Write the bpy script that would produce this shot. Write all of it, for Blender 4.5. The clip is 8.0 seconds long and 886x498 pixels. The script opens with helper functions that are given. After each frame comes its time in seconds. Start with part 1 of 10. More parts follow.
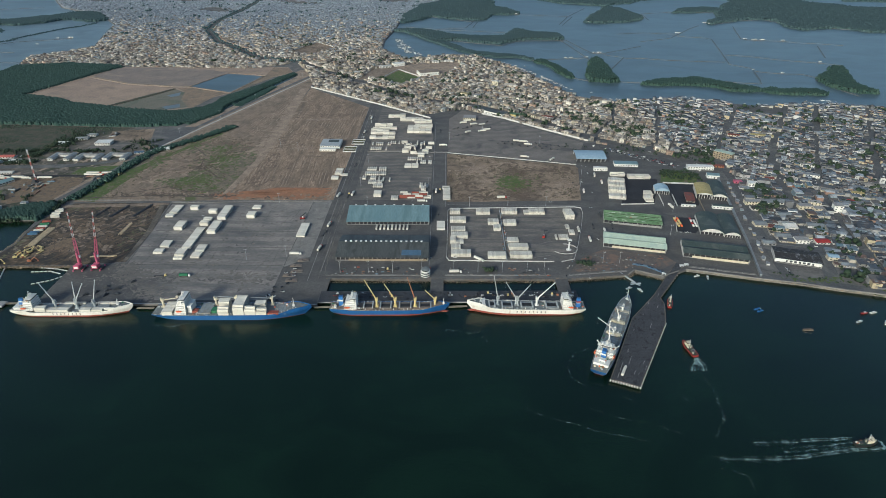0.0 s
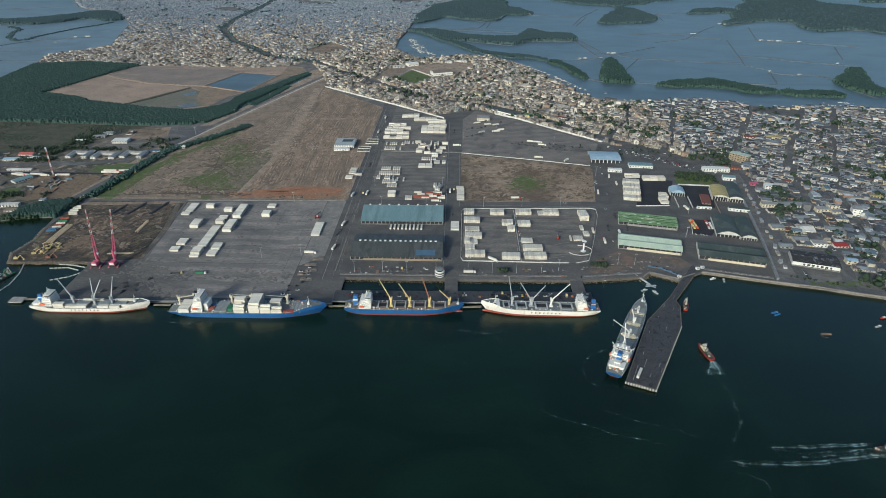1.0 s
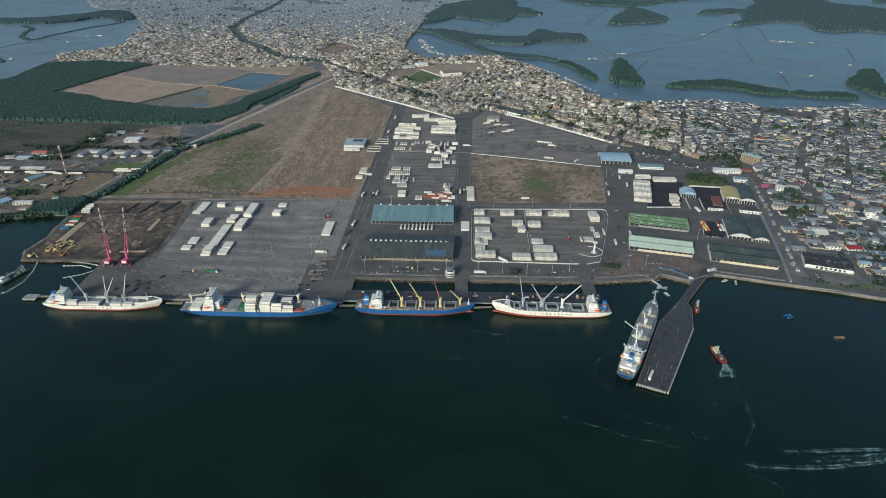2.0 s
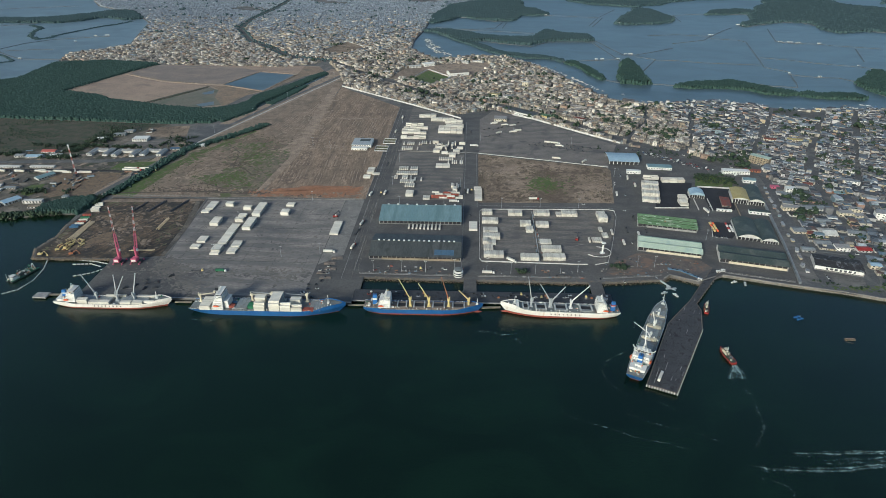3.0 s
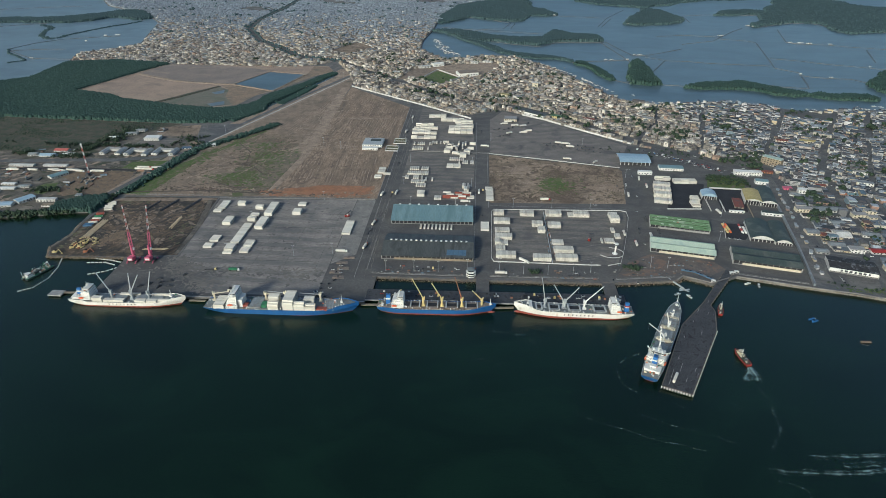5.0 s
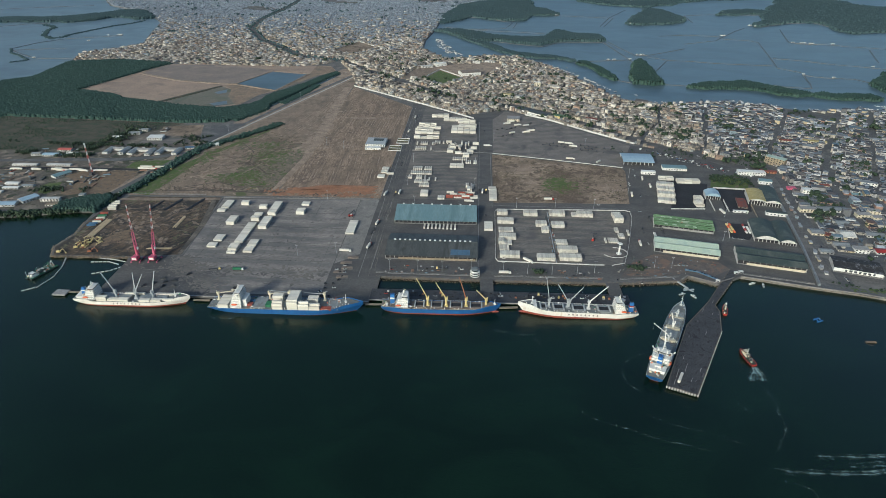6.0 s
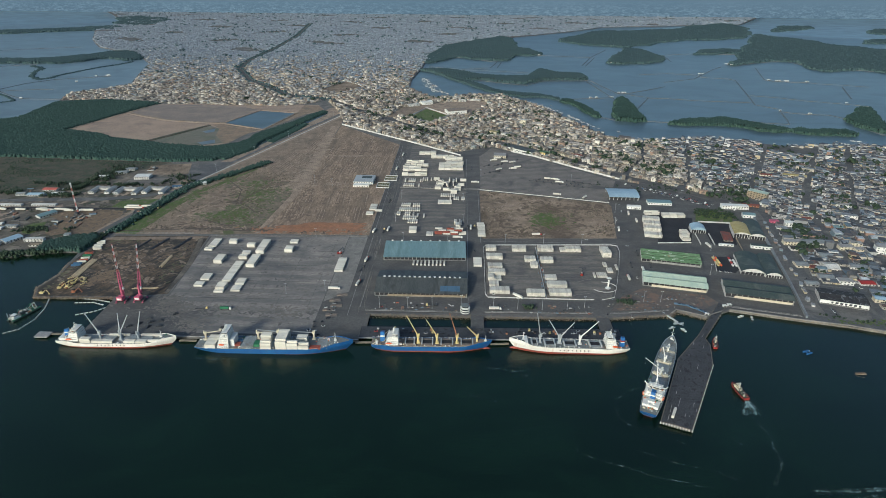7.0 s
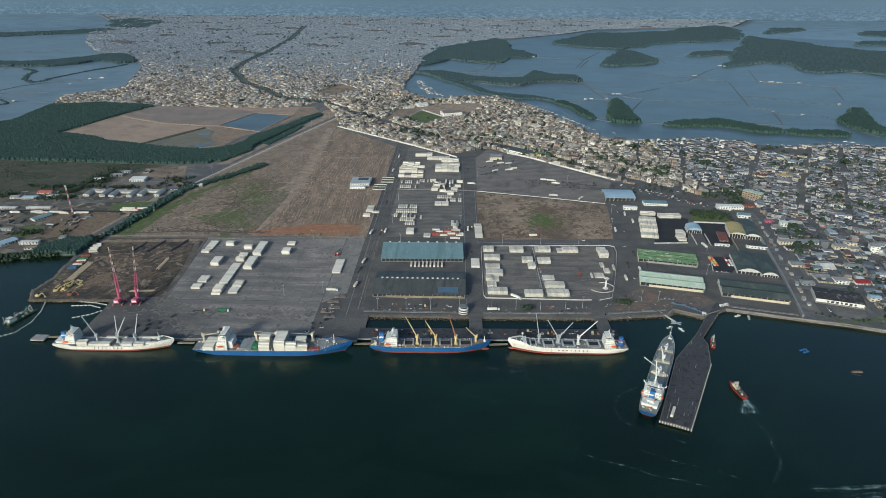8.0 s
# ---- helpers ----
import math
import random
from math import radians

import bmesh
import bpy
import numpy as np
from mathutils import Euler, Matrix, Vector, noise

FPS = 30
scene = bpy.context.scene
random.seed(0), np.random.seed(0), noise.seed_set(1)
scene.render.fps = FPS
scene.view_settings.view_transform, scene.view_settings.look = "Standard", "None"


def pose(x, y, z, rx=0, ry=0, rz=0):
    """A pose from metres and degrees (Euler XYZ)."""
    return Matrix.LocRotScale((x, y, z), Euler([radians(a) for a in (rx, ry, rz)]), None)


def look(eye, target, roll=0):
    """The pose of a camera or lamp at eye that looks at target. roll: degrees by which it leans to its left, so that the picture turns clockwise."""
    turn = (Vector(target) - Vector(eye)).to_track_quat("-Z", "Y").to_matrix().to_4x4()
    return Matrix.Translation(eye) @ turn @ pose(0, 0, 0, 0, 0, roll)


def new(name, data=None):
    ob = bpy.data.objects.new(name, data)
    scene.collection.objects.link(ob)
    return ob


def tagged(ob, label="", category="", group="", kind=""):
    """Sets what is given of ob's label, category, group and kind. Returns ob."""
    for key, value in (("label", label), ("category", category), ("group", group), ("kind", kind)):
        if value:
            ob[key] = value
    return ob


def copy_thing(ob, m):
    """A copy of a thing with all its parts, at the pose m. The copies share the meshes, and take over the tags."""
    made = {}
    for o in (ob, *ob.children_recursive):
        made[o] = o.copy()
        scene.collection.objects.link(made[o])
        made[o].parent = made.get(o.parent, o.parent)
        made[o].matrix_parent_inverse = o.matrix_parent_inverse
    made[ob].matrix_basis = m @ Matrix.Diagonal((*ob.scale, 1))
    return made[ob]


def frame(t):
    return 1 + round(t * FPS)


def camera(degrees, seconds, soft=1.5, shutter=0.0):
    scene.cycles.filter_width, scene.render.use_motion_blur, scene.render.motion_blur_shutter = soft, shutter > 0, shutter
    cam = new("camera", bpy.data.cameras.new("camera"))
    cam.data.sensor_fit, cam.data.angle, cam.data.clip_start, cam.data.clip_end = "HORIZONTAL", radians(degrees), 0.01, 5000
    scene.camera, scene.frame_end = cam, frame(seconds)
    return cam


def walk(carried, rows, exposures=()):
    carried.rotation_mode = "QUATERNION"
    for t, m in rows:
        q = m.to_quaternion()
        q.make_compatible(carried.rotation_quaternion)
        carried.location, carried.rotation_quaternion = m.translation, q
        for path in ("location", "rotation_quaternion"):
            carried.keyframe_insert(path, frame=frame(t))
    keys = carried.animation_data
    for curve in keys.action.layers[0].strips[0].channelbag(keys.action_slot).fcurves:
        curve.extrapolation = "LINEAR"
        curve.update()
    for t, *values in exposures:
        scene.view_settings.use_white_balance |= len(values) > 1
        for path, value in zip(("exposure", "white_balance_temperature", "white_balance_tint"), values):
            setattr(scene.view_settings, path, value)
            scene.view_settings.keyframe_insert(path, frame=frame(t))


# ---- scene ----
cam = camera(72.5, 8.0, soft=0.48)
PATH = [
    (0, (19.823, 0.565, 401.784), (19.821, 2.313, 400.813), 0.4),
    (0.5, (16.502, 0.662, 401.721), (16.494, 2.41, 400.751), 0.4),
    (1, (14.177, 0.468, 401.798), (14.142, 2.216, 400.827), 0.4),
    (1.5, (11.853, 0.23, 401.837), (11.804, 1.978, 400.867), 0.4),
    (3, (4.35, 0.02, 401.913), (4.278, 1.767, 400.942), 0.4),
    (3.5, (1.642, -0.153, 401.701), (1.565, 1.594, 400.731), 0.4),
    (4, (-0.547, -0.054, 401.327), (-0.629, 1.693, 400.356), 0.4),
    (4.5, (-2.788, -0.486, 401.552), (-2.874, 1.261, 400.582), 0.4),
    (6, (-9.165, -0.719, 401.246), (-9.257, 1.028, 400.275), 0.4),
    (6.5, (-10.493, -0.484, 401.056), (-10.559, 1.263, 400.086), 0.4),
    (6.7, (-11.236, -0.132, 401.391), (-11.294, 1.620, 400.427), 0.4),
    (6.8, (-11.659, 0.046, 401.674), (-11.714, 1.814, 400.740), 0.4),
    (6.9, (-12.099, 0.177, 401.910), (-12.152, 1.966, 401.016), 0.4),
    (7, (-12.545, 0.229, 402.009), (-12.597, 2.031, 401.143), 0.4),
    (7.2, (-13.428, -0.064, 401.818), (-13.476, 1.754, 400.986), 0.4),
    (7.3, (-13.866, -0.348, 401.629), (-13.912, 1.470, 400.797), 0.4),
    (7.5, (-14.748, -0.917, 401.229), (-14.79, 0.901, 400.397), 0.3),
    (8, (-17.017, -1.306, 400.757), (-17.051, 0.5, 399.898), 0.4),
]
walk(cam, [(t, look(eye, target, roll)) for t, eye, target, roll in PATH],
     exposures=[(0, -0.1, 5760, 0), (8, -0.1, 5760, 0)])

# ---- daylight: hazy low sun behind the camera, from the seaward side ----
SUN_FROM = Vector((-0.50, -0.86, 0)).normalized()
SUN_UP = radians(22)
world = bpy.data.worlds.new("world")
scene.world = world
world.use_nodes = True
wt = world.node_tree
sky = wt.nodes.new("ShaderNodeTexSky")
sky.sky_type = "NISHITA"
sky.sun_disc = False
sky.sun_elevation = SUN_UP
sky.sun_rotation = math.atan2(SUN_FROM.x, SUN_FROM.y)
sky.altitude = 0
sky.air_density, sky.dust_density, sky.ozone_density = 1.0, 3.0, 2.0
wt.links.new(sky.outputs[0], wt.nodes["Background"].inputs[0])
wt.nodes["Background"].inputs[1].default_value = 0.15
sun_data = bpy.data.lights.new("sun", "SUN")
sun_data.energy, sun_data.angle, sun_data.color = 3.2, radians(9), (1.0, 0.90, 0.77)
sun = new("sun", sun_data)
sun_way = SUN_FROM * math.cos(SUN_UP) + Vector((0, 0, math.sin(SUN_UP)))
sun.matrix_world = look(sun_way * 900, (0, 0, 0))

# ---- materials ----
def nd(nt, kind, **inputs):
    n = nt.nodes.new(kind)
    for key, value in inputs.items():
        n.inputs[key.replace("_", " ")].default_value = value
    return n


def ramp(nt, stops, constant=False):
    r = nt.nodes.new("ShaderNodeValToRGB")
    e = r.color_ramp.elements
    while len(e) < len(stops):
        e.new(0.5)
    for el, (p, c) in zip(e, stops):
        el.position, el.color = p, (*c, 1)
    if constant:
        r.color_ramp.interpolation = "CONSTANT"
    return r


def mat(name, c1, c2=None, size=8.0, fine=0.8, rough=0.8, metal=0.0, bump=0.0, stain=None, stain_size=30.0,
        stain_at=(0.52, 0.68), stretch=(1, 1, 1), grain=0.35, spec=0.4, turn=0.0, bands=None):
    """A weathered surface: two tones in patches of `size` metres, grain of `fine` metres, and stains."""
    m = bpy.data.materials.new(name)
    m.use_nodes = True
    nt = m.node_tree
    b = nt.nodes["Principled BSDF"]
    b.inputs["Roughness"].default_value, b.inputs["Metallic"].default_value = rough, metal
    b.inputs["Specular IOR Level"].default_value = spec
    tc = nt.nodes.new("ShaderNodeTexCoord")
    mp = nt.nodes.new("ShaderNodeMapping")
    mp.inputs["Scale"].default_value = stretch
    mp.inputs["Rotation"].default_value = (0, 0, radians(turn))
    nt.links.new(tc.outputs["Object"], mp.inputs[0])
    c2 = c2 or tuple(v * 0.75 for v in c1)
    n1 = nd(nt, "ShaderNodeTexNoise", Scale=1 / size, Detail=6.0, Roughness=0.62)
    nt.links.new(mp.outputs[0], n1.inputs["Vector"])
    r1 = ramp(nt, [(0.36, c1), (0.64, c2)])
    nt.links.new(n1.outputs[0], r1.inputs[0])
    col = r1.outputs[0]
    n2 = nd(nt, "ShaderNodeTexNoise", Scale=1 / fine, Detail=4.0, Roughness=0.7)
    nt.links.new(mp.outputs[0], n2.inputs["Vector"])
    r2 = ramp(nt, [(0.3, (1 - grain,) * 3), (0.7, (1 + grain * 0.4,) * 3)])
    nt.links.new(n2.outputs[0], r2.inputs[0])
    mul = nt.nodes.new("ShaderNodeMix")
    mul.data_type, mul.blend_type = "RGBA", "MULTIPLY"
    mul.inputs[0].default_value = 1.0
    nt.links.new(col, mul.inputs[6])
    nt.links.new(r2.outputs[0], mul.inputs[7])
    col = mul.outputs[2]
    if stain:
        n3 = nd(nt, "ShaderNodeTexNoise", Scale=1 / stain_size, Detail=5.0, Roughness=0.6, Distortion=0.6)
        nt.links.new(mp.outputs[0], n3.inputs["Vector"])
        r3 = ramp(nt, [(stain_at[0], (0, 0, 0)), (stain_at[1], (1, 1, 1))])
        nt.links.new(n3.outputs[0], r3.inputs[0])
        mx = nt.nodes.new("ShaderNodeMix")
        mx.data_type = "RGBA"
        nt.links.new(r3.outputs[0], mx.inputs[0])
        nt.links.new(col, mx.inputs[6])
        mx.inputs[7].default_value = (*stain, 1)
        col = mx.outputs[2]
    if bands:
        way, width, dark, amount, wobble = bands if len(bands) == 5 else (*bands, 4.0)
        m2 = nt.nodes.new("ShaderNodeMapping")
        m2.inputs["Rotation"].default_value = (0, 0, radians(way))
        nt.links.new(tc.outputs["Object"], m2.inputs[0])
        wv = nd(nt, "ShaderNodeTexWave", Scale=0.314 / width, Distortion=wobble, Detail=3.0, Detail_Scale=0.6, Detail_Roughness=0.65)
        nt.links.new(m2.outputs[0], wv.inputs["Vector"])
        brk = nd(nt, "ShaderNodeTexNoise", Scale=1 / (width * 9), Detail=3.0)
        nt.links.new(tc.outputs["Object"], brk.inputs["Vector"])
        rw = ramp(nt, [(0.35, (0, 0, 0)), (0.75, (amount,) * 3)])
        nt.links.new(wv.outputs[0], rw.inputs[0])
        rb = ramp(nt, [(0.38, (0, 0, 0)), (0.58, (1, 1, 1))])
        nt.links.new(brk.outputs[0], rb.inputs[0])
        both = nt.nodes.new("ShaderNodeMix")
        both.data_type, both.blend_type = "RGBA", "MULTIPLY"
        both.inputs[0].default_value = 1.0
        nt.links.new(rw.outputs[0], both.inputs[6])
        nt.links.new(rb.outputs[0], both.inputs[7])
        mb = nt.nodes.new("ShaderNodeMix")
        mb.data_type = "RGBA"
        nt.links.new(both.outputs[2], mb.inputs[0])
        nt.links.new(col, mb.inputs[6])
        mb.inputs[7].default_value = (*dark, 1)
        col = mb.outputs[2]
    nt.links.new(col, b.inputs["Base Color"])
    if bump:
        bp = nd(nt, "ShaderNodeBump", Strength=0.6, Distance=bump)
        nt.links.new(n2.outputs[0], bp.inputs["Height"])
        nt.links.new(bp.outputs[0], b.inputs["Normal"])
    return m


def vary(name, stops, rough=0.8, fine=1.5, grain=0.4, per_object=False, blotch=None, metal=0.0):
    """A surface whose colour is drawn per piece from `stops`, with streaks and grain over it."""
    m = bpy.data.materials.new(name)
    m.use_nodes = True
    nt = m.node_tree
    b = nt.nodes["Principled BSDF"]
    b.inputs["Roughness"].default_value, b.inputs["Specular IOR Level"].default_value = rough, 0.3
    b.inputs["Metallic"].default_value = metal
    if per_object:
        src = nt.nodes.new("ShaderNodeObjectInfo").outputs["Random"]
    else:
        src = nt.nodes.new("ShaderNodeNewGeometry").outputs["Random Per Island"]
    r = ramp(nt, stops, constant=len(stops) > 3)
    nt.links.new(src, r.inputs[0])
    tc = nt.nodes.new("ShaderNodeTexCoord")
    n2 = nd(nt, "ShaderNodeTexNoise", Scale=1 / fine, Detail=5.0, Roughness=0.7)
    nt.links.new(tc.outputs["Object"], n2.inputs["Vector"])
    r2 = ramp(nt, [(0.3, (1 - grain,) * 3), (0.7, (1 + grain * 0.35,) * 3)])
    nt.links.new(n2.outputs[0], r2.inputs[0])
    mul = nt.nodes.new("ShaderNodeMix")
    mul.data_type, mul.blend_type = "RGBA", "MULTIPLY"
    mul.inputs[0].default_value = 1.0
    nt.links.new(r.outputs[0], mul.inputs[6])
    nt.links.new(r2.outputs[0], mul.inputs[7])
    col = mul.outputs[2]
    if blotch:
        n3 = nd(nt, "ShaderNodeTexNoise", Scale=1 / (fine * 5), Detail=4.0, Roughness=0.6)
        nt.links.new(tc.outputs["Object"], n3.inputs["Vector"])
        r3 = ramp(nt, [(0.5, (0, 0, 0)), (0.66, (0.8, 0.8, 0.8))])
        nt.links.new(n3.outputs[0], r3.inputs[0])
        mx = nt.nodes.new("ShaderNodeMix")
        mx.data_type = "RGBA"
        nt.links.new(r3.outputs[0], mx.inputs[0])
        nt.links.new(col, mx.inputs[6])
        mx.inputs[7].default_value = (*blotch, 1)
        col = mx.outputs[2]
    nt.links.new(col, b.inputs["Base Color"])
    return m


def water_mat(name, deep, wave=3.0, bump=0.35, rough=0.12, patch=(0.75, 1.2)):
    m = bpy.data.materials.new(name)
    m.use_nodes = True
    nt = m.node_tree
    b = nt.nodes["Principled BSDF"]
    b.inputs["Roughness"].default_value, b.inputs["IOR"].default_value = rough, 1.33
    tc = nt.nodes.new("ShaderNodeTexCoord")
    mp = nt.nodes.new("ShaderNodeMapping")
    mp.inputs["Scale"].default_value = (1.0, 1.7, 1.0)
    mp.inputs["Rotation"].default_value = (0, 0, radians(12))
    nt.links.new(tc.outputs["Object"], mp.inputs[0])
    big = nd(nt, "ShaderNodeTexNoise", Scale=1 / 140, Detail=4.0, Roughness=0.55, Distortion=0.8)
    nt.links.new(mp.outputs[0], big.inputs["Vector"])
    r = ramp(nt, [(0.35, tuple(v * patch[0] for v in deep)), (0.65, tuple(v * patch[1] for v in deep))])
    nt.links.new(big.outputs[0], r.inputs[0])
    nt.links.new(r.outputs[0], b.inputs["Base Color"])
    n1 = nd(nt, "ShaderNodeTexNoise", Scale=1 / wave, Detail=5.0, Roughness=0.65)
    nt.links.new(mp.outputs[0], n1.inputs["Vector"])
    bp = nd(nt, "ShaderNodeBump", Strength=1.0, Distance=bump)
    nt.links.new(n1.outputs[0], bp.inputs["Height"])
    nt.links.new(bp.outputs[0], b.inputs["Normal"])
    return m


M = {}
M["sea"] = water_mat("sea_water", (0.0049, 0.0151, 0.0074), bump=0.28)
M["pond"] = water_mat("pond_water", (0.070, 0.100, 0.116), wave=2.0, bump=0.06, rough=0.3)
# two lighter pond waters: haze over the distance is in their colour
M["pond_hazed"] = water_mat("hazed_pond_water", (0.120, 0.160, 0.184), wave=2.0, bump=0.06, rough=0.3)
M["pond_hazed_far"] = water_mat("far_hazed_water", (0.165, 0.232, 0.275), wave=2.0, bump=0.06, rough=0.4)
M["asphalt"] = mat("asphalt", (0.105, 0.098, 0.090), (0.135, 0.127, 0.118), 28, 3.0, 0.85, stain=(0.066, 0.065, 0.064), stain_size=34, stain_at=(0.5, 0.7), bands=(90, 30, (0.072, 0.07, 0.069), 0.5))
M["concrete"] = mat("yard_concrete", (0.315, 0.280, 0.244), (0.200, 0.183, 0.166), 30, 2.5, 0.85, stain=(0.095, 0.093, 0.094), stain_size=46, stain_at=(0.5, 0.7), stretch=(0.5, 1, 1), bands=(90, 22, (0.112, 0.109, 0.107), 0.6))
M["slab"] = mat("yard_slab", (0.226, 0.199, 0.170), (0.152, 0.137, 0.121), 25, 2.5, 0.85, stain=(0.08, 0.078, 0.078), stain_size=36, stain_at=(0.5, 0.7), stretch=(0.5, 1, 1), bands=(90, 16, (0.09, 0.088, 0.087), 0.5))
M["strip"] = mat("dusty_concrete", (0.275, 0.255, 0.228), (0.20, 0.188, 0.17), 12, 2.0, 0.9, stain=(0.14, 0.132, 0.122), stain_size=18)
M["rusty"] = mat("rust_stained_paving", (0.165, 0.135, 0.115), (0.115, 0.10, 0.09), 14, 2.0, 0.9, stain=(0.20, 0.13, 0.095), stain_size=20)
M["jetty"] = mat("jetty_paving", (0.052, 0.054, 0.060), (0.076, 0.076, 0.080), 14, 1.2, 0.85, stain=(0.022, 0.022, 0.024), stain_size=7, stain_at=(0.54, 0.64), grain=0.5)
M["lot"] = mat("dusty_lot", (0.165, 0.140, 0.112), (0.105, 0.094, 0.077), 18, 2.5, 0.95, stain=(0.225, 0.19, 0.15), stain_size=28, stain_at=(0.52, 0.66), grain=0.5)
M["weeds"] = mat("weedy_scrub", (0.058, 0.066, 0.042), (0.112, 0.094, 0.068), 24, 2.0, 0.95, bump=0.5, stain=(0.044, 0.060, 0.036), stain_size=16, stain_at=(0.5, 0.64), grain=0.55)
M["stall"] = vary("stall_roofing", [(0.0, (0.30, 0.33, 0.35)), (0.5, (0.42, 0.43, 0.43)), (1.0, (0.22, 0.22, 0.22))], 0.7, 1.0, 0.3, per_object=True)
M["galv"] = mat("blue_grey_sheet", (0.26, 0.275, 0.28), (0.18, 0.19, 0.195), 6, 1.0, 0.6)
M["joint"] = mat("joint_tar", (0.045, 0.045, 0.047), None, 10, 1.0)
M["curb"] = mat("worn_concrete", (0.36, 0.35, 0.33), (0.26, 0.25, 0.24), 6, 1.0, 0.85)
M["wallwhite"] = mat("whitewash", (0.66, 0.645, 0.60), (0.46, 0.445, 0.41), 7, 1.2, 0.85)
M["soil"] = mat("bare_soil", (0.335, 0.252, 0.182), (0.225, 0.172, 0.128), 34, 3.0, 0.95, bump=0.4, stain=(0.130, 0.106, 0.082), stain_size=26, stain_at=(0.50, 0.70), grain=0.5, bands=(-14, 18, (0.125, 0.102, 0.08), 0.3, 7.0))
M["furrow"] = mat("furrowed_soil", (0.375, 0.275, 0.192), (0.235, 0.172, 0.122), 14, 2.5, 0.95, bump=0.5, stain=(0.142, 0.108, 0.080), stain_size=30, stain_at=(0.48, 0.66), grain=0.55, stretch=(1, 0.24, 1))
M["track"] = mat("pale_dirt", (0.42, 0.32, 0.232), (0.30, 0.228, 0.168), 16, 2.5, 0.95, stain=(0.15, 0.118, 0.09), stain_size=14, bands=(20, 4, (0.16, 0.125, 0.098), 0.6))
M["churn"] = mat("churned_mud", (0.072, 0.055, 0.038), (0.205, 0.145, 0.094), 15, 2.0, 0.95, bump=0.5, stain=(0.040, 0.037, 0.033), stain_size=26, stain_at=(0.46, 0.6), grain=0.5, bands=(30, 7, (0.045, 0.041, 0.038), 0.7))
M["redsoil"] = mat("red_soil", (0.37, 0.178, 0.098), (0.27, 0.142, 0.085), 12, 3.0, 0.95)
M["scrub"] = mat("dry_scrub", (0.385, 0.290, 0.205), (0.150, 0.112, 0.080), 62, 2.0, 0.95, bump=0.6, stain=(0.095, 0.073, 0.053), stain_size=15, stain_at=(0.51, 0.66), grain=0.6)
M["grass"] = mat("rough_grass", (0.105, 0.118, 0.055), (0.165, 0.145, 0.085), 14, 2.0, 0.95, bump=0.4, stain=(0.20, 0.165, 0.125), stain_size=22, stain_at=(0.5, 0.6), grain=0.5)
M["green"] = mat("green_grass", (0.072, 0.122, 0.030), (0.118, 0.138, 0.050), 9, 2.0, 0.95, stain=(0.16, 0.13, 0.09), stain_size=10, stain_at=(0.54, 0.66))
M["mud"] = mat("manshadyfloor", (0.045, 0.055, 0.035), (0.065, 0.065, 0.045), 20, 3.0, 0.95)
M["town_soil"] = mat("town_ground", (0.165, 0.156, 0.147), (0.105, 0.101, 0.098), 22, 3.0, 0.95, stain=(0.185, 0.172, 0.158), stain_size=40)
M["street"] = mat("street", (0.126, 0.125, 0.124), (0.094, 0.095, 0.097), 30, 3.0, 0.9, stain=(0.175, 0.165, 0.152), stain_size=24)
M["rock"] = mat("revetment_rock", (0.30, 0.235, 0.165), (0.13, 0.105, 0.08), 4, 1.2, 0.95, bump=0.5)
M["dike"] = mat("dike_earth", (0.19, 0.192, 0.188), (0.128, 0.134, 0.134), 15, 3, 0.95)
M["dark"] = mat("coal_black", (0.022, 0.023, 0.027), (0.035, 0.035, 0.04), 20, 2.0, 0.9)
M["roof_teal"] = mat("teal_sheet_roof", (0.155, 0.245, 0.26), (0.20, 0.29, 0.30), 18, 1.5, 0.5, stain=(0.12, 0.19, 0.195), stain_size=14, stretch=(1, 0.15, 1), grain=0.25)
M["roof_dark"] = mat("old_grey_roof", (0.062, 0.068, 0.066), (0.095, 0.10, 0.095), 14, 1.5, 0.6, stain=(0.045, 0.047, 0.045), stain_size=10, stretch=(1, 0.2, 1))
M["roof_bluepatch"] = mat("blue_sheet_patch", (0.065, 0.125, 0.20), (0.09, 0.15, 0.22), 6, 1.0, 0.5)
M["roof_green"] = mat("weathered_green_roof", (0.10, 0.185, 0.085), (0.155, 0.24, 0.13), 9, 1.5, 0.7, stain=(0.27, 0.32, 0.24), stain_size=5, stretch=(0.4, 1, 1))
M["roof_pale"] = mat("pale_green_roof", (0.40, 0.48, 0.375), (0.46, 0.53, 0.43), 14, 1.5, 0.5, stain=(0.33, 0.41, 0.35), stain_size=12, grain=0.2)
M["roof_slate"] = mat("dark_green_roof", (0.042, 0.060, 0.056), (0.062, 0.078, 0.072), 14, 1.5, 0.6, stain=(0.09, 0.10, 0.09), stain_size=16)
M["roof_ochre"] = mat("ochre_roof", (0.36, 0.29, 0.115), (0.42, 0.35, 0.16), 10, 1.5, 0.6)
M["roof_blue"] = mat("light_blue_roof", (0.27, 0.38, 0.46), (0.34, 0.44, 0.52), 10, 1.5, 0.5, grain=0.2)
M["white"] = mat("white_paint", (0.74, 0.73, 0.68), (0.63, 0.62, 0.57), 6, 0.8, 0.55, grain=0.15)
M["hull_white"] = mat("white_hull_paint", (0.76, 0.74, 0.68), (0.68, 0.65, 0.58), 9, 1.2, 0.45, stain=(0.52, 0.42, 0.32), stain_size=7, stain_at=(0.62, 0.75), stretch=(1, 1, 0.2), grain=0.15)
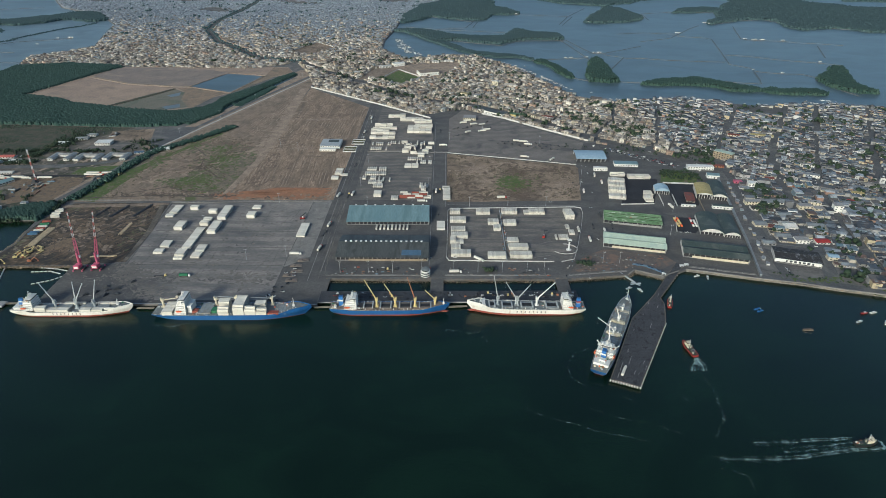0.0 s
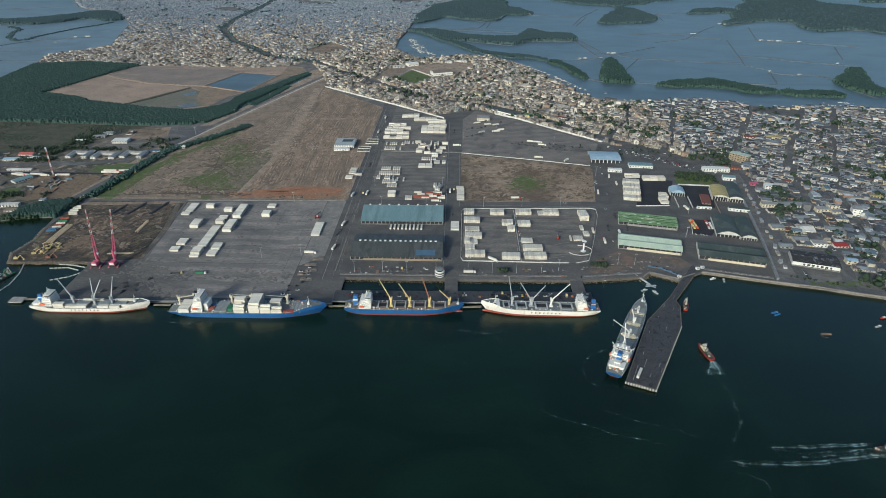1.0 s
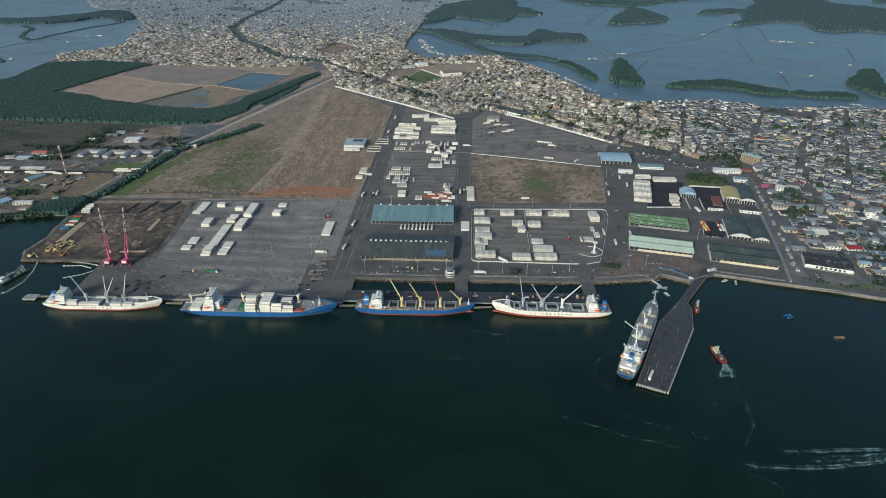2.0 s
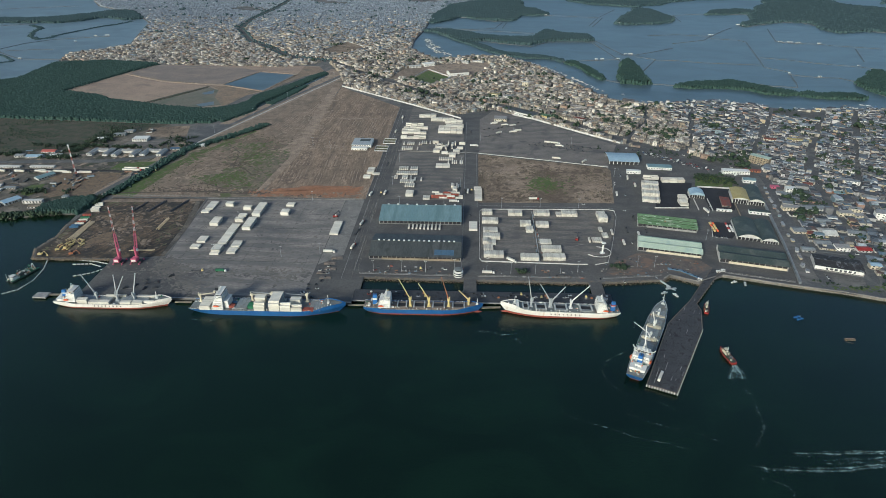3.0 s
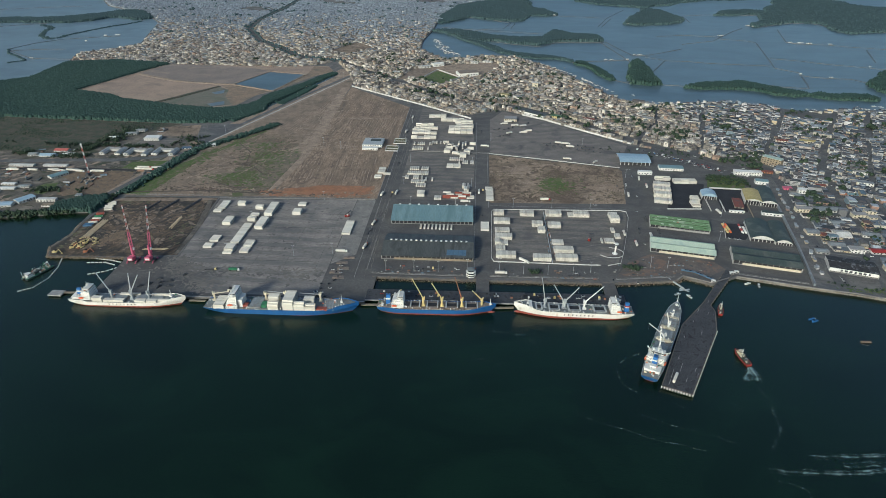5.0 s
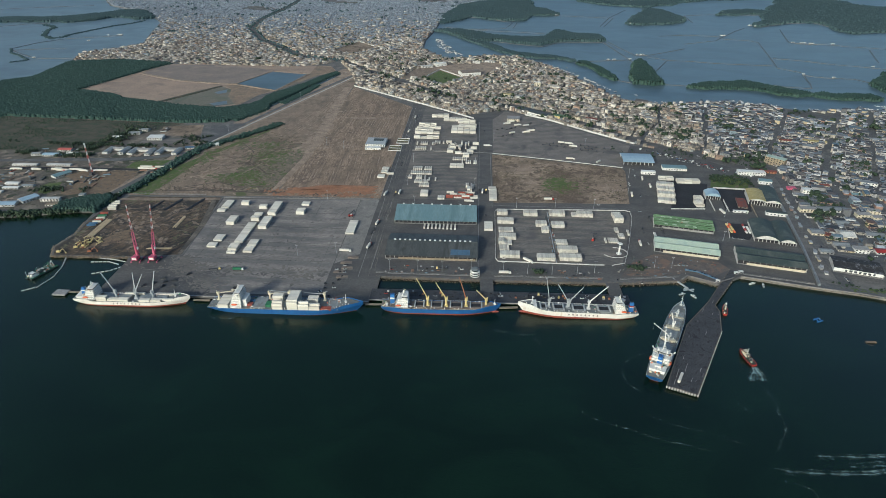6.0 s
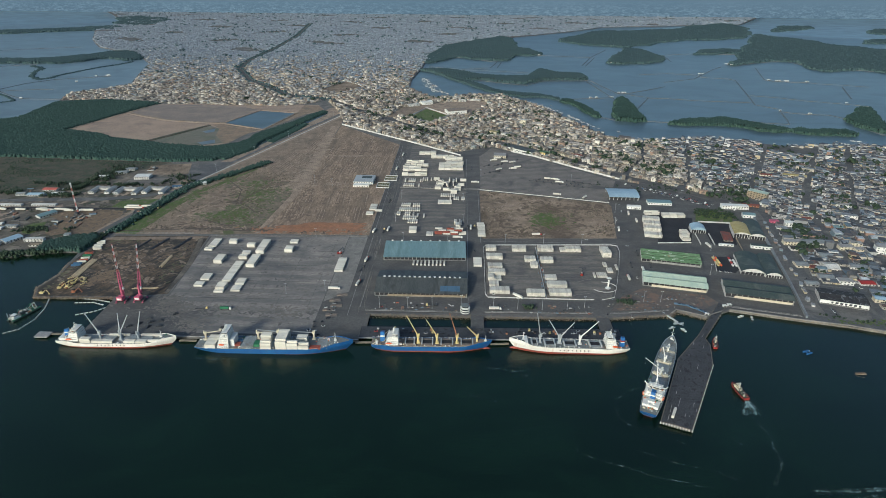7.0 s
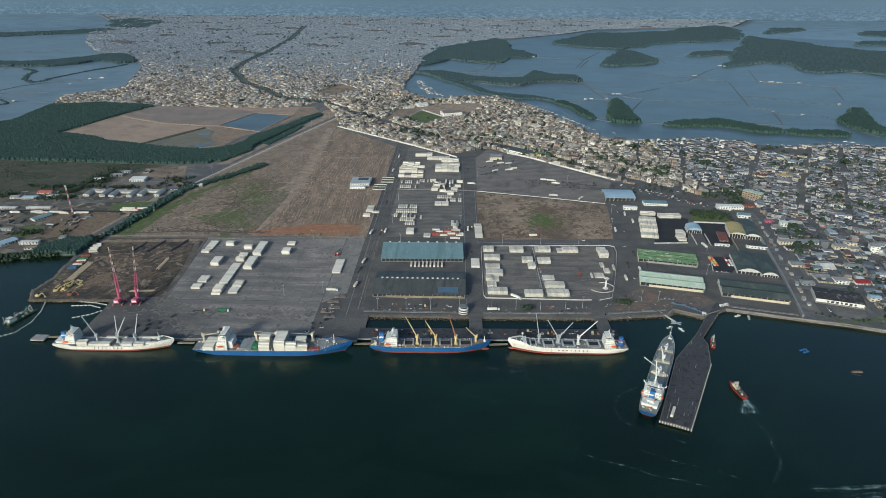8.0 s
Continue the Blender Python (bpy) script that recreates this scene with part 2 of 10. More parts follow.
M["hull_blue"] = mat("blue_hull_paint", (0.018, 0.085, 0.25), (0.024, 0.105, 0.28), 10, 1.2, 0.4, stain=(0.06, 0.11, 0.19), stain_size=7, stain_at=(0.6, 0.75), stretch=(1, 1, 0.2), grain=0.2)
M["boot"] = mat("red_antifouling", (0.30, 0.060, 0.040), (0.22, 0.06, 0.045), 6, 1.0, 0.6)
M["deck"] = mat("ship_deck", (0.20, 0.22, 0.215), (0.15, 0.165, 0.165), 5, 0.8, 0.7, stain=(0.20, 0.15, 0.11), stain_size=8)
M["deck_brown"] = mat("rusty_deck", (0.235, 0.185, 0.145), (0.17, 0.145, 0.125), 5, 0.8, 0.7, stain=(0.14, 0.13, 0.12), stain_size=8)
M["hatch"] = mat("hatch_cover_paint", (0.30, 0.32, 0.315), (0.23, 0.25, 0.25), 5, 0.8, 0.6, stain=(0.20, 0.17, 0.14), stain_size=6)
M["hold"] = mat("hold_shade", (0.028, 0.028, 0.03), None, 5, 1)
M["glass"] = mat("dark_window", (0.012, 0.016, 0.02), (0.02, 0.025, 0.03), 3, 0.6, 0.12, grain=0.1, spec=0.6)
M["yellow"] = mat("cream_yellow_paint", (0.66, 0.53, 0.24), (0.56, 0.45, 0.20), 4, 0.7, 0.5, grain=0.2)
M["rust"] = mat("rusty_orange_paint", (0.40, 0.15, 0.07), (0.29, 0.13, 0.07), 4, 0.7, 0.6)
M["grey"] = mat("grey_paint", (0.42, 0.44, 0.44), (0.33, 0.35, 0.35), 4, 0.7, 0.5, grain=0.2)
M["steel"] = mat("dark_steel", (0.08, 0.085, 0.09), (0.055, 0.055, 0.06), 3, 0.6, 0.5, metal=0.3)
M["orange"] = mat("lifeboat_orange", (0.72, 0.14, 0.045), (0.62, 0.13, 0.05), 3, 0.6, 0.5, grain=0.15)
M["funnel"] = mat("funnel_blue", (0.04, 0.16, 0.42), None, 4, 0.7, 0.5, grain=0.2)
M["pink"] = mat("faded_magenta_paint", (0.54, 0.115, 0.19), (0.44, 0.11, 0.16), 3, 0.6, 0.5, grain=0.2)
M["redwhite"] = mat("red_lattice_paint", (0.50, 0.13, 0.10), (0.42, 0.12, 0.09), 3, 0.6, 0.5)
M["tyre"] = mat("black_rubber", (0.02, 0.02, 0.02), None, 2, 0.4, 0.9)
M["red"] = mat("red_paint", (0.36, 0.032, 0.024), (0.28, 0.035, 0.028), 3, 0.6, 0.5)
M["blue"] = mat("blue_paint", (0.05, 0.17, 0.42), None, 3, 0.6, 0.5)
M["deck_dark"] = mat("dark_green_deck_paint", (0.022, 0.050, 0.036), (0.040, 0.062, 0.048), 3, 0.6, 0.7)
M["dgreen"] = mat("green_paint", (0.03, 0.15, 0.07), (0.045, 0.18, 0.09), 3, 0.6, 0.6)
M["wood"] = mat("weathered_planks", (0.32, 0.26, 0.18), (0.22, 0.18, 0.13), 6, 0.8, 0.9)
M["foam"] = mat("sea_foam", (0.42, 0.52, 0.52), (0.10, 0.17, 0.17), 4, 0.8, 0.8)
M["box_white"] = vary("reefer_container_paint", [(0.0, (0.61, 0.575, 0.49)), (0.5, (0.71, 0.675, 0.585)), (1.0, (0.54, 0.50, 0.42))], 0.55, 1.6, 0.14, per_object=True)
M["box_white_isl"] = vary("reefer_stack_paint", [(0.0, (0.55, 0.515, 0.435)), (0.5, (0.70, 0.665, 0.575)), (1.0, (0.42, 0.385, 0.325))], 0.55, 1.6, 0.2)
M["box_red"] = mat("red_container_paint", (0.30, 0.075, 0.05), (0.23, 0.07, 0.05), 4, 0.7, 0.6)
M["box_blue"] = mat("blue_container_paint", (0.06, 0.14, 0.25), None, 4, 0.7, 0.6)
WALLS = [(0.00, (0.283, 0.283, 0.276)), (0.14, (0.424, 0.390, 0.322)), (0.26, (0.141, 0.143, 0.148)), (0.40, (0.535, 0.530, 0.504)), (0.56, (0.196, 0.187, 0.175)), (0.68, (0.346, 0.342, 0.333)),
         (0.80, (0.299, 0.196, 0.150)), (0.86, (0.212, 0.267, 0.289)), (0.91, (0.440, 0.371, 0.244))]
ROOFS = [(0.00, (0.112, 0.129, 0.149)), (0.16, (0.176, 0.202, 0.228)), (0.30, (0.071, 0.078, 0.091)), (0.46, (0.248, 0.280, 0.311)), (0.54, (0.124, 0.120, 0.118)), (0.66, (0.049, 0.058, 0.069)),
         (0.83, (0.416, 0.447, 0.474)), (0.89, (0.160, 0.107, 0.089)), (0.94, (0.124, 0.181, 0.222))]
M["walls"] = vary("house_wall_plaster", WALLS, 0.9, 2.0, 0.3)
M["roofs"] = vary("house_roofing", ROOFS, 0.75, 2.0, 0.4, blotch=(0.14, 0.115, 0.10))
M["wall_one"] = vary("house_plaster", WALLS, 0.9, 2.0, 0.3, per_object=True)
M["roof_one"] = vary("house_roof_sheet", ROOFS, 0.75, 2.0, 0.4, per_object=True, blotch=(0.14, 0.115, 0.10))
M["leaf"] = vary("manshadyleaves", [(0.0, (0.028, 0.062, 0.050)), (0.5, (0.042, 0.080, 0.064)), (1.0, (0.060, 0.100, 0.078))], 0.9, 1.4, 0.5, blotch=(0.030, 0.060, 0.048))
M["leaf_town"] = vary("tree_leaves", [(0.0, (0.026, 0.046, 0.027)), (0.5, (0.037, 0.059, 0.033)), (1.0, (0.050, 0.072, 0.038))], 0.8, 0.8, 0.6)
M["bark"] = mat("bark", (0.12, 0.095, 0.07), None, 2, 0.3, 0.95)
M["bed_grey"] = mat("grey_pond_bed", (0.265, 0.214, 0.178), (0.20, 0.168, 0.146), 60, 4.0, 0.95, stain=(0.30, 0.232, 0.182), stain_size=70, stain_at=(0.52, 0.68), grain=0.3)
M["bed_tan"] = mat("tan_pond_bed", (0.385, 0.282, 0.208), (0.30, 0.224, 0.172), 70, 4.0, 0.95, stain=(0.205, 0.162, 0.13), stain_size=60, stain_at=(0.54, 0.70), grain=0.3)
M["bed_olive"] = mat("olive_pond_bed", (0.165, 0.158, 0.120), (0.200, 0.178, 0.140), 40, 4.0, 0.95, stain=(0.115, 0.125, 0.092), stain_size=36, stain_at=(0.5, 0.66), grain=0.35)
M["bed_orange"] = mat("orange_pond_bed", (0.31, 0.222, 0.15), (0.235, 0.176, 0.126), 24, 4.0, 0.95, stain=(0.16, 0.135, 0.105), stain_size=22, stain_at=(0.5, 0.66), grain=0.4)
M["shutter"] = vary("dark_shuttered_window", [(0.0, (0.05, 0.052, 0.055)), (0.5, (0.11, 0.105, 0.10)), (1.0, (0.075, 0.085, 0.09))], 0.5, 1.0, 0.3)
M["canal"] = water_mat("canal_water", (0.060, 0.078, 0.074), wave=2.0, bump=0.05, rough=0.25)


# thin foam: broken up by two noises, and fading to the ribbon's edges
fm = bpy.data.materials.new("foam_film")
fm.use_nodes = True
ft = fm.node_tree
fb = ft.nodes["Principled BSDF"]
fb.inputs["Base Color"].default_value, fb.inputs["Roughness"].default_value = (0.34, 0.47, 0.46, 1), 0.7
fc = ft.nodes.new("ShaderNodeTexCoord")
fa = ft.nodes.new("ShaderNodeAttribute")
fa.attribute_name = "cover"
f1 = nd(ft, "ShaderNodeTexNoise", Scale=1 / 0.55, Detail=6.0, Roughness=0.8, Distortion=1.0)
f2 = nd(ft, "ShaderNodeTexNoise", Scale=1 / 1.7, Detail=4.0, Roughness=0.7, Distortion=0.5)
ft.links.new(fc.outputs["Object"], f1.inputs["Vector"])
ft.links.new(fc.outputs["Object"], f2.inputs["Vector"])
fs = ft.nodes.new("ShaderNodeMath")
fs.operation = "MULTIPLY"
ft.links.new(f1.outputs[0], fs.inputs[0])
ft.links.new(f2.outputs[0], fs.inputs[1])
fk = ft.nodes.new("ShaderNodeMath")
fk.operation = "MULTIPLY"
ft.links.new(fs.outputs[0], fk.inputs[0])
ft.links.new(fa.outputs["Fac"], fk.inputs[1])
fr_ = ramp(ft, [(0.27, (0, 0, 0)), (0.56, (0.72, 0.72, 0.72))])
ft.links.new(fk.outputs[0], fr_.inputs[0])
ft.links.new(fr_.outputs[0], fb.inputs["Alpha"])
M["film"] = fm

M["mud_dry"] = mat("half_dried_mud", (0.240, 0.170, 0.108), (0.172, 0.124, 0.084), 8, 1.8, 0.95, stain=(0.10, 0.08, 0.063), stain_size=7, grain=0.45)
M["sward"] = mat("thin_olive_sward", (0.250, 0.196, 0.142), (0.150, 0.128, 0.092), 20, 2.5, 0.95, bump=0.3, stain=(0.100, 0.116, 0.050), stain_size=22, stain_at=(0.52, 0.60), grain=0.5)
M["lot_warm"] = mat("worn_lot_paving", (0.232, 0.203, 0.176), (0.172, 0.154, 0.138), 26, 2.5, 0.88, stain=(0.095, 0.09, 0.086), stain_size=36, stain_at=(0.5, 0.68), bands=(80, 26, (0.11, 0.102, 0.096), 0.5))
M["lot_dark"] = mat("brown_brush_ground", (0.125, 0.090, 0.064), (0.185, 0.136, 0.098), 6, 1.2, 0.95, bump=0.4, grain=0.5)
M["rut"] = mat("dark_rut_mud", (0.085, 0.070, 0.056), (0.125, 0.10, 0.078), 8, 1.5, 0.95)
# low-contrast blue-grey of distance haze, put into far wall and roof colours
HAZETONE = [(0.00, (0.243, 0.275, 0.307)), (0.20, (0.275, 0.308, 0.341)), (0.36, (0.221, 0.251, 0.282)), (0.50, (0.297, 0.330, 0.364)), (0.64, (0.259, 0.282, 0.305)), (0.78, (0.211, 0.240, 0.271)), (0.95, (0.367, 0.402, 0.435))]
WARM = [(0.00, (0.330, 0.290, 0.239)), (0.14, (0.440, 0.385, 0.300)), (0.26, (0.200, 0.179, 0.155)), (0.40, (0.560, 0.508, 0.426)), (0.49, (0.270, 0.228, 0.178)), (0.60, (0.400, 0.366, 0.322)), (0.72, (0.135, 0.123, 0.113)),
        (0.82, (0.660, 0.608, 0.522)), (0.89, (0.300, 0.214, 0.161)), (0.94, (0.290, 0.309, 0.296)), (0.98, (0.470, 0.380, 0.270))]
M["mid_walls"] = vary("sunlit_house_plaster", WARM, 0.9, 2.0, 0.3)
M["mid_roofs"] = vary("dusty_house_roofing", WARM, 0.8, 2.0, 0.4, blotch=(0.16, 0.13, 0.11))
# far foliage: the haze of distance is mixed into the leaf colour
M["leaf_hazed"] = vary("hazed_manshadyleaves", [(0.0, (0.048, 0.082, 0.084)), (0.5, (0.054, 0.089, 0.091)), (1.0, (0.061, 0.097, 0.098))], 0.95, 2.0, 0.25)
M["far_walls"] = vary("far_hazed_plaster", [(p, tuple(v * 0.82 for v in c)) for p, c in HAZETONE], 0.9, 3.0, 0.3)
M["far_roofs"] = vary("far_hazed_roofing", HAZETONE, 0.75, 3.0, 0.35)
M["plank"] = mat("sun_bleached_planks", (0.58, 0.45, 0.28), (0.46, 0.36, 0.23), 5, 0.8, 0.9, grain=0.3)
M["furrow_dark"] = mat("shaded_furrow_soil", (0.215, 0.154, 0.112), (0.165, 0.122, 0.092), 8, 1.5, 0.95, grain=0.5)
M["char"] = mat("scorched_sheet_roof", (0.030, 0.029, 0.030), (0.055, 0.052, 0.05), 6, 1.0, 0.8, stain=(0.15, 0.15, 0.155), stain_size=5, stain_at=(0.55, 0.62), grain=0.5)
M["cream"] = mat("cream_superstructure_paint", (0.62, 0.56, 0.42), (0.52, 0.46, 0.34), 3, 0.6, 0.6, grain=0.25)
M["valley"] = mat("dark_valley_gutter", (0.045, 0.075, 0.035), (0.08, 0.11, 0.05), 3, 0.8, 0.9)
M["bits"] = vary("mixed_painted_metal", [(0.0, (0.40, 0.40, 0.385)), (0.14, (0.10, 0.10, 0.10)), (0.34, (0.22, 0.14, 0.10)), (0.48, (0.16, 0.22, 0.27)), (0.6, (0.30, 0.28, 0.24)), (0.78, (0.07, 0.08, 0.08)), (0.95, (0.26, 0.09, 0.065))], 0.8, 1.5, 0.4)
M["dull_red"] = mat("faded_red_sheet", (0.23, 0.075, 0.055), (0.16, 0.06, 0.05), 4, 0.8, 0.8, stain=(0.12, 0.08, 0.07), stain_size=5)


# ---- builders ----
class Shape:
    """Collects faces in metres and turns them into one mesh."""

    def __init__(self):
        self.v, self.f = [], []

    def add(self, verts, faces):
        k = len(self.v)
        self.v.extend(verts)
        self.f.extend([tuple(i + k for i in f) for f in faces])
        return self

    def box(self, x, y, z, sx, sy, sz, rz=0.0, taper=1.0):
        c, s = math.cos(radians(rz)), math.sin(radians(rz))
        vs = []
        for k, dz in ((1.0, 0), (taper, sz)):
            for a, b in ((-1, -1), (1, -1), (1, 1), (-1, 1)):
                px, py = a * sx / 2 * k, b * sy / 2 * k
                vs.append((x + px * c - py * s, y + px * s + py * c, z + dz))
        return self.add(vs, [(3, 2, 1, 0), (4, 5, 6, 7), (0, 1, 5, 4), (1, 2, 6, 5), (2, 3, 7, 6), (3, 0, 4, 7)])

    def poly(self, pts, z0, z1):
        area = sum(a[0] * b[1] - b[0] * a[1] for a, b in zip(pts, pts[1:] + pts[:1]))
        if area < 0:
            pts = pts[::-1]
        n = len(pts)
        vs = [(*p, z0) for p in pts] + [(*p, z1) for p in pts]
        return self.add(vs, [tuple(range(n, 2 * n)), tuple(range(n - 1, -1, -1))] +
                        [(i, (i + 1) % n, n + (i + 1) % n, n + i) for i in range(n)])

    def tube(self, p, q, r0, r1=None, n=8):
        r1 = r0 if r1 is None else r1
        p, q = Vector(p), Vector(q)
        d = (q - p).normalized()
        a = d.orthogonal().normalized()
        b = d.cross(a)
        vs = []
        for o, r in ((p, r0), (q, r1)):
            for i in range(n):
                t = 2 * math.pi * i / n
                vs.append(tuple(o + a * (r * math.cos(t)) + b * (r * math.sin(t))))
        return self.add(vs, [tuple(range(n - 1, -1, -1)), tuple(range(n, 2 * n))] +
                        [(i, (i + 1) % n, n + (i + 1) % n, n + i) for i in range(n)])

    def beam(self, p, q, w, w1=None):
        return self.tube(p, q, w * 0.7, None if w1 is None else w1 * 0.7, 4)

    def loft(self, rings, close=True, caps=True):
        n = len(rings[0])
        vs = [tuple(p) for r in rings for p in r]
        fs = []
        for k in range(len(rings) - 1):
            for i in range(n if close else n - 1):
                j = (i + 1) % n
                fs.append((k * n + i, k * n + j, (k + 1) * n + j, (k + 1) * n + i))
        if caps:
            fs += [tuple(range(n - 1, -1, -1)), tuple(range((len(rings) - 1) * n, len(rings) * n))]
        return self.add(vs, fs)

    def gable(self, x, y, z, sx, sy, h, rz=0.0, thick=0.3, arch=0, ridge=None):
        """A roof with its ridge along local x: two slopes, or an arch of `arch` strips."""
        c, s = math.cos(radians(rz)), math.sin(radians(rz))
        n = arch or 2
        prof = []
        for i in range(n + 1):
            t = -1 + 2 * i / n
            prof.append((t * sy / 2, h * (1 - t * t) if arch else h * (1 - abs(t))))
        ring = prof + [(a, b - thick) for a, b in prof[::-1]]
        rings = [[(x + e * sx / 2 * c - a * s, y + e * sx / 2 * s + a * c, z + b) for a, b in ring] for e in (-1, 1)]
        return self.loft(rings)

    def mesh(self, name, material):
        me = bpy.data.meshes.new(name)
        me.from_pydata(self.v, [], self.f)
        me.materials.append(material)
        me.update()
        return me


def tidy(me):
    b = bmesh.new()
    b.from_mesh(me)
    bmesh.ops.recalc_face_normals(b, faces=b.faces)
    b.to_mesh(me)
    b.free()
    return me


def part(name, shape, material, parent=None, label=""):
    """One mesh object, under a thing or a part where a parent is given."""
    ob = new(name, tidy(shape.mesh(name, material)))
    if parent is not None:
        ob.parent = parent
    return tagged(ob, label) if label else ob


def thing(name, label, category, m=None, group="", kind=""):
    ob = new(name)
    ob.empty_display_size = 1
    if m is not None:
        ob.matrix_basis = m
    return tagged(ob, label, category, group, kind)


def setting(name, shape, material, label, category="ground"):
    return tagged(part(name, shape, material), label, category, kind="structure")


def inside(px, py, poly):
    """Which of the points lie in the polygon."""
    r = np.zeros(len(px), bool)
    for (x0, y0), (x1, y1) in zip(poly, poly[1:] + poly[:1]):
        if y0 == y1:
            continue
        hit = (y0 > py) != (y1 > py)
        r ^= hit & (px < (x1 - x0) * (py - y0) / (y1 - y0) + x0)
    return r


def near_line(px, py, line, width):
    """Which of the points lie within half the width of a line of points."""
    r = np.zeros(len(px), bool)
    for (x0, y0), (x1, y1) in zip(line, line[1:]):
        dx, dy = x1 - x0, y1 - y0
        t = np.clip(((px - x0) * dx + (py - y0) * dy) / (dx * dx + dy * dy), 0, 1)
        r |= np.hypot(px - x0 - t * dx, py - y0 - t * dy) < width / 2
    return r


def ribbon(line, width, z0, z1, shape=None):
    """A strip of constant width along a line of points."""
    shape = shape or Shape()
    left, right = [], []
    for i, p in enumerate(line):
        a, b = Vector(line[max(i - 1, 0)]), Vector(line[min(i + 1, len(line) - 1)])
        d = (b - a).normalized()
        w = width[i] if isinstance(width, (list, tuple)) else width
        left.append((p[0] - d.y * w / 2, p[1] + d.x * w / 2))
        right.append((p[0] + d.y * w / 2, p[1] - d.x * w / 2))
    return shape.loft([[(*r, z0), (*r, z1), (*l, z1), (*l, z0)] for l, r in zip(left, right)])


def rough(line, step, swing, rng):
    """The outline with uneven bays and points between its corners."""
    out = []
    for a, b in zip(line, line[1:] + line[:1]):
        a, b = Vector(a), Vector(b)
        d = b - a
        n = max(1, int(d.length / step))
        side = Vector((-d.y, d.x)).normalized()
        for k in range(n):
            p = a + d * (k / n) + side * (rng.uniform(-swing, swing) if k else 0)
            out.append((p.x, p.y))
    return out


def along(line, step):
    """Points every `step` metres along a line, with the heading there in degrees."""
    out, rest = [], 0.0
    for a, b in zip(line, line[1:]):
        a, b = Vector(a), Vector(b)
        length, d = (b - a).length, (b - a).normalized()
        s = rest
        while s < length:
            p = a + d * s
            out.append((p.x, p.y, math.degrees(math.atan2(d.y, d.x))))
            s += step
        rest = s - length
    return out



def streaks(poly, n, way, length, width, z, seed, wobble=2.0):
    """Wobbling strips lying in a polygon, each a little above the one before."""
    rng = random.Random(seed)
    xs, ys = [p[0] for p in poly], [p[1] for p in poly]
    s, k = Shape(), 0
    c, d = math.cos(radians(way)), math.sin(radians(way))
    while k < n:
        x, y = rng.uniform(min(xs), max(xs)), rng.uniform(min(ys), max(ys))
        l = rng.uniform(*length)
        ends = np.array([(x - c * l / 2, y - d * l / 2), (x + c * l / 2, y + d * l / 2)])
        k += 1
        if not inside(ends[:, 0], ends[:, 1], poly).all():
            continue
        m = max(4, int(l / 7))
        line, wide = [], []
        for i in range(m + 1):
            t = i / m
            o = rng.uniform(-1, 1) * wobble
            line.append((x + c * l * (t - 0.5) - d * o, y + d * l * (t - 0.5) + c * o))
            wide.append(max(0.3, rng.uniform(*width) * min(1.0, 0.25 + 3 * min(t, 1 - t))))
        ribbon(line, wide, z - 0.1, z + 0.004 * (k % 40), s)
    return s


PHI = (1 + 5 ** 0.5) / 2
ICO_V = np.array([(-1, PHI, 0), (1, PHI, 0), (-1, -PHI, 0), (1, -PHI, 0), (0, -1, PHI), (0, 1, PHI),
                  (0, -1, -PHI), (0, 1, -PHI), (PHI, 0, -1), (PHI, 0, 1), (-PHI, 0, -1), (-PHI, 0, 1)]) / 1.902
ICO_F = np.array([(0, 11, 5), (0, 5, 1), (0, 1, 7), (0, 7, 10), (0, 10, 11), (1, 5, 9), (5, 11, 4), (11, 10, 2), (10, 7, 6), (7, 1, 8),
                  (3, 9, 4), (3, 4, 2), (3, 2, 6), (3, 6, 8), (3, 8, 9), (4, 9, 5), (2, 4, 11), (6, 2, 10), (8, 6, 7), (9, 8, 1)])


def mesh_from_arrays(name, verts, faces, material, flat=False):
    me = bpy.data.meshes.new(name)
    n, k = faces.shape
    me.vertices.add(len(verts))
    me.vertices.foreach_set("co", verts.astype(np.float32).ravel())
    me.loops.add(n * k)
    me.loops.foreach_set("vertex_index", faces.astype(np.int32).ravel())
    me.polygons.add(n)
    me.polygons.foreach_set("loop_start", np.arange(0, n * k, k, dtype=np.int32))
    me.materials.append(material)
    me.update(calc_edges=True)
    if flat:
        me.shade_flat()
    return me


def clump_arrays(cx, cy, cz, r, squash, rng):
    """Corners and faces of many ragged leaf clumps."""
    n = len(cx)
    v = np.repeat(ICO_V[None], n, 0) * (1 + rng.uniform(-0.38, 0.38, (n, 12, 1)))
    a = rng.uniform(0, 6.283, n)
    c, s = np.cos(a)[:, None], np.sin(a)[:, None]
    x, y, z = v[..., 0] * c - v[..., 1] * s, v[..., 0] * s + v[..., 1] * c, v[..., 2]
    v = np.stack([cx[:, None] + x * r[:, None], cy[:, None] + y * r[:, None], cz[:, None] + z * (r * squash)[:, None]], -1)
    return v.reshape(-1, 3), (ICO_F[None] + 12 * np.arange(n)[:, None, None]).reshape(-1, 3)


def clumps(name, cx, cy, cz, r, squash, material, rng):
    """Many ragged leaf clumps, joined."""
    return mesh_from_arrays(name, *clump_arrays(cx, cy, cz, r, squash, rng), material)


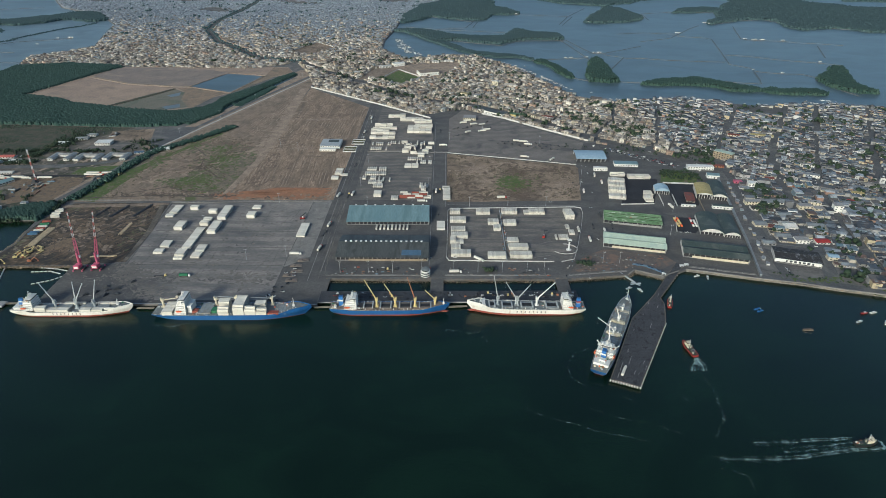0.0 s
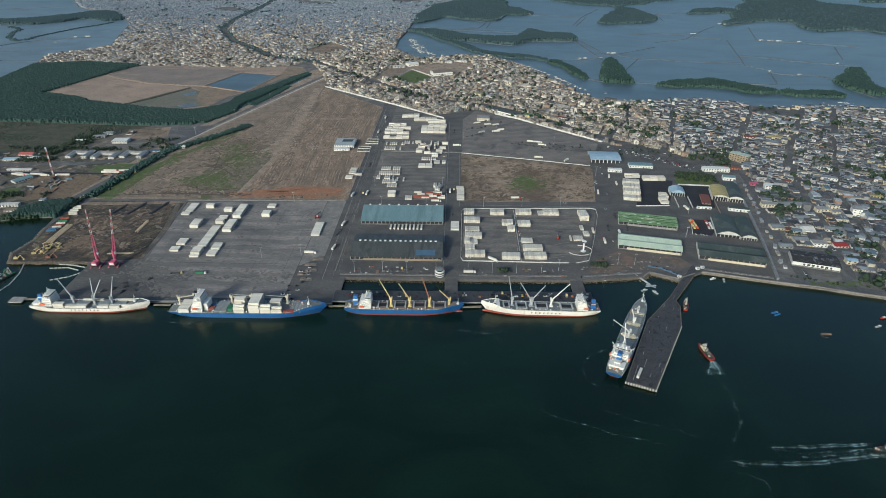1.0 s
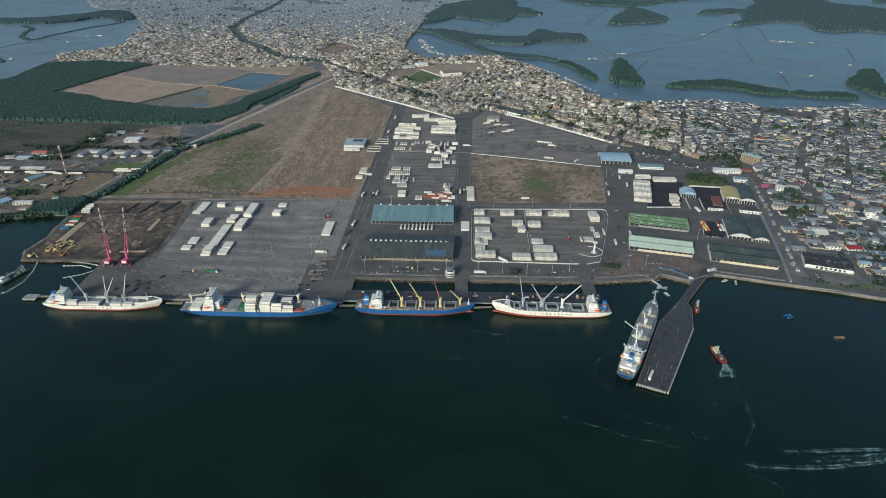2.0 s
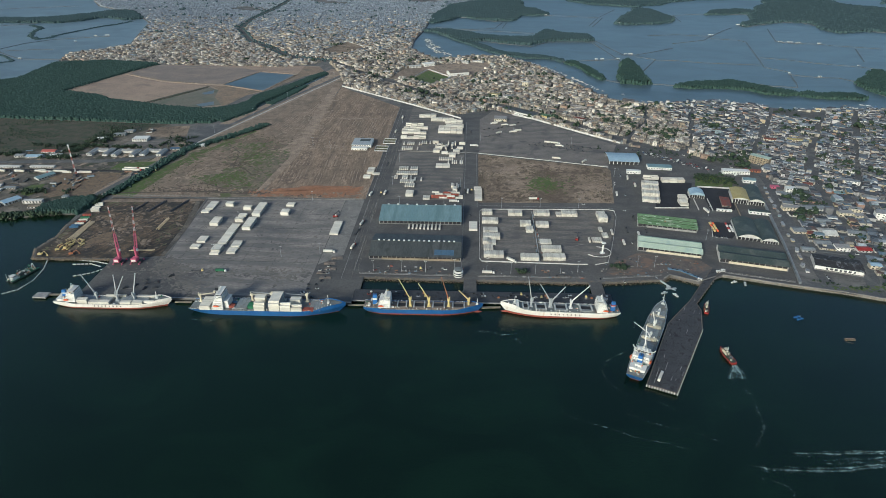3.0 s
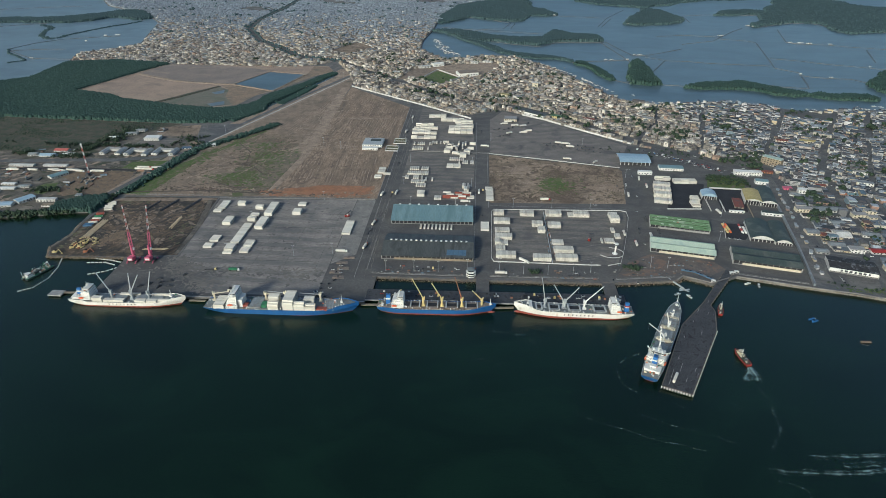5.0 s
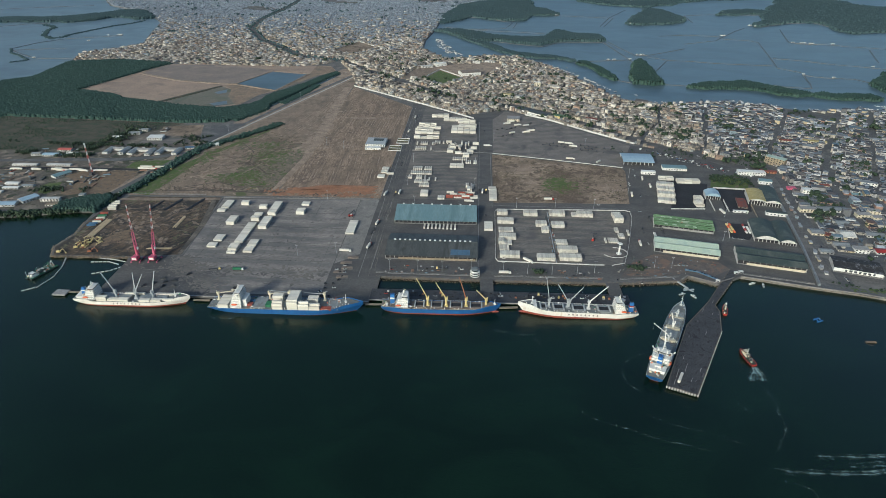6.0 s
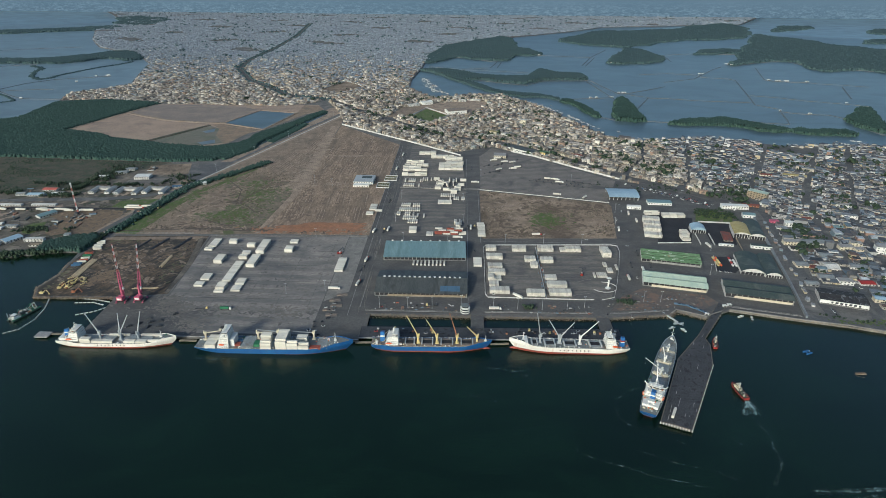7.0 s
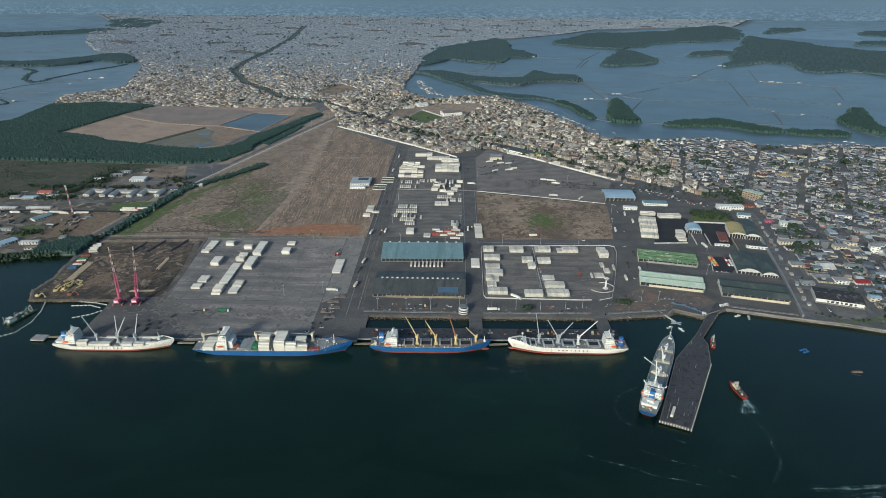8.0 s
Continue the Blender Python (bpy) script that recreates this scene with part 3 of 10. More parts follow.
def canopy_arrays(cx, cy, top, r, deep, rng):
    """Low ragged tree tops, closed towards the sky, for a dense canopy."""
    n, k = len(cx), 6
    a = np.arange(k) * 2 * np.pi / k + rng.uniform(-0.35, 0.35, (n, k)) + rng.uniform(0, 6.28, (n, 1))
    rr = r[:, None] * rng.uniform(0.7, 1.3, (n, k))
    v = np.zeros((n, k + 1, 3))
    v[:, :k, 0], v[:, :k, 1] = cx[:, None] + rr * np.cos(a), cy[:, None] + rr * np.sin(a)
    v[:, :k, 2] = (top - deep)[:, None] + rng.uniform(-0.2, 0.3, (n, k)) * deep[:, None]
    v[:, k, 0], v[:, k, 1], v[:, k, 2] = cx + rng.uniform(-0.2, 0.2, n) * r, cy + rng.uniform(-0.2, 0.2, n) * r, top
    f = np.array([(i, (i + 1) % k, k) for i in range(k)])
    return v.reshape(-1, 3), (f[None] + (k + 1) * np.arange(n)[:, None, None]).reshape(-1, 3)


def discs(name, spots, radius, z, material, seed, label, category="ground", within=None):
    """Flat ragged patches of ground scattered round (x, y, spread along x, along y, count)."""
    rng = np.random.default_rng(seed)
    px = np.concatenate([x + rng.normal(0, sx, n) for x, y, sx, sy, n in spots])
    py = np.concatenate([y + rng.normal(0, sy, n) for x, y, sx, sy, n in spots])
    r = rng.uniform(0.0, 1.0, len(px)) ** 2 * (radius[1] - radius[0]) + radius[0]
    if within:
        ok = inside(px, py, within)
        px, py, r = px[ok], py[ok], r[ok]
    n, k = len(px), 12
    a = np.arange(k) * 2 * np.pi / k + rng.uniform(-0.2, 0.2, (n, k))
    rr = r[:, None] * rng.uniform(0.45, 1.35, (n, k))
    long, turn = rng.uniform(1.0, 2.2, n)[:, None], rng.uniform(0, 6.28, n)[:, None]
    u, w = rr * np.cos(a) * long, rr * np.sin(a) / long ** 0.5
    v = np.zeros((n, k + 1, 3))
    v[:, :k, 0], v[:, :k, 1] = px[:, None] + u * np.cos(turn) - w * np.sin(turn), py[:, None] + u * np.sin(turn) + w * np.cos(turn)
    v[:, k, 0], v[:, k, 1] = px, py
    v[:, :, 2] = rng.permutation(np.linspace(z - 0.02, z + 0.02, n))[:, None]
    f = np.array([(i, (i + 1) % k, k) for i in range(k)])
    f = (f[None] + (k + 1) * np.arange(n)[:, None, None]).reshape(-1, 3)
    me = mesh_from_arrays(name, v.reshape(-1, 3), f, material, True)
    return tagged(new(name, me), label, category, kind="stuff")


# ---- water, land and distance ----
SEA = -3.0
setting("water", Shape().add([(-5600, -900, SEA), (5600, -900, SEA), (5600, 5170, SEA), (-5600, 5170, SEA)], [(0, 1, 2, 3)]),
        M["sea"], "dark green estuary water with a light ripple", "water")

# haze is painted as the glow of an upright sheet behind the land
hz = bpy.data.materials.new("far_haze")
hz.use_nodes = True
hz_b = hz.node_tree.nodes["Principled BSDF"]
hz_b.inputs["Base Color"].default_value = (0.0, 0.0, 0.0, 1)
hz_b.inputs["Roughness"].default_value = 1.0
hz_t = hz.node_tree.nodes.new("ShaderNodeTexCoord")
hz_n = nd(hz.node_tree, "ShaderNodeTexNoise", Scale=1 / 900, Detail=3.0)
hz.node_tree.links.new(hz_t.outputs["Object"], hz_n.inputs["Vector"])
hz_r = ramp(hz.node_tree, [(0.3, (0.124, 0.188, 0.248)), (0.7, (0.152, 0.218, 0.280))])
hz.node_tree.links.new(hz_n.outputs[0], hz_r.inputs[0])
# speckle painted for the farthest roofs and gaps, fading into the haze towards the horizon
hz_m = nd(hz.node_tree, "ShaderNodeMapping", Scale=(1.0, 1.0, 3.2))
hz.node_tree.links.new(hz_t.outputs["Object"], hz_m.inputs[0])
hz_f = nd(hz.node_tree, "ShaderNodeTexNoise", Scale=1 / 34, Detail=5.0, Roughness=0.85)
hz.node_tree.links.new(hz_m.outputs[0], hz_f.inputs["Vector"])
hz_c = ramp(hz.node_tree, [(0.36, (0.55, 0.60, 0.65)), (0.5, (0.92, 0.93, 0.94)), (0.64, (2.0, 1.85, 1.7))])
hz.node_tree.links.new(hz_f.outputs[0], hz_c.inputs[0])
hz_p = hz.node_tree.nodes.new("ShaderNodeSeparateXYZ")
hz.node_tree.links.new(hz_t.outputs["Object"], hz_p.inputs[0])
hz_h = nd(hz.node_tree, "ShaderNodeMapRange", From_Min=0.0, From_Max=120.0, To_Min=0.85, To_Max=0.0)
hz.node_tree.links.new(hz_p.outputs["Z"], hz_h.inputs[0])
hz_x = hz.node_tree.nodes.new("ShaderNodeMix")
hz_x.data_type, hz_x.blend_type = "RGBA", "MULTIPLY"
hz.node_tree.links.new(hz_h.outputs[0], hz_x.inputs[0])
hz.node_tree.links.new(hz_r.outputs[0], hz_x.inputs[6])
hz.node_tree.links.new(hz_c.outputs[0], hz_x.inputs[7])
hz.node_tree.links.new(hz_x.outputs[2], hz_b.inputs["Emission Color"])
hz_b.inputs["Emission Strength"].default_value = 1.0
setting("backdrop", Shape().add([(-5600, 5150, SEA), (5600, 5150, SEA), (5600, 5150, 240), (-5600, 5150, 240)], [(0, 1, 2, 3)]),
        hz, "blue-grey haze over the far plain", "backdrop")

COAST_E = [(1500, 1330), (980, 1467), (762, 1451), (612, 1513), (451, 1478), (373, 1498), (332, 1575), (279, 1724), (215, 1877),
           (119, 2001), (28, 2012), (-97, 1957), (-137, 2015), (-193, 2133), (-197, 2293), (-179, 2477), (-170, 2690), (-119, 2890),
           (-80, 3319), (106, 3533), (272, 3655), (491, 3848), (650, 3988), (924, 4293), (1940, 4575), (2300, 5160)]
COAST_W = [(-2900, 5160), (-2300, 4300), (-2271, 3862), (-2000, 3350), (-1811, 3070), (-1487, 2814), (-1327, 2586), (-1263, 2384), (-1166, 2104),
           (-1292, 1949), (-1258, 1849), (-1235, 1810), (-1223, 1611), (-1262, 1576), (-1330, 1480), (-1900, 1420), (-2400, 1300)]
INLET = [(-2400, 640), (-900, 745), (-697, 781), (-653, 793), (-611, 804), (-585, 806), (-580, 770), (-572, 729), (-579, 692), (-567, 669)]
QUAY = [(-462, 672), (-460, 661), (-458, 585), (-128, 587), (-129, 645), (20, 645), (176, 648), (256, 659), (267, 669), (299, 654),
        (335, 674), (376, 664), (419, 653), (469, 642), (507, 630), (760, 565), (1500, 380)]
setting("ground", Shape().poly(INLET + QUAY + COAST_E + COAST_W, SEA - 3, 0.0), M["town_soil"], "flat brown-grey delta land")

APRON = [(-460, 663), (-457.5, 586), (-129, 588), (-129.5, 646), (256, 660), (268, 670.5), (300, 656), (335, 676), (421, 655), (447, 750),
         (497, 985), (511, 1018), (452, 1075), (358, 1156), (305, 1170), (150, 1326), (60, 1396), (-30, 1345), (-133, 1424), (-158, 1445),
         (-156, 880), (-410, 868), (-393, 681)]
setting("pavement", Shape().poly(APRON, 0.0, 0.08), M["asphalt"], "worn dark asphalt of the port", "pavement")
YARD = rough([(-392, 681), (-407, 864), (-188, 875)], 400, 0, np.random.default_rng(1)) + [(-188, 596)] + rough([(-322, 594), (-392, 676)], 7, 6, np.random.default_rng(2))[:16]
setting("yard_west", Shape().poly(YARD, 0.08, 0.16), M["concrete"], "stained grey concrete container yard with joints", "yard")
setting("yard_strip", Shape().poly([(-187, 672), (-187, 876), (-158, 877), (-158, 700)], 0.08, 0.16), M["strip"], "dusty concrete strip beside the yard", "yard")
joints = Shape()
for y in (676, 724, 772, 820):
    joints.box(-292, y, 0.161, 205, 0.5, 0.03)
for x in (-372, -330, -288, -246, -204):
    joints.box(x, 760, 0.165, 0.18, 215, 0.03)
setting("yard_joints", joints, M["joint"], "tarred joints in the concrete yard", "joint")
discs("yard_wear", [(-300, 646, 60, 8, 260), (-220, 642, 24, 10, 140), (-360, 642, 26, 12, 140), (-388, 672, 7, 10, 140), (-372, 652, 9, 10, 160), (-352, 632, 9, 10, 160), (-333, 612, 9, 9, 140)], (0.6, 3.0), 0.185, M["slab"], 63, "worn dusty patches across the yard edge", within=[(-455, 590), (-190, 590), (-190, 700), (-390, 680), (-455, 660)])
discs("yard_stains", [(-330, 700, 40, 20, 110), (-250, 760, 40, 50, 150), (-360, 820, 30, 30, 80)], (0.5, 2.6), 0.186, M["slab"], 64, "dark tyre stains on the concrete yard", within=YARD)
setting("tyre_marks", streaks(YARD, 34, 4, (20, 90), (0.2, 0.7), 0.19, 65, 1.0), M["slab"], "dark tyre marks across the yard", "stain")
setting("tyre_marks", streaks(YARD, 30, 78, (20, 70), (0.25, 0.8), 0.2, 66, 1.5), M["slab"], "dark tyre marks along the yard", "stain")
setting("tyre_marks", streaks([(-450, 592), (-192, 594), (-192, 646), (-394, 646), (-450, 655)], 22, 12, (10, 50), (0.2, 0.7), 0.085, 67, 0.9), M["concrete"], "pale scuff marks on the quay apron", "stain")
setting("tyre_marks", streaks([(-150, 640), (-132, 640), (-132, 1400), (-150, 1400)], 80, 90, (30, 160), (0.3, 1.0), 0.085, 68, 0.8), M["slab"], "worn wheel lanes on the port road", "stain")
YARD2 = [(26, 694), (28, 850), (224, 859), (231, 855), (230, 838), (218, 790), (204, 740), (191, 699), (174, 693)]
setting("yard_mid", Shape().poly(YARD2, 0.08, 0.16), M["slab"], "grey slab yard with container rows", "yard")
joints = Shape()
for y in range(716, 850, 36):
    joints.box(124, y, 0.161, 186, 0.45, 0.03)
setting("yard_mid_joints", joints, M["joint"], "dark joints across the slab yard", "joint")
setting("tyre_marks", streaks(YARD2, 22, 20, (10, 50), (0.2, 0.7), 0.17, 69, 0.9), M["concrete"], "pale dusty marks across the slab yard", "stain")
setting("lot_north", Shape().poly([(27, 1112), (262, 1054), (300, 1168), (150, 1322), (60, 1390), (30, 1322)], 0.08, 0.13), M["lot_warm"], "worn grey-brown truck lot", "yard")
setting("lot_mid", Shape().poly([(-127, 884), (-3, 884), (-1, 1100), (-127, 1104)], 0.08, 0.13), M["slab"], "grey paved container lot", "yard")
setting("lot_far", Shape().poly([(-127, 1116), (-3, 1112), (-6, 1318), (-30, 1338), (-127, 1412)], 0.08, 0.13), M["slab"], "grey paved container lot", "yard")
setting("black_yard", Shape().poly([(302, 874), (355, 877), (390, 978), (334, 1000)], 0.08, 0.15), M["dark"], "black paved lot", "yard")
setting("black_lot", Shape().poly([(385, 872), (424, 872), (450, 962), (398, 962)], 0.08, 0.15), M["dark"], "dark paved lot with sheds", "yard")
setting("car_park", Shape().poly([(360, 782), (384, 776), (418, 824), (372, 829)], 0.08, 0.15), M["dark"], "small dark car park", "yard")

setting("field_east", Shape().poly([(24, 878), (25, 1098), (258, 1042), (262, 1028), (240, 888)], 0.08, 0.25), M["scrub"], "dry scrubby vacant lot", "field")
setting("field_main", Shape().poly([(-329, 880), (-326, 1000), (-331, 1586), (-158, 1408), (-157, 882)], 0.0, 0.2), M["furrow"], "furrowed bare brown field", "field")
setting("field_west", Shape().poly([(-566, 868), (-331, 879), (-328, 1000), (-333, 1588), (-342, 1690), (-431, 1418), (-506, 1188), (-546, 1083)], 0.0, 0.2),
        M["soil"], "bare brown field with ruts", "field")
setting("grass_west", ribbon([(-552, 872), (-543, 925), (-530, 985), (-512, 1050), (-470, 1145), (-440, 1210)], [40, 36, 25, 14, 9, 6], 0.1, 0.243), M["green"], "rough grass along the hedge", "grass")
setting("sward", Shape().poly(rough([(-412, 877), (-427, 940), (-431, 992), (-415, 1036), (-438, 1145), (-413, 1168), (-340, 1112), (-322, 1079), (-334, 972), (-337, 886), (-370, 877)], 16, 7, np.random.default_rng(3)), 0.1, 0.21),
        M["sward"], "thin mottled olive sward over the low field", "grass")
FIELDS = [(-562, 872), (-160, 884), (-160, 1400), (-340, 1600), (-430, 1400), (-504, 1184), (-543, 1080)]
SWARD = [(-412, 1118, 16, 12, 150), (-392, 1066, 18, 14, 220), (-372, 1030, 10, 9, 60), (-430, 948, 15, 9, 130), (-398, 962, 17, 12, 220), (-378, 925, 11, 6, 70),
         (-548, 905, 6, 16, 150), (-532, 985, 6, 22, 170), (-507, 1060, 7, 22, 150), (-470, 1140, 7, 20, 120)]
discs("grass_thin", [(x, y, sx * 1.4, sy * 1.4, n) for x, y, sx, sy, n in SWARD], (1.2, 5.0), 0.225, M["grass"], 17, "thin mottled grass on the bare field", "grass", within=FIELDS)
discs("grass_thick", [(x, y, sx, sy, n * 2 // 3) for x, y, sx, sy, n in SWARD], (0.8, 3.6), 0.27, M["green"], 18, "green grass patches on the bare field", "grass", within=FIELDS)
for line, w in (([(-560, 882), (-500, 888), (-440, 896), (-350, 890)], 3.0), ([(-500, 900), (-440, 930), (-400, 910), (-360, 915)], 2.4), ([(-455, 1040), (-430, 1060), (-410, 1040), (-390, 1090), (-360, 1110)], 2.6),
                ([(-395, 1000), (-370, 970), (-350, 985)], 2.4), ([(-470, 1130), (-430, 1080), (-415, 1000)], 2.0)):
    setting("wheel_rut", ribbon(line, w, 0.2, 0.31), M["rut"], "dark muddy rut in the field", "rut")
FWEST = [(-556, 885), (-342, 892), (-340, 1560), (-372, 1480), (-455, 1180), (-530, 1080)]
furrows, ridges = Shape(), Shape()
frng = random.Random(4)
for x0, x1, y0, y1, lean in ((-318, -226, 1168, 1470, 0.02), (-220, -166, 1190, 1395, 0.02), (-320, -170, 935, 1085, -0.06), (-320, -228, 1090, 1150, -0.06), (-352, -338, 1150, 1500, 0.0), (-430, -352, 1200, 1330, 0.16), (-385, -348, 1340, 1500, 0.1)):
    x = x0
    while x < x1:
        y = y0 + frng.uniform(0, 25)
        while y < y1 - 15:
            l = min(frng.uniform(18, 80), y1 - y)
            line = [(x + (y + l * t / 5 - y0) * lean + frng.uniform(-0.5, 0.5), y + l * t / 5) for t in range(6)]
            for k, (shape, w) in enumerate(((furrows, (0.7, 2.1)), (ridges, (0.6, 2.2)))):
                if frng.random() < (0.75, 0.6)[k]:
                    ribbon([(a + 2.2 * k, b) for a, b in line], [frng.uniform(*w) * (0.4 if t in (0, 5) else 1) for t in range(6)], 0.15, 0.212 + 0.008 * k, shape)
            y += l + frng.uniform(2, 22)
        x += frng.uniform(4.6, 7.2)
setting("furrow_lines", furrows, M["furrow_dark"], "shaded furrows drawn along the field", "furrow")
setting("furrow_ridges", ridges, M["track"], "pale ridges between the furrows", "furrow")
setting("field_ruts", streaks(FWEST, 110, 70, (30, 110), (0.5, 1.8), 0.22, 6, 3.0), M["track"], "pale wheel ruts across the field", "rut")
setting("field_ruts", streaks(FWEST, 60, 55, (30, 90), (0.5, 1.8), 0.23, 7, 3.0), M["furrow_dark"], "dark wheel ruts across the field", "rut")
discs("dry_swath", [(-352, 1108, 10, 16, 60), (-332, 1160, 9, 28, 110), (-326, 1240, 8, 40, 130), (-332, 1340, 8, 45, 130), (-341, 1450, 7, 40, 110), (-470, 965, 12, 16, 70), (-440, 1000, 16, 14, 60)], (1.0, 4.6), 0.224, M["track"], 66, "pale dry swath across the field", within=FIELDS)
discs("pale_headland", [(-245, 1311, 36, 3.5, 170), (-300, 1130, 12, 14, 50), (-240, 1120, 30, 6, 70)], (0.8, 3.2), 0.234, M["track"], 67, "pale headland between the furrowed strips", within=FIELDS)
discs("dark_swath", [(-503, 1112, 8, 28, 80), (-466, 1148, 18, 9, 110), (-415, 1146, 20, 8, 110), (-376, 1128, 9, 11, 60), (-305, 960, 12, 28, 80), (-300, 1060, 8, 38, 70), (-304, 1165, 7, 18, 40), (-248, 1345, 36, 7, 120), (-240, 1425, 36, 30, 130)],
      (0.9, 4.4), 0.229, M["furrow_dark"], 68, "dark soil swaths across the field", within=FIELDS)
discs("wet_earth", [(-440, 897, 40, 3.5, 170), (-350, 896, 20, 3, 60), (-421, 1019, 9, 6, 70), (-400, 1000, 14, 20, 50), (-260, 893, 40, 3, 60)], (0.6, 2.8), 0.25, M["rut"], 69, "wet black earth on the low field", within=FIELDS)
discs("red_earth", [(-300, 898, 26, 6, 90), (-240, 900, 30, 8, 120), (-190, 905, 16, 10, 60), (-325, 888, 12, 4, 30)], (1.0, 5.0), 0.245, M["redsoil"], 55, "scattered reddish earth on the field edge", within=FIELDS)
discs("pale_earth", [(-335, 1100, 8, 60, 60), (-350, 1300, 20, 90, 80), (-480, 1010, 30, 40, 60), (-400, 900, 60, 10, 70), (-440, 1100, 30, 40, 60)], (1.0, 6.0), 0.215, M["track"], 56, "pale dry patches over the field", within=FIELDS)
discs("dark_earth", [(-420, 905, 50, 10, 80), (-440, 1050, 30, 40, 80), (-260, 1240, 40, 60, 90), (-250, 1010, 40, 40, 70)], (1.0, 5.0), 0.217, M["furrow_dark"], 57, "dark damp patches over the field", within=FIELDS)
discs("lot_dust", [(-760, 930, 90, 60, 80), (-640, 950, 40, 50, 70), (-600, 1040, 40, 20, 30), (-700, 1020, 80, 20, 40)], (1.5, 8.0), 0.09, M["track"], 58, "pale dust over the industrial lots", within=[(-1000, 818), (-653, 802), (-606, 822), (-592, 870), (-552, 1075), (-570, 1140), (-640, 1235), (-1050, 1262), (-1280, 1200)])
discs("lot_weeds", [(-780, 900, 90, 60, 130), (-650, 900, 40, 30, 90), (-620, 1010, 40, 30, 70), (-760, 1050, 90, 14, 80)], (1.5, 9.0), 0.1, M["weeds"], 59, "weeds over the industrial lots", "grass", within=[(-1000, 818), (-653, 802), (-606, 822), (-592, 870), (-552, 1075), (-570, 1140), (-640, 1235), (-1050, 1262), (-1280, 1200)])
VACANT = [(27, 882), (28, 1094), (255, 1038), (258, 1028), (237, 892)]
discs("lot_straw", [(75, 1018, 20, 13, 170), (86, 965, 9, 13, 60), (225, 945, 13, 20, 130), (190, 912, 12, 6, 40), (48, 985, 8, 20, 50), (120, 1050, 20, 6, 40)], (0.8, 4.6), 0.262, M["track"], 61, "pale dry straw over the vacant lot", within=VACANT)
discs("lot_brush", [(90, 899, 40, 7, 190), (145, 908, 12, 10, 70), (150, 1012, 11, 15, 110), (196, 1014, 22, 9, 110), (58, 935, 14, 16, 70), (178, 960, 11, 20, 80), (112, 1000, 8, 20, 50), (235, 1010, 10, 12, 50)], (0.7, 4.2), 0.266, M["lot_dark"], 65, "dark brown brush over the vacant lot", within=VACANT)
discs("lot_grass", [(136, 958, 10, 14, 420), (150, 960, 24, 20, 90)], (1.0, 4.2), 0.27, M["green"], 62, "green weeds in the vacant lot", "grass", within=VACANT)
RED = [(-335, 880), (-316, 913), (-263, 929), (-177, 930), (-161, 914), (-219, 901), (-291, 891), (-324, 880)]
setting("red_track", streaks(RED, 420, 1, (12, 70), (1.0, 4.5), 0.24, 13, 1.2), M["redsoil"], "reddish earth track", "track")
setting("field_track", ribbon([(-338, 882), (-323, 1048), (-324, 1154), (-337, 1373), (-346, 1582)], [10, 14, 18, 26, 20], 0.2, 0.24), M["track"], "pale dirt track over the field", "track")
setting("crane_ground", Shape().poly([(-565, 671), (-576, 692), (-569, 729), (-576, 770), (-575, 812), (-560, 862), (-412, 868), (-396, 683), (-462, 674)], 0.0, 0.1),
        M["churn"], "bare muddy ground beside the yard", "ground")
setting("crane_dark", Shape().poly([(-535, 690), (-520, 800), (-470, 850), (-430, 840), (-425, 720), (-462, 690)], 0.1, 0.14), M["churn"], "churned dark soil", "ground")
CRANE = [(-560, 680), (-566, 790), (-555, 845), (-418, 855), (-402, 690)]
discs("pale_mud", [(-505, 728, 10, 14, 110), (-500, 790, 26, 30, 90), (-450, 740, 20, 30, 50), (-430, 820, 14, 20, 40), (-540, 700, 12, 8, 30)], (1.0, 5.0), 0.15, M["mud_dry"], 51, "pale dried patches on churned mud", within=CRANE)
discs("dark_mud", [(-480, 735, 22, 24, 110), (-455, 790, 18, 30, 90), (-520, 760, 12, 30, 70), (-470, 830, 30, 10, 60)], (0.8, 4.0), 0.16, M["rut"], 52, "wet black patches on churned mud", within=CRANE)
discs("brown_mud", [(-490, 770, 36, 44, 150)], (1.5, 5.0), 0.155, M["soil"], 53, "brown dry patches on churned mud", within=CRANE)
discs("bank_weeds", [(-562, 720, 5, 20, 50), (-560, 780, 5, 20, 50), (-425, 760, 5, 30, 50), (-408, 790, 3, 30, 40), (-540, 845, 20, 5, 60)], (0.8, 3.0), 0.17, M["grass"], 54, "weeds round the muddy ground", "grass", within=[(-564, 674), (-570, 770), (-566, 815), (-555, 858), (-412, 864), (-398, 686)])
setting("mud_patch", Shape().poly([(-524, 716), (-512, 738), (-500, 749), (-493, 728), (-508, 708)], 0.1, 0.34), M["mud_dry"], "pale dried mud", "ground")
setting("edge_track", ribbon([(-399, 684), (-403, 771), (-412, 820), (-421, 862)], [5, 8, 9, 6], 0.1, 0.35), M["lot"], "dusty track along the yard edge", "track")
setting("back_track", ribbon([(-572, 850), (-545, 853), (-518, 853), (-449, 859), (-412, 862)], [6, 11, 9, 10, 6], 0.1, 0.36), M["soil"], "brown track behind the muddy ground", "track")
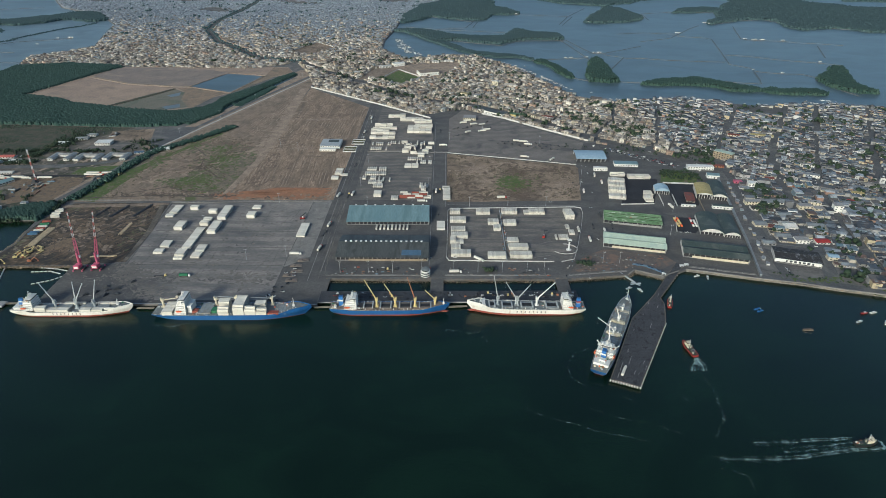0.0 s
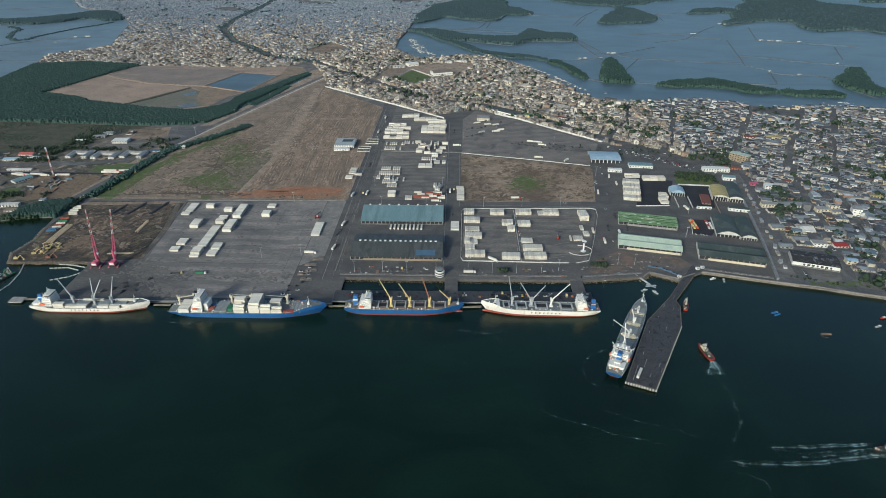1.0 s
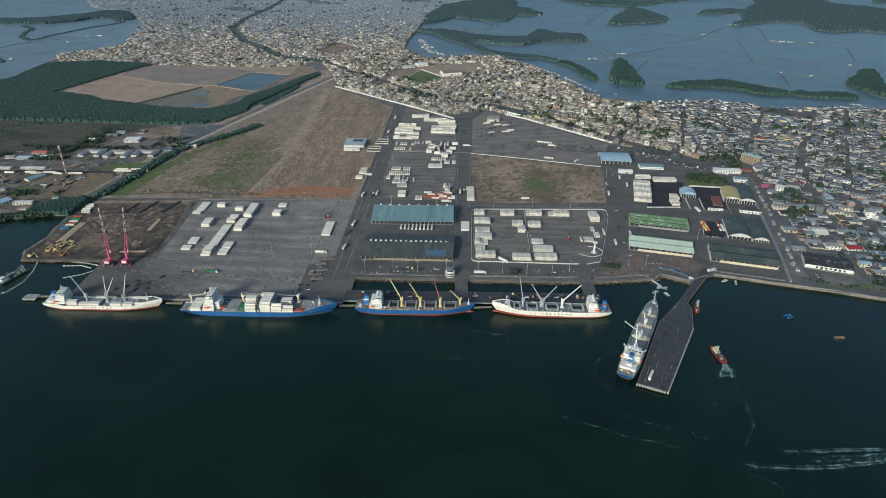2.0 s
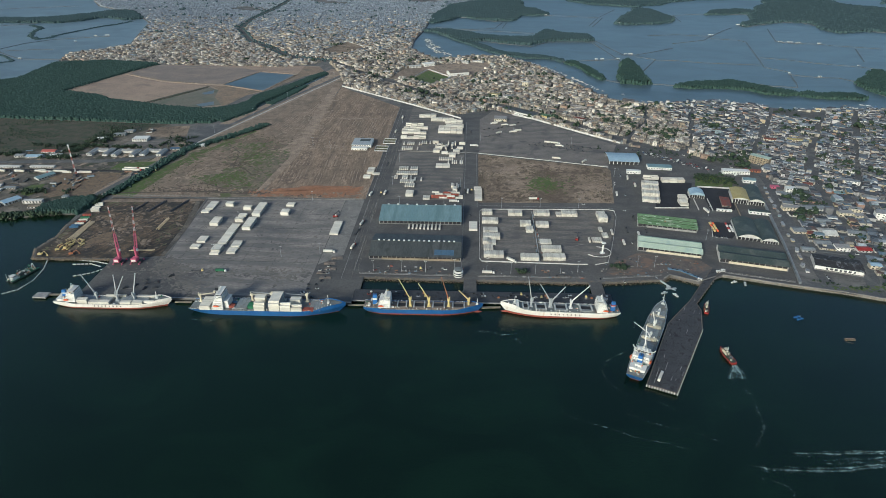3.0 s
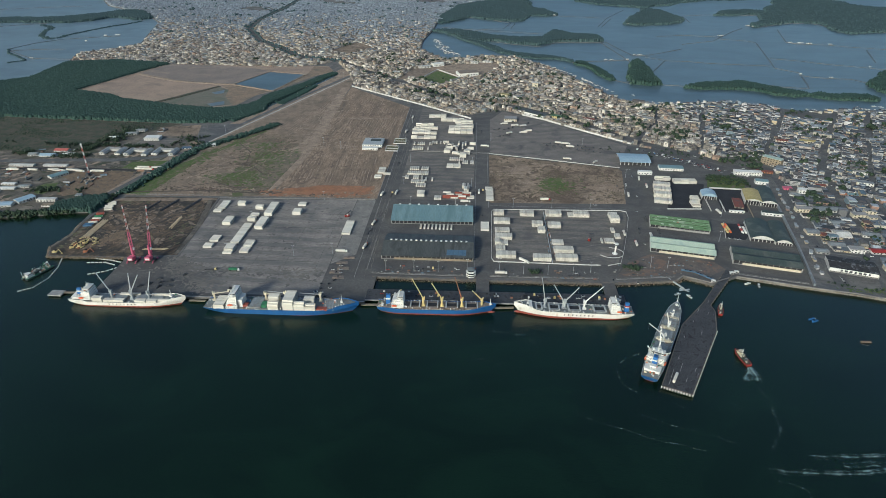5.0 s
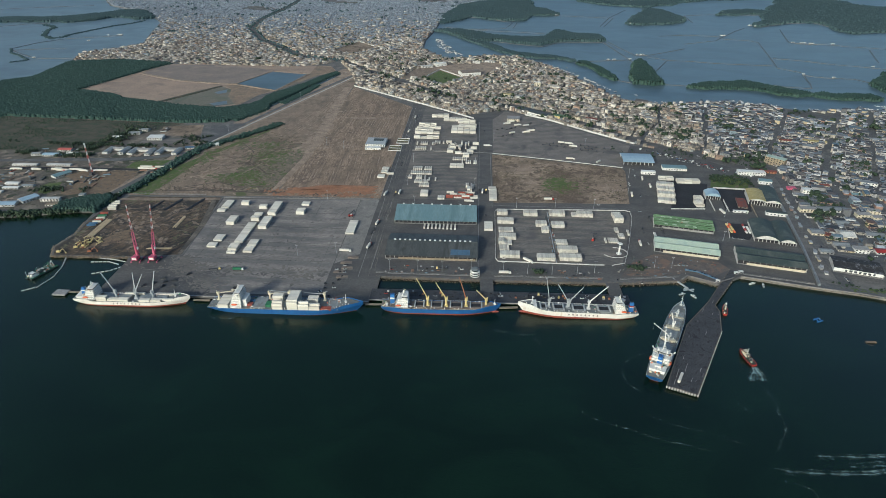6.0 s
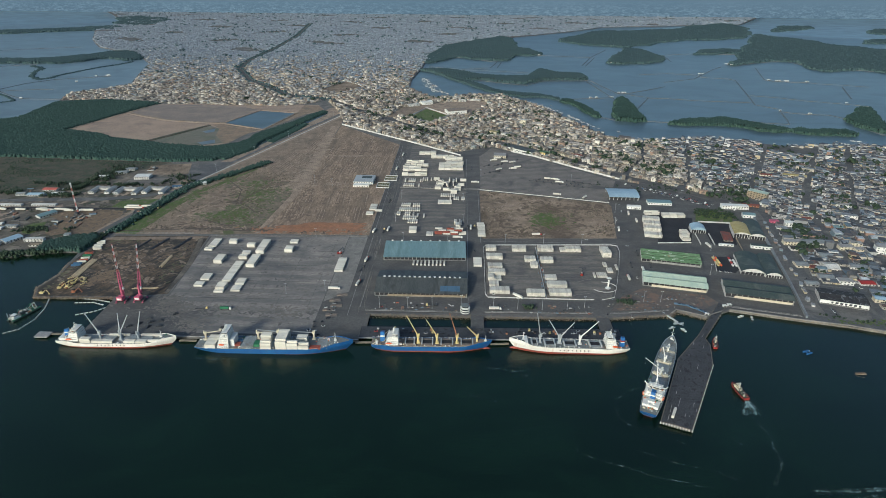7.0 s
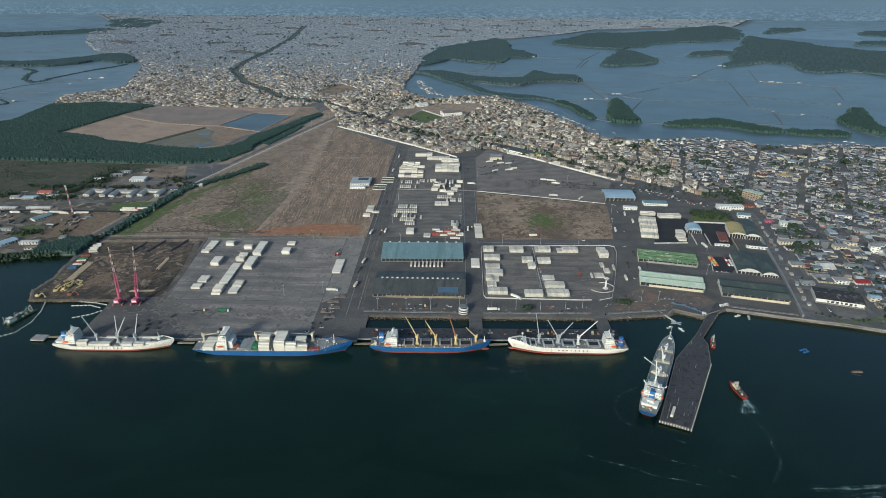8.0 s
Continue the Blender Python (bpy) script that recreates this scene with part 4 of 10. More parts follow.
setting("brown_fields", Shape().poly([(-1029, 1489), (-916, 1459), (-870, 1426), (-803, 1405), (-769, 1397), (-705, 1373), (-636, 1366), (-590, 1360), (-564, 1473), (-526, 1525), (-457, 1703),
                                      (-412, 1755), (-445, 1827), (-531, 1828), (-634, 1828), (-696, 1812), (-768, 1818), (-938, 1813), (-971, 1707)], 0.0, 0.2),
        M["bed_tan"], "bare brown drained ponds", "field")
for bed, ground, text in (([(-964, 1700), (-931, 1805), (-765, 1810), (-726, 1798), (-653, 1781), (-599, 1749), (-651, 1592), (-695, 1597), (-816, 1622)], "bed_grey", "grey dried bed of a drained pond"),
                          ([(-763, 1403), (-675, 1561), (-641, 1534), (-623, 1469), (-581, 1401), (-638, 1373), (-707, 1377)], "bed_olive", "olive weedy bed of a drained pond"),
                          ([(-674, 1573), (-639, 1581), (-592, 1555), (-531, 1530), (-554, 1485), (-568, 1411), (-578, 1390), (-626, 1469), (-641, 1534)], "bed_orange", "orange-brown earth beside the reservoir"),
                          ([(-484, 1715), (-487, 1824), (-438, 1812), (-417, 1762), (-454, 1710), (-498, 1591), (-520, 1536)], "bed_orange", "bare orange-brown earth by the road")):
    setting("pond_bed", Shape().poly(bed, 0.1, {"bed_grey": 0.212, "bed_olive": 0.216}.get(ground, 0.222)), M[ground], text, "field")
setting("reservoir", Shape().poly([(-648, 1590), (-596, 1740), (-490, 1714), (-527, 1536)], 0.2, 0.32), M["pond"], "blue-grey rectangular reservoir", "water")
banks = ribbon([(-964, 1692), (-890, 1650), (-813, 1613), (-690, 1590), (-650, 1588)], 9, 0.2, 1.2)
ribbon([(-652, 1588), (-598, 1745), (-485, 1718), (-524, 1530), (-652, 1588)], 6, 0.2, 1.4, banks)
ribbon([(-1024, 1496), (-966, 1690), (-935, 1806)], 8, 0.2, 1.0, banks)
setting("banks", banks, M["track"], "pale earth banks round the drained ponds", "bank")
setting("bank", ribbon([(-774, 1399), (-725, 1482), (-678, 1566)], [10, 13, 8], 0.2, 1.3), M["weeds"], "dark weedy bank between the drained ponds", "bank")
for pool in ([(-674, 1503), (-651, 1533), (-642, 1500), (-659, 1488)], [(-646, 1401), (-613, 1428), (-602, 1399), (-628, 1383)]):
    setting("puddle", Shape().poly(pool, 0.2, 0.26), M["pond"], "shallow muddy pool", "water")
setting("west_lots", Shape().poly([(-1000, 812), (-653, 796), (-600, 812), (-585, 866), (-545, 1080), (-560, 1150), (-640, 1245), (-1050, 1270), (-1300, 1200)], 0.0, 0.08),
        M["lot"], "dusty industrial lots", "ground")
setting("west_scrub", Shape().poly([(-760, 1075), (-640, 1242), (-1048, 1266), (-1300, 1190), (-1000, 1040)], 0.08, 0.16), M["weeds"], "rough scrub west of the road", "ground")
setting("west_green", Shape().poly([(-728, 888), (-723, 905), (-704, 911), (-694, 885), (-700, 862), (-716, 866)], 0.08, 0.14), M["green"], "small green plot", "grass")
setting("green_corner", Shape().poly(rough([(-632, 982), (-628, 1012), (-595, 1022), (-566, 1026), (-566, 992), (-588, 976)], 10, 3, np.random.default_rng(7)), 0.08, 0.145), M["green"], "weedy corner beside the road", "grass")
setting("tan_lot", Shape().poly(rough([(-727, 950), (-684, 964), (-593, 965), (-598, 909), (-596, 869), (-633, 860), (-677, 864), (-687, 910)], 14, 5, np.random.default_rng(6)), 0.08, 0.134), M["mud_dry"], "bare tan lot between the sheds", "ground")
setting("dirt_road", ribbon([(-900, 1000), (-807, 1009), (-747, 1016), (-664, 1021), (-608, 1037), (-556, 1065)], [12, 14, 15, 16, 15, 12], 0.08, 0.17), M["street"], "pale dirt road to the school", "road")
setting("rail_bank", ribbon([(-900, 958), (-839, 964), (-781, 971), (-690, 974), (-587, 973)], 5, 0.08, 1.1), M["dark"], "dark low embankment across the lots", "bank")
setting("paved_lot", Shape().poly([(-556, 1130), (-586, 1223), (-537, 1251), (-501, 1253), (-518, 1183), (-539, 1131)], 0.1, 0.19), M["street"], "grey paved lot beside the road", "yard")
setting("school_yard", Shape().poly([(-674, 1102), (-672, 1143), (-583, 1153), (-572, 1116)], 0.1, 0.2), M["slab"], "grey paved school yard", "yard")
setting("west_plot", Shape().poly([(-653, 1158), (-672, 1217), (-592, 1239), (-571, 1168)], 0.16, 0.22), M["scrub"], "bare rectangular plot", "ground")

# ---- roads ----
ROAD_D = [(-598, 857), (-566, 1000), (-530, 1175), (-450, 1440), (-352, 1730), (-335, 1785)]
AVENUE = [(-420, 1900), (-335, 1785), (-250, 1700), (-160, 1600), (-80, 1500), (8, 1464), (98, 1424), (196, 1346), (322, 1196), (430, 1105), (520, 1022)]
CANAL_RD = [(-420, 1900), (-500, 1925), (-577, 1967), (-683, 2107), (-776, 2211), (-899, 2454), (-935, 2708), (-931, 3041), (-951, 3566), (-1046, 4327)]
STREETS = [[(460, 655), (477, 783), (490, 840), (504, 904), (523, 985)], [(523, 985), (532, 1051), (537, 1092), (572, 1167), (621, 1259), (667, 1342), (704, 1410), (720, 1440)],
           [(511, 647), (531, 707), (561, 812), (576, 862), (586, 905), (590, 940), (611, 1003), (637, 1074), (677, 1153), (727, 1243), (785, 1345), (840, 1440)],
           [(585, 640), (606, 780), (634, 890), (640, 917), (698, 1032), (778, 1189), (915, 1446)],
           [(700, 610), (735, 860), (796, 1001), (838, 1093), (914, 1228), (1011, 1395), (1030, 1430)], [(523, 981), (562, 962), (590, 940), (629, 917), (676, 902), (760, 866), (1000, 770)],
           [(402, 1128), (414, 1120), (453, 1182), (513, 1382), (536, 1455)], [(320, 1190), (400, 1330), (430, 1460)], [(470, 752), (540, 738), (600, 722), (900, 640)]]
STREET_W = [17, 17, 18, 17, 17, 11, 15, 10, 9]
setting("verge_west", Shape().poly([(-588, 866), (-545, 1080), (-505, 1190), (-430, 1420), (-330, 1720), (-340, 1790), (-400, 1795), (-470, 1530), (-520, 1312), (-560, 1150), (-605, 866)], 0.0, 0.14), M["track"], "dusty verge along the road", "ground")
setting("road_west", ribbon(ROAD_D, 10, 0.15, 0.3), M["street"], "grey two-lane road past the fields", "road")
setting("avenue", ribbon(AVENUE, 20, 0.1, 0.3), M["asphalt"], "dark main avenue along the town", "road")
setting("river_road", ribbon(CANAL_RD, [18, 18, 18, 20, 21, 22, 24, 26, 28, 30], 0.1, 0.28), M["asphalt"], "winding dark avenue through the far town", "road")
for k, (s, w) in enumerate(zip(STREETS, STREET_W)):
    setting("street", ribbon(s, w, 0.0, 0.12 + 0.02 * k), M["street"], "town street between house rows", "road")
setting("quay_road", ribbon([(424, 660), (520, 634), (760, 574), (1300, 440)], 16, 0.0, 0.1), M["street"], "shore road behind the seawall", "road")
setting("rusty_apron", Shape().poly([(182, 664), (250, 672), (266, 680), (300, 672), (328, 692), (318, 710), (240, 727), (206, 704)], 0.08, 0.14), M["rusty"], "rust-stained paving by the shore", "pavement")
setting("kerb_west", ribbon([(-584, 870), (-548, 1085), (-512, 1195), (-440, 1420), (-345, 1715)], 2.4, 0.1, 0.7), M["wallwhite"], "pale kerb beside the west road", "kerb")
lines = Shape()
for x0, y0, x1, y1 in ((-150, 640, -150, 1400), (-137, 660, -137, 870), (1, 660, 1, 1300), (22, 860, 22, 1100)):
    lines.box((x0 + x1) / 2, (y0 + y1) / 2, 0.08, 0.5, y1 - y0, 0.03)
lines.box(130, 868, 0.08, 210, 0.6, 0.03)
setting("kerb_lines", lines, M["curb"], "pale kerbs along the port roads", "kerb")

# ---- wharf, bridges and jetty ----
wharf = thing("wharf", "grey concrete wharf deck on piles with a black fendered face", "wharf", kind="structure")
part("deck", Shape().poly([(-128, 592), (182, 597), (182, 622), (-128, 616)], -1.4, 0.06), M["jetty"], wharf)
for x0, x1 in ((4, 20), (160, 176)):
    part("bridge", Shape().poly([(x0, 614), (x1, 614), (x1, 648), (x0, 647)], -1.3, 0.1), M["asphalt"], wharf)
part("kerb", Shape().poly([(-458, 584.5), (-128, 586.5), (-128, 588), (-458, 586)], 0.0, 0.5), M["curb"], wharf)
part("kerb", Shape().poly([(-128, 591.4), (182, 596.4), (182, 597.6), (-128, 592.6)], -0.6, 0.5), M["curb"], wharf)
pile = Shape().tube((0, 0, SEA - 3), (0, 0, -1.3), 0.6, n=8).mesh("pile", M["curb"])
for i in range(32):
    ob = new("pile", pile)
    ob.location, ob.parent = (-125 + i * 9.8, 594.5 + i * 0.16, 0), wharf
gang = Shape()
for a, b in (((-131, 582), (-112, 583)), ((26, 585), (48, 587)), ((-336, 578), (-316, 578)), ((-509, 584), (-459, 587))):
    gang.poly([(a[0], a[1]), (b[0], b[1]), (b[0], b[1] + 3.2), (a[0], a[1] + 3.2)], -1.5, -0.9)
part("mooring_beam", gang, M["wood"], wharf, "pale mooring catwalk")
part("dolphin", Shape().poly([(-509, 579), (-493, 579), (-493, 590), (-509, 590)], -2.0, -0.4), M["curb"], wharf, "square mooring dolphin at the end of a catwalk")
part("pool_edge", Shape().poly([(-129, 616), (-122, 616), (-122, 646), (-129, 646)], -1.4, 0.05), M["asphalt"], wharf)

JETTY = [(186, 461), (212, 450), (270, 555), (281, 593), (280, 606), (336, 686), (326, 690), (274, 612), (235, 564)]
jetty = thing("jetty", "dark paved concrete jetty on piles with white fender blocks", "jetty", kind="structure")
part("deck", Shape().poly(JETTY, -1.6, 0.35), M["jetty"], jetty)
rim = Shape()
for a, b in zip(JETTY, JETTY[1:] + JETTY[:1]):
    if a != (336, 686):
        ribbon([a, b], 0.9, 0.35, 0.75, rim)
part("kerb", rim, M["lot"], jetty)
setting("jetty_stains", streaks(JETTY, 420, 64, (1.0, 4.5), (0.3, 1.3), 0.36, 31, 0.3), M["dark"], "dark oil stains on the jetty paving", "stain")
setting("jetty_scuffs", streaks(JETTY, 80, 64, (2, 9), (0.2, 0.7), 0.37, 32, 0.3), M["curb"], "pale scuffs on the jetty paving", "stain")
fender = Shape().box(0, 0, -2.0, 1.2, 1.0, 2.5).mesh("fender", M["wallwhite"])
for line in (((186, 461), (212, 450)), ((212, 450), (270, 555))):
    for x, y, a in along(line, 2.6):
        ob = new("fender", fender)
        ob.location, ob.rotation_euler, ob.parent = (x + 0.6 * math.sin(radians(a)), y - 0.6 * math.cos(radians(a)), 0), (0, 0, radians(a)), jetty
pile = Shape().tube((0, 0, SEA - 3), (0, 0, -1.5), 0.55, n=8).mesh("pile", M["curb"])
for line in (((189, 463), (233, 560)), ((213, 454), (268, 553)), ((276, 612), (326, 684)), ((282, 610), (334, 682)), ((201, 459), (250, 556))):
    for x, y, a in along(line, 8):
        ob = new("pile", pile)
        ob.location, ob.parent = (x, y, 0), jetty
part("mark", Shape().box(199, 475, 0.36, 0.5, 26, 0.04, -25.6).box(213, 490, 0.36, 0.4, 14, 0.04, -25.6), M["curb"], jetty)

# ---- rock revetment and seawall ----
rng = np.random.default_rng(5)
SHORE = [(-128, 645), (20, 646), (176, 649), (256, 660), (267, 670), (299, 655)]
pts = np.array([(x, y) for x, y, a in along(SHORE, 0.75)])
pts = np.repeat(pts, 4, 0) + rng.normal(0, 0.7, (len(pts) * 4, 2))
off = rng.uniform(-5, 0.8, len(pts))
ob = new("revetment", clumps("revetment", pts[:, 0], pts[:, 1] + off, np.clip(-0.1 + off * 0.55, SEA, 0.2), rng.uniform(0.22, 0.6, len(pts)), 0.8, M["rock"], rng))
tagged(ob, "brown rock revetment along the shore", "rocks", kind="stuff")
SEAWALL = [(335, 674.5), (376, 664), (419, 653), (469, 642), (507, 630), (760, 565), (1300, 430)]
setting("seawall", ribbon(SEAWALL, 1.5, SEA - 2, 1.1), M["strip"], "pale concrete seawall along the town shore", "wall")
pts = np.array([(x, y) for x, y, a in along(SEAWALL, 1.2)])
pts = np.repeat(pts, 3, 0) + rng.normal(0, 0.8, (len(pts) * 3, 2))
off = rng.uniform(-2.8, -0.7, len(pts))
ob = new("seawall_rocks", clumps("seawall_rocks", pts[:, 0], pts[:, 1] + off, np.clip(off * 0.5, SEA, 0.2), rng.uniform(0.22, 0.6, len(pts)), 0.8, M["rock"], rng))
tagged(ob, "rocks at the foot of the seawall", "rocks", kind="stuff")
setting("shore_wall", ribbon([(258, 662.5), (267, 671.5), (299, 656.5), (324, 670)], 1.5, SEA, 1.0), M["strip"], "pale curved shore wall", "wall")
WEST_EDGE = [(-580, 770), (-572, 729), (-579, 692), (-567, 669), (-462, 672)]
pts = np.array([(x, y) for x, y, a in along(WEST_EDGE, 0.7)])
pts = np.repeat(pts, 3, 0) + rng.normal(0, 1.0, (len(pts) * 3, 2))
ob = new("bank_rocks", clumps("bank_rocks", pts[:, 0], pts[:, 1], rng.uniform(-2.6, 0, len(pts)), rng.uniform(0.5, 1.2, len(pts)), 0.8, M["rock"], rng))
tagged(ob, "loose stones along the muddy bank", "rocks", kind="stuff")

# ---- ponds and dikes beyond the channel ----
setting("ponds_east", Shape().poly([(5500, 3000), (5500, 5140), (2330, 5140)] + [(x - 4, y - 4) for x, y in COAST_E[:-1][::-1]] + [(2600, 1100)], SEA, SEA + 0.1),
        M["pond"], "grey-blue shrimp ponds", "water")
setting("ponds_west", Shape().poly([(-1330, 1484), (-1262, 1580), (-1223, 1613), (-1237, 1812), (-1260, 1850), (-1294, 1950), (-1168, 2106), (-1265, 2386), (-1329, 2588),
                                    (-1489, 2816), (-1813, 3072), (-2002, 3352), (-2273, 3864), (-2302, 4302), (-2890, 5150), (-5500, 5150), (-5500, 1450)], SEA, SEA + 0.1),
        M["pond_hazed"], "grey-blue shrimp ponds west of the town, lightened for haze", "water")

# overlays that lighten the farthest ponds the way haze would
setting("ponds_east_far", Shape().poly(rough([(1040, 4200), (1934, 4530), (2350, 5120), (5480, 5120), (5480, 3300), (3000, 3600), (1900, 3900)], 90, 40, np.random.default_rng(8)), SEA + 0.1, SEA + 0.16), M["pond_hazed_far"], "shrimp ponds towards the horizon, lightened for haze", "water")
setting("ponds_west_far", Shape().poly(rough([(-2350, 4310), (-2920, 5120), (-5480, 5120), (-5480, 3500), (-3500, 3800)], 90, 40, np.random.default_rng(9)), SEA + 0.1, SEA + 0.16), M["pond_hazed_far"], "shrimp ponds towards the horizon, lightened for haze", "water")


# ---- mangroves ----
def dome_arrays(cx, cy, base, top, r, rng):
    """Bushy tree tops whose foliage reaches down to the ground."""
    n, k = len(cx), 6
    a = np.arange(k) * 2 * np.pi / k + rng.uniform(-0.3, 0.3, (n, k)) + rng.uniform(0, 6.28, (n, 1))
    v = np.zeros((n, 2 * k + 1, 3))
    for ring, (wide, up) in enumerate(((1.15, 0.0), (0.95, 0.5))):
        rr = r[:, None] * wide * rng.uniform(0.7, 1.25, (n, k))
        q = slice(ring * k, ring * k + k)
        v[:, q, 0], v[:, q, 1] = cx[:, None] + rr * np.cos(a), cy[:, None] + rr * np.sin(a)
        v[:, q, 2] = base + (top - base)[:, None] * (up + rng.uniform(-0.08, 0.08, (n, k)) * (ring > 0))
    v[:, 2 * k, 0], v[:, 2 * k, 1], v[:, 2 * k, 2] = cx, cy, top
    f = []
    for i in range(k):
        m = (i + 1) % k
        f += [(i, m, k + m), (i, k + m, k + i), (k + i, k + m, 2 * k)]
    return v.reshape(-1, 3), (np.array(f)[None] + (2 * k + 1) * np.arange(n)[:, None, None]).reshape(-1, 3)


def grove(name, poly, step, top, label, leaf="leaf", low=0.0, swing=0.0):
    rng = np.random.default_rng(len(name) + int(abs(poly[0][0])))
    if swing:
        poly = rough(poly, swing * 2.6, swing, rng)
    xs, ys = [p[0] for p in poly], [p[1] for p in poly]
    gx, gy = np.meshgrid(np.arange(min(xs), max(xs), step), np.arange(min(ys), max(ys), step))
    px, py = gx.ravel() + rng.uniform(-0.6, 0.6, gx.size) * step, gy.ravel() + rng.uniform(-0.6, 0.6, gx.size) * step
    ok = inside(px, py, poly) & (rng.random(px.size) < 0.96)
    px, py = px[ok], py[ok]
    h = top * rng.uniform(0.78, 1.08, px.size) * (0.9 + 0.16 * np.sin(px / 37) * np.cos(py / 51))
    v1, f1 = canopy_arrays(px, py, h, step * rng.uniform(0.8, 1.3, px.size), step * rng.uniform(0.4, 0.9, px.size), rng)
    rim = np.array([(x, y) for x, y, a in along(poly + poly[:1], step * 0.75)])
    rim = np.repeat(rim, 2, 0) + rng.normal(0, step * 0.55, (len(rim) * 2, 2))
    v2, f2 = dome_arrays(rim[:, 0], rim[:, 1], low - 0.2, low + (top - low) * rng.uniform(0.3, 1.0, len(rim)), step * rng.uniform(0.5, 1.2, len(rim)), rng)
    ob = new(name, mesh_from_arrays(name, np.concatenate([v1, v2]), np.concatenate([f1, f2 + len(v1)]), M[leaf]))
    tagged(ob, label, "trees", kind="stuff")
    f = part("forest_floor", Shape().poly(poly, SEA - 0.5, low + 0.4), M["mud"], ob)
    f["kind"] = "stuff"


LAND_GROVES = [
    ([(-1262, 1576), (-1223, 1611), (-1235, 1806), (-1101, 1846), (-930, 1815), (-940, 1800), (-974, 1700), (-1032, 1489), (-916, 1456), (-870, 1422), (-803, 1401), (-705, 1369), (-604, 1356), (-566, 1365), (-520, 1310), (-560, 1262),
      (-652, 1252), (-1051, 1272), (-1300, 1200), (-1900, 1300), (-1880, 1410), (-1330, 1484)], 4.0, 8),
    ([(-648, 802), (-604, 806), (-588, 808), (-583, 800), (-580, 845), (-592, 858), (-620, 850), (-650, 825)], 2.4, 9),
    ([(-532, 1269), (-511, 1318), (-492, 1359), (-500, 1400), (-492, 1430), (-470, 1500), (-452, 1570), (-470, 1600), (-526, 1475), (-527, 1426), (-544, 1395), (-580, 1365), (-560, 1300)], 2.8, 6.5),
    ([(-470, 1596), (-446, 1590), (-420, 1680), (-400, 1735), (-415, 1745), (-440, 1690)], 2.8, 5.5),
    ([(-478, 1420), (-466, 1412), (-436, 1520), (-424, 1590), (-434, 1592), (-452, 1530)], 2.4, 4.0),
]
for poly, step, top in LAND_GROVES:
    grove("mangroves", poly, step, top, "dense dark green mangrove wood beside the drained ponds")
setting("canal", ribbon([(-497, 1380), (-470, 1480), (-440, 1585), (-412, 1680), (-398, 1725)], [12, 15, 17, 15, 9], 0.1, 0.26), M["canal"], "still grey-green canal between tree rows", "water")
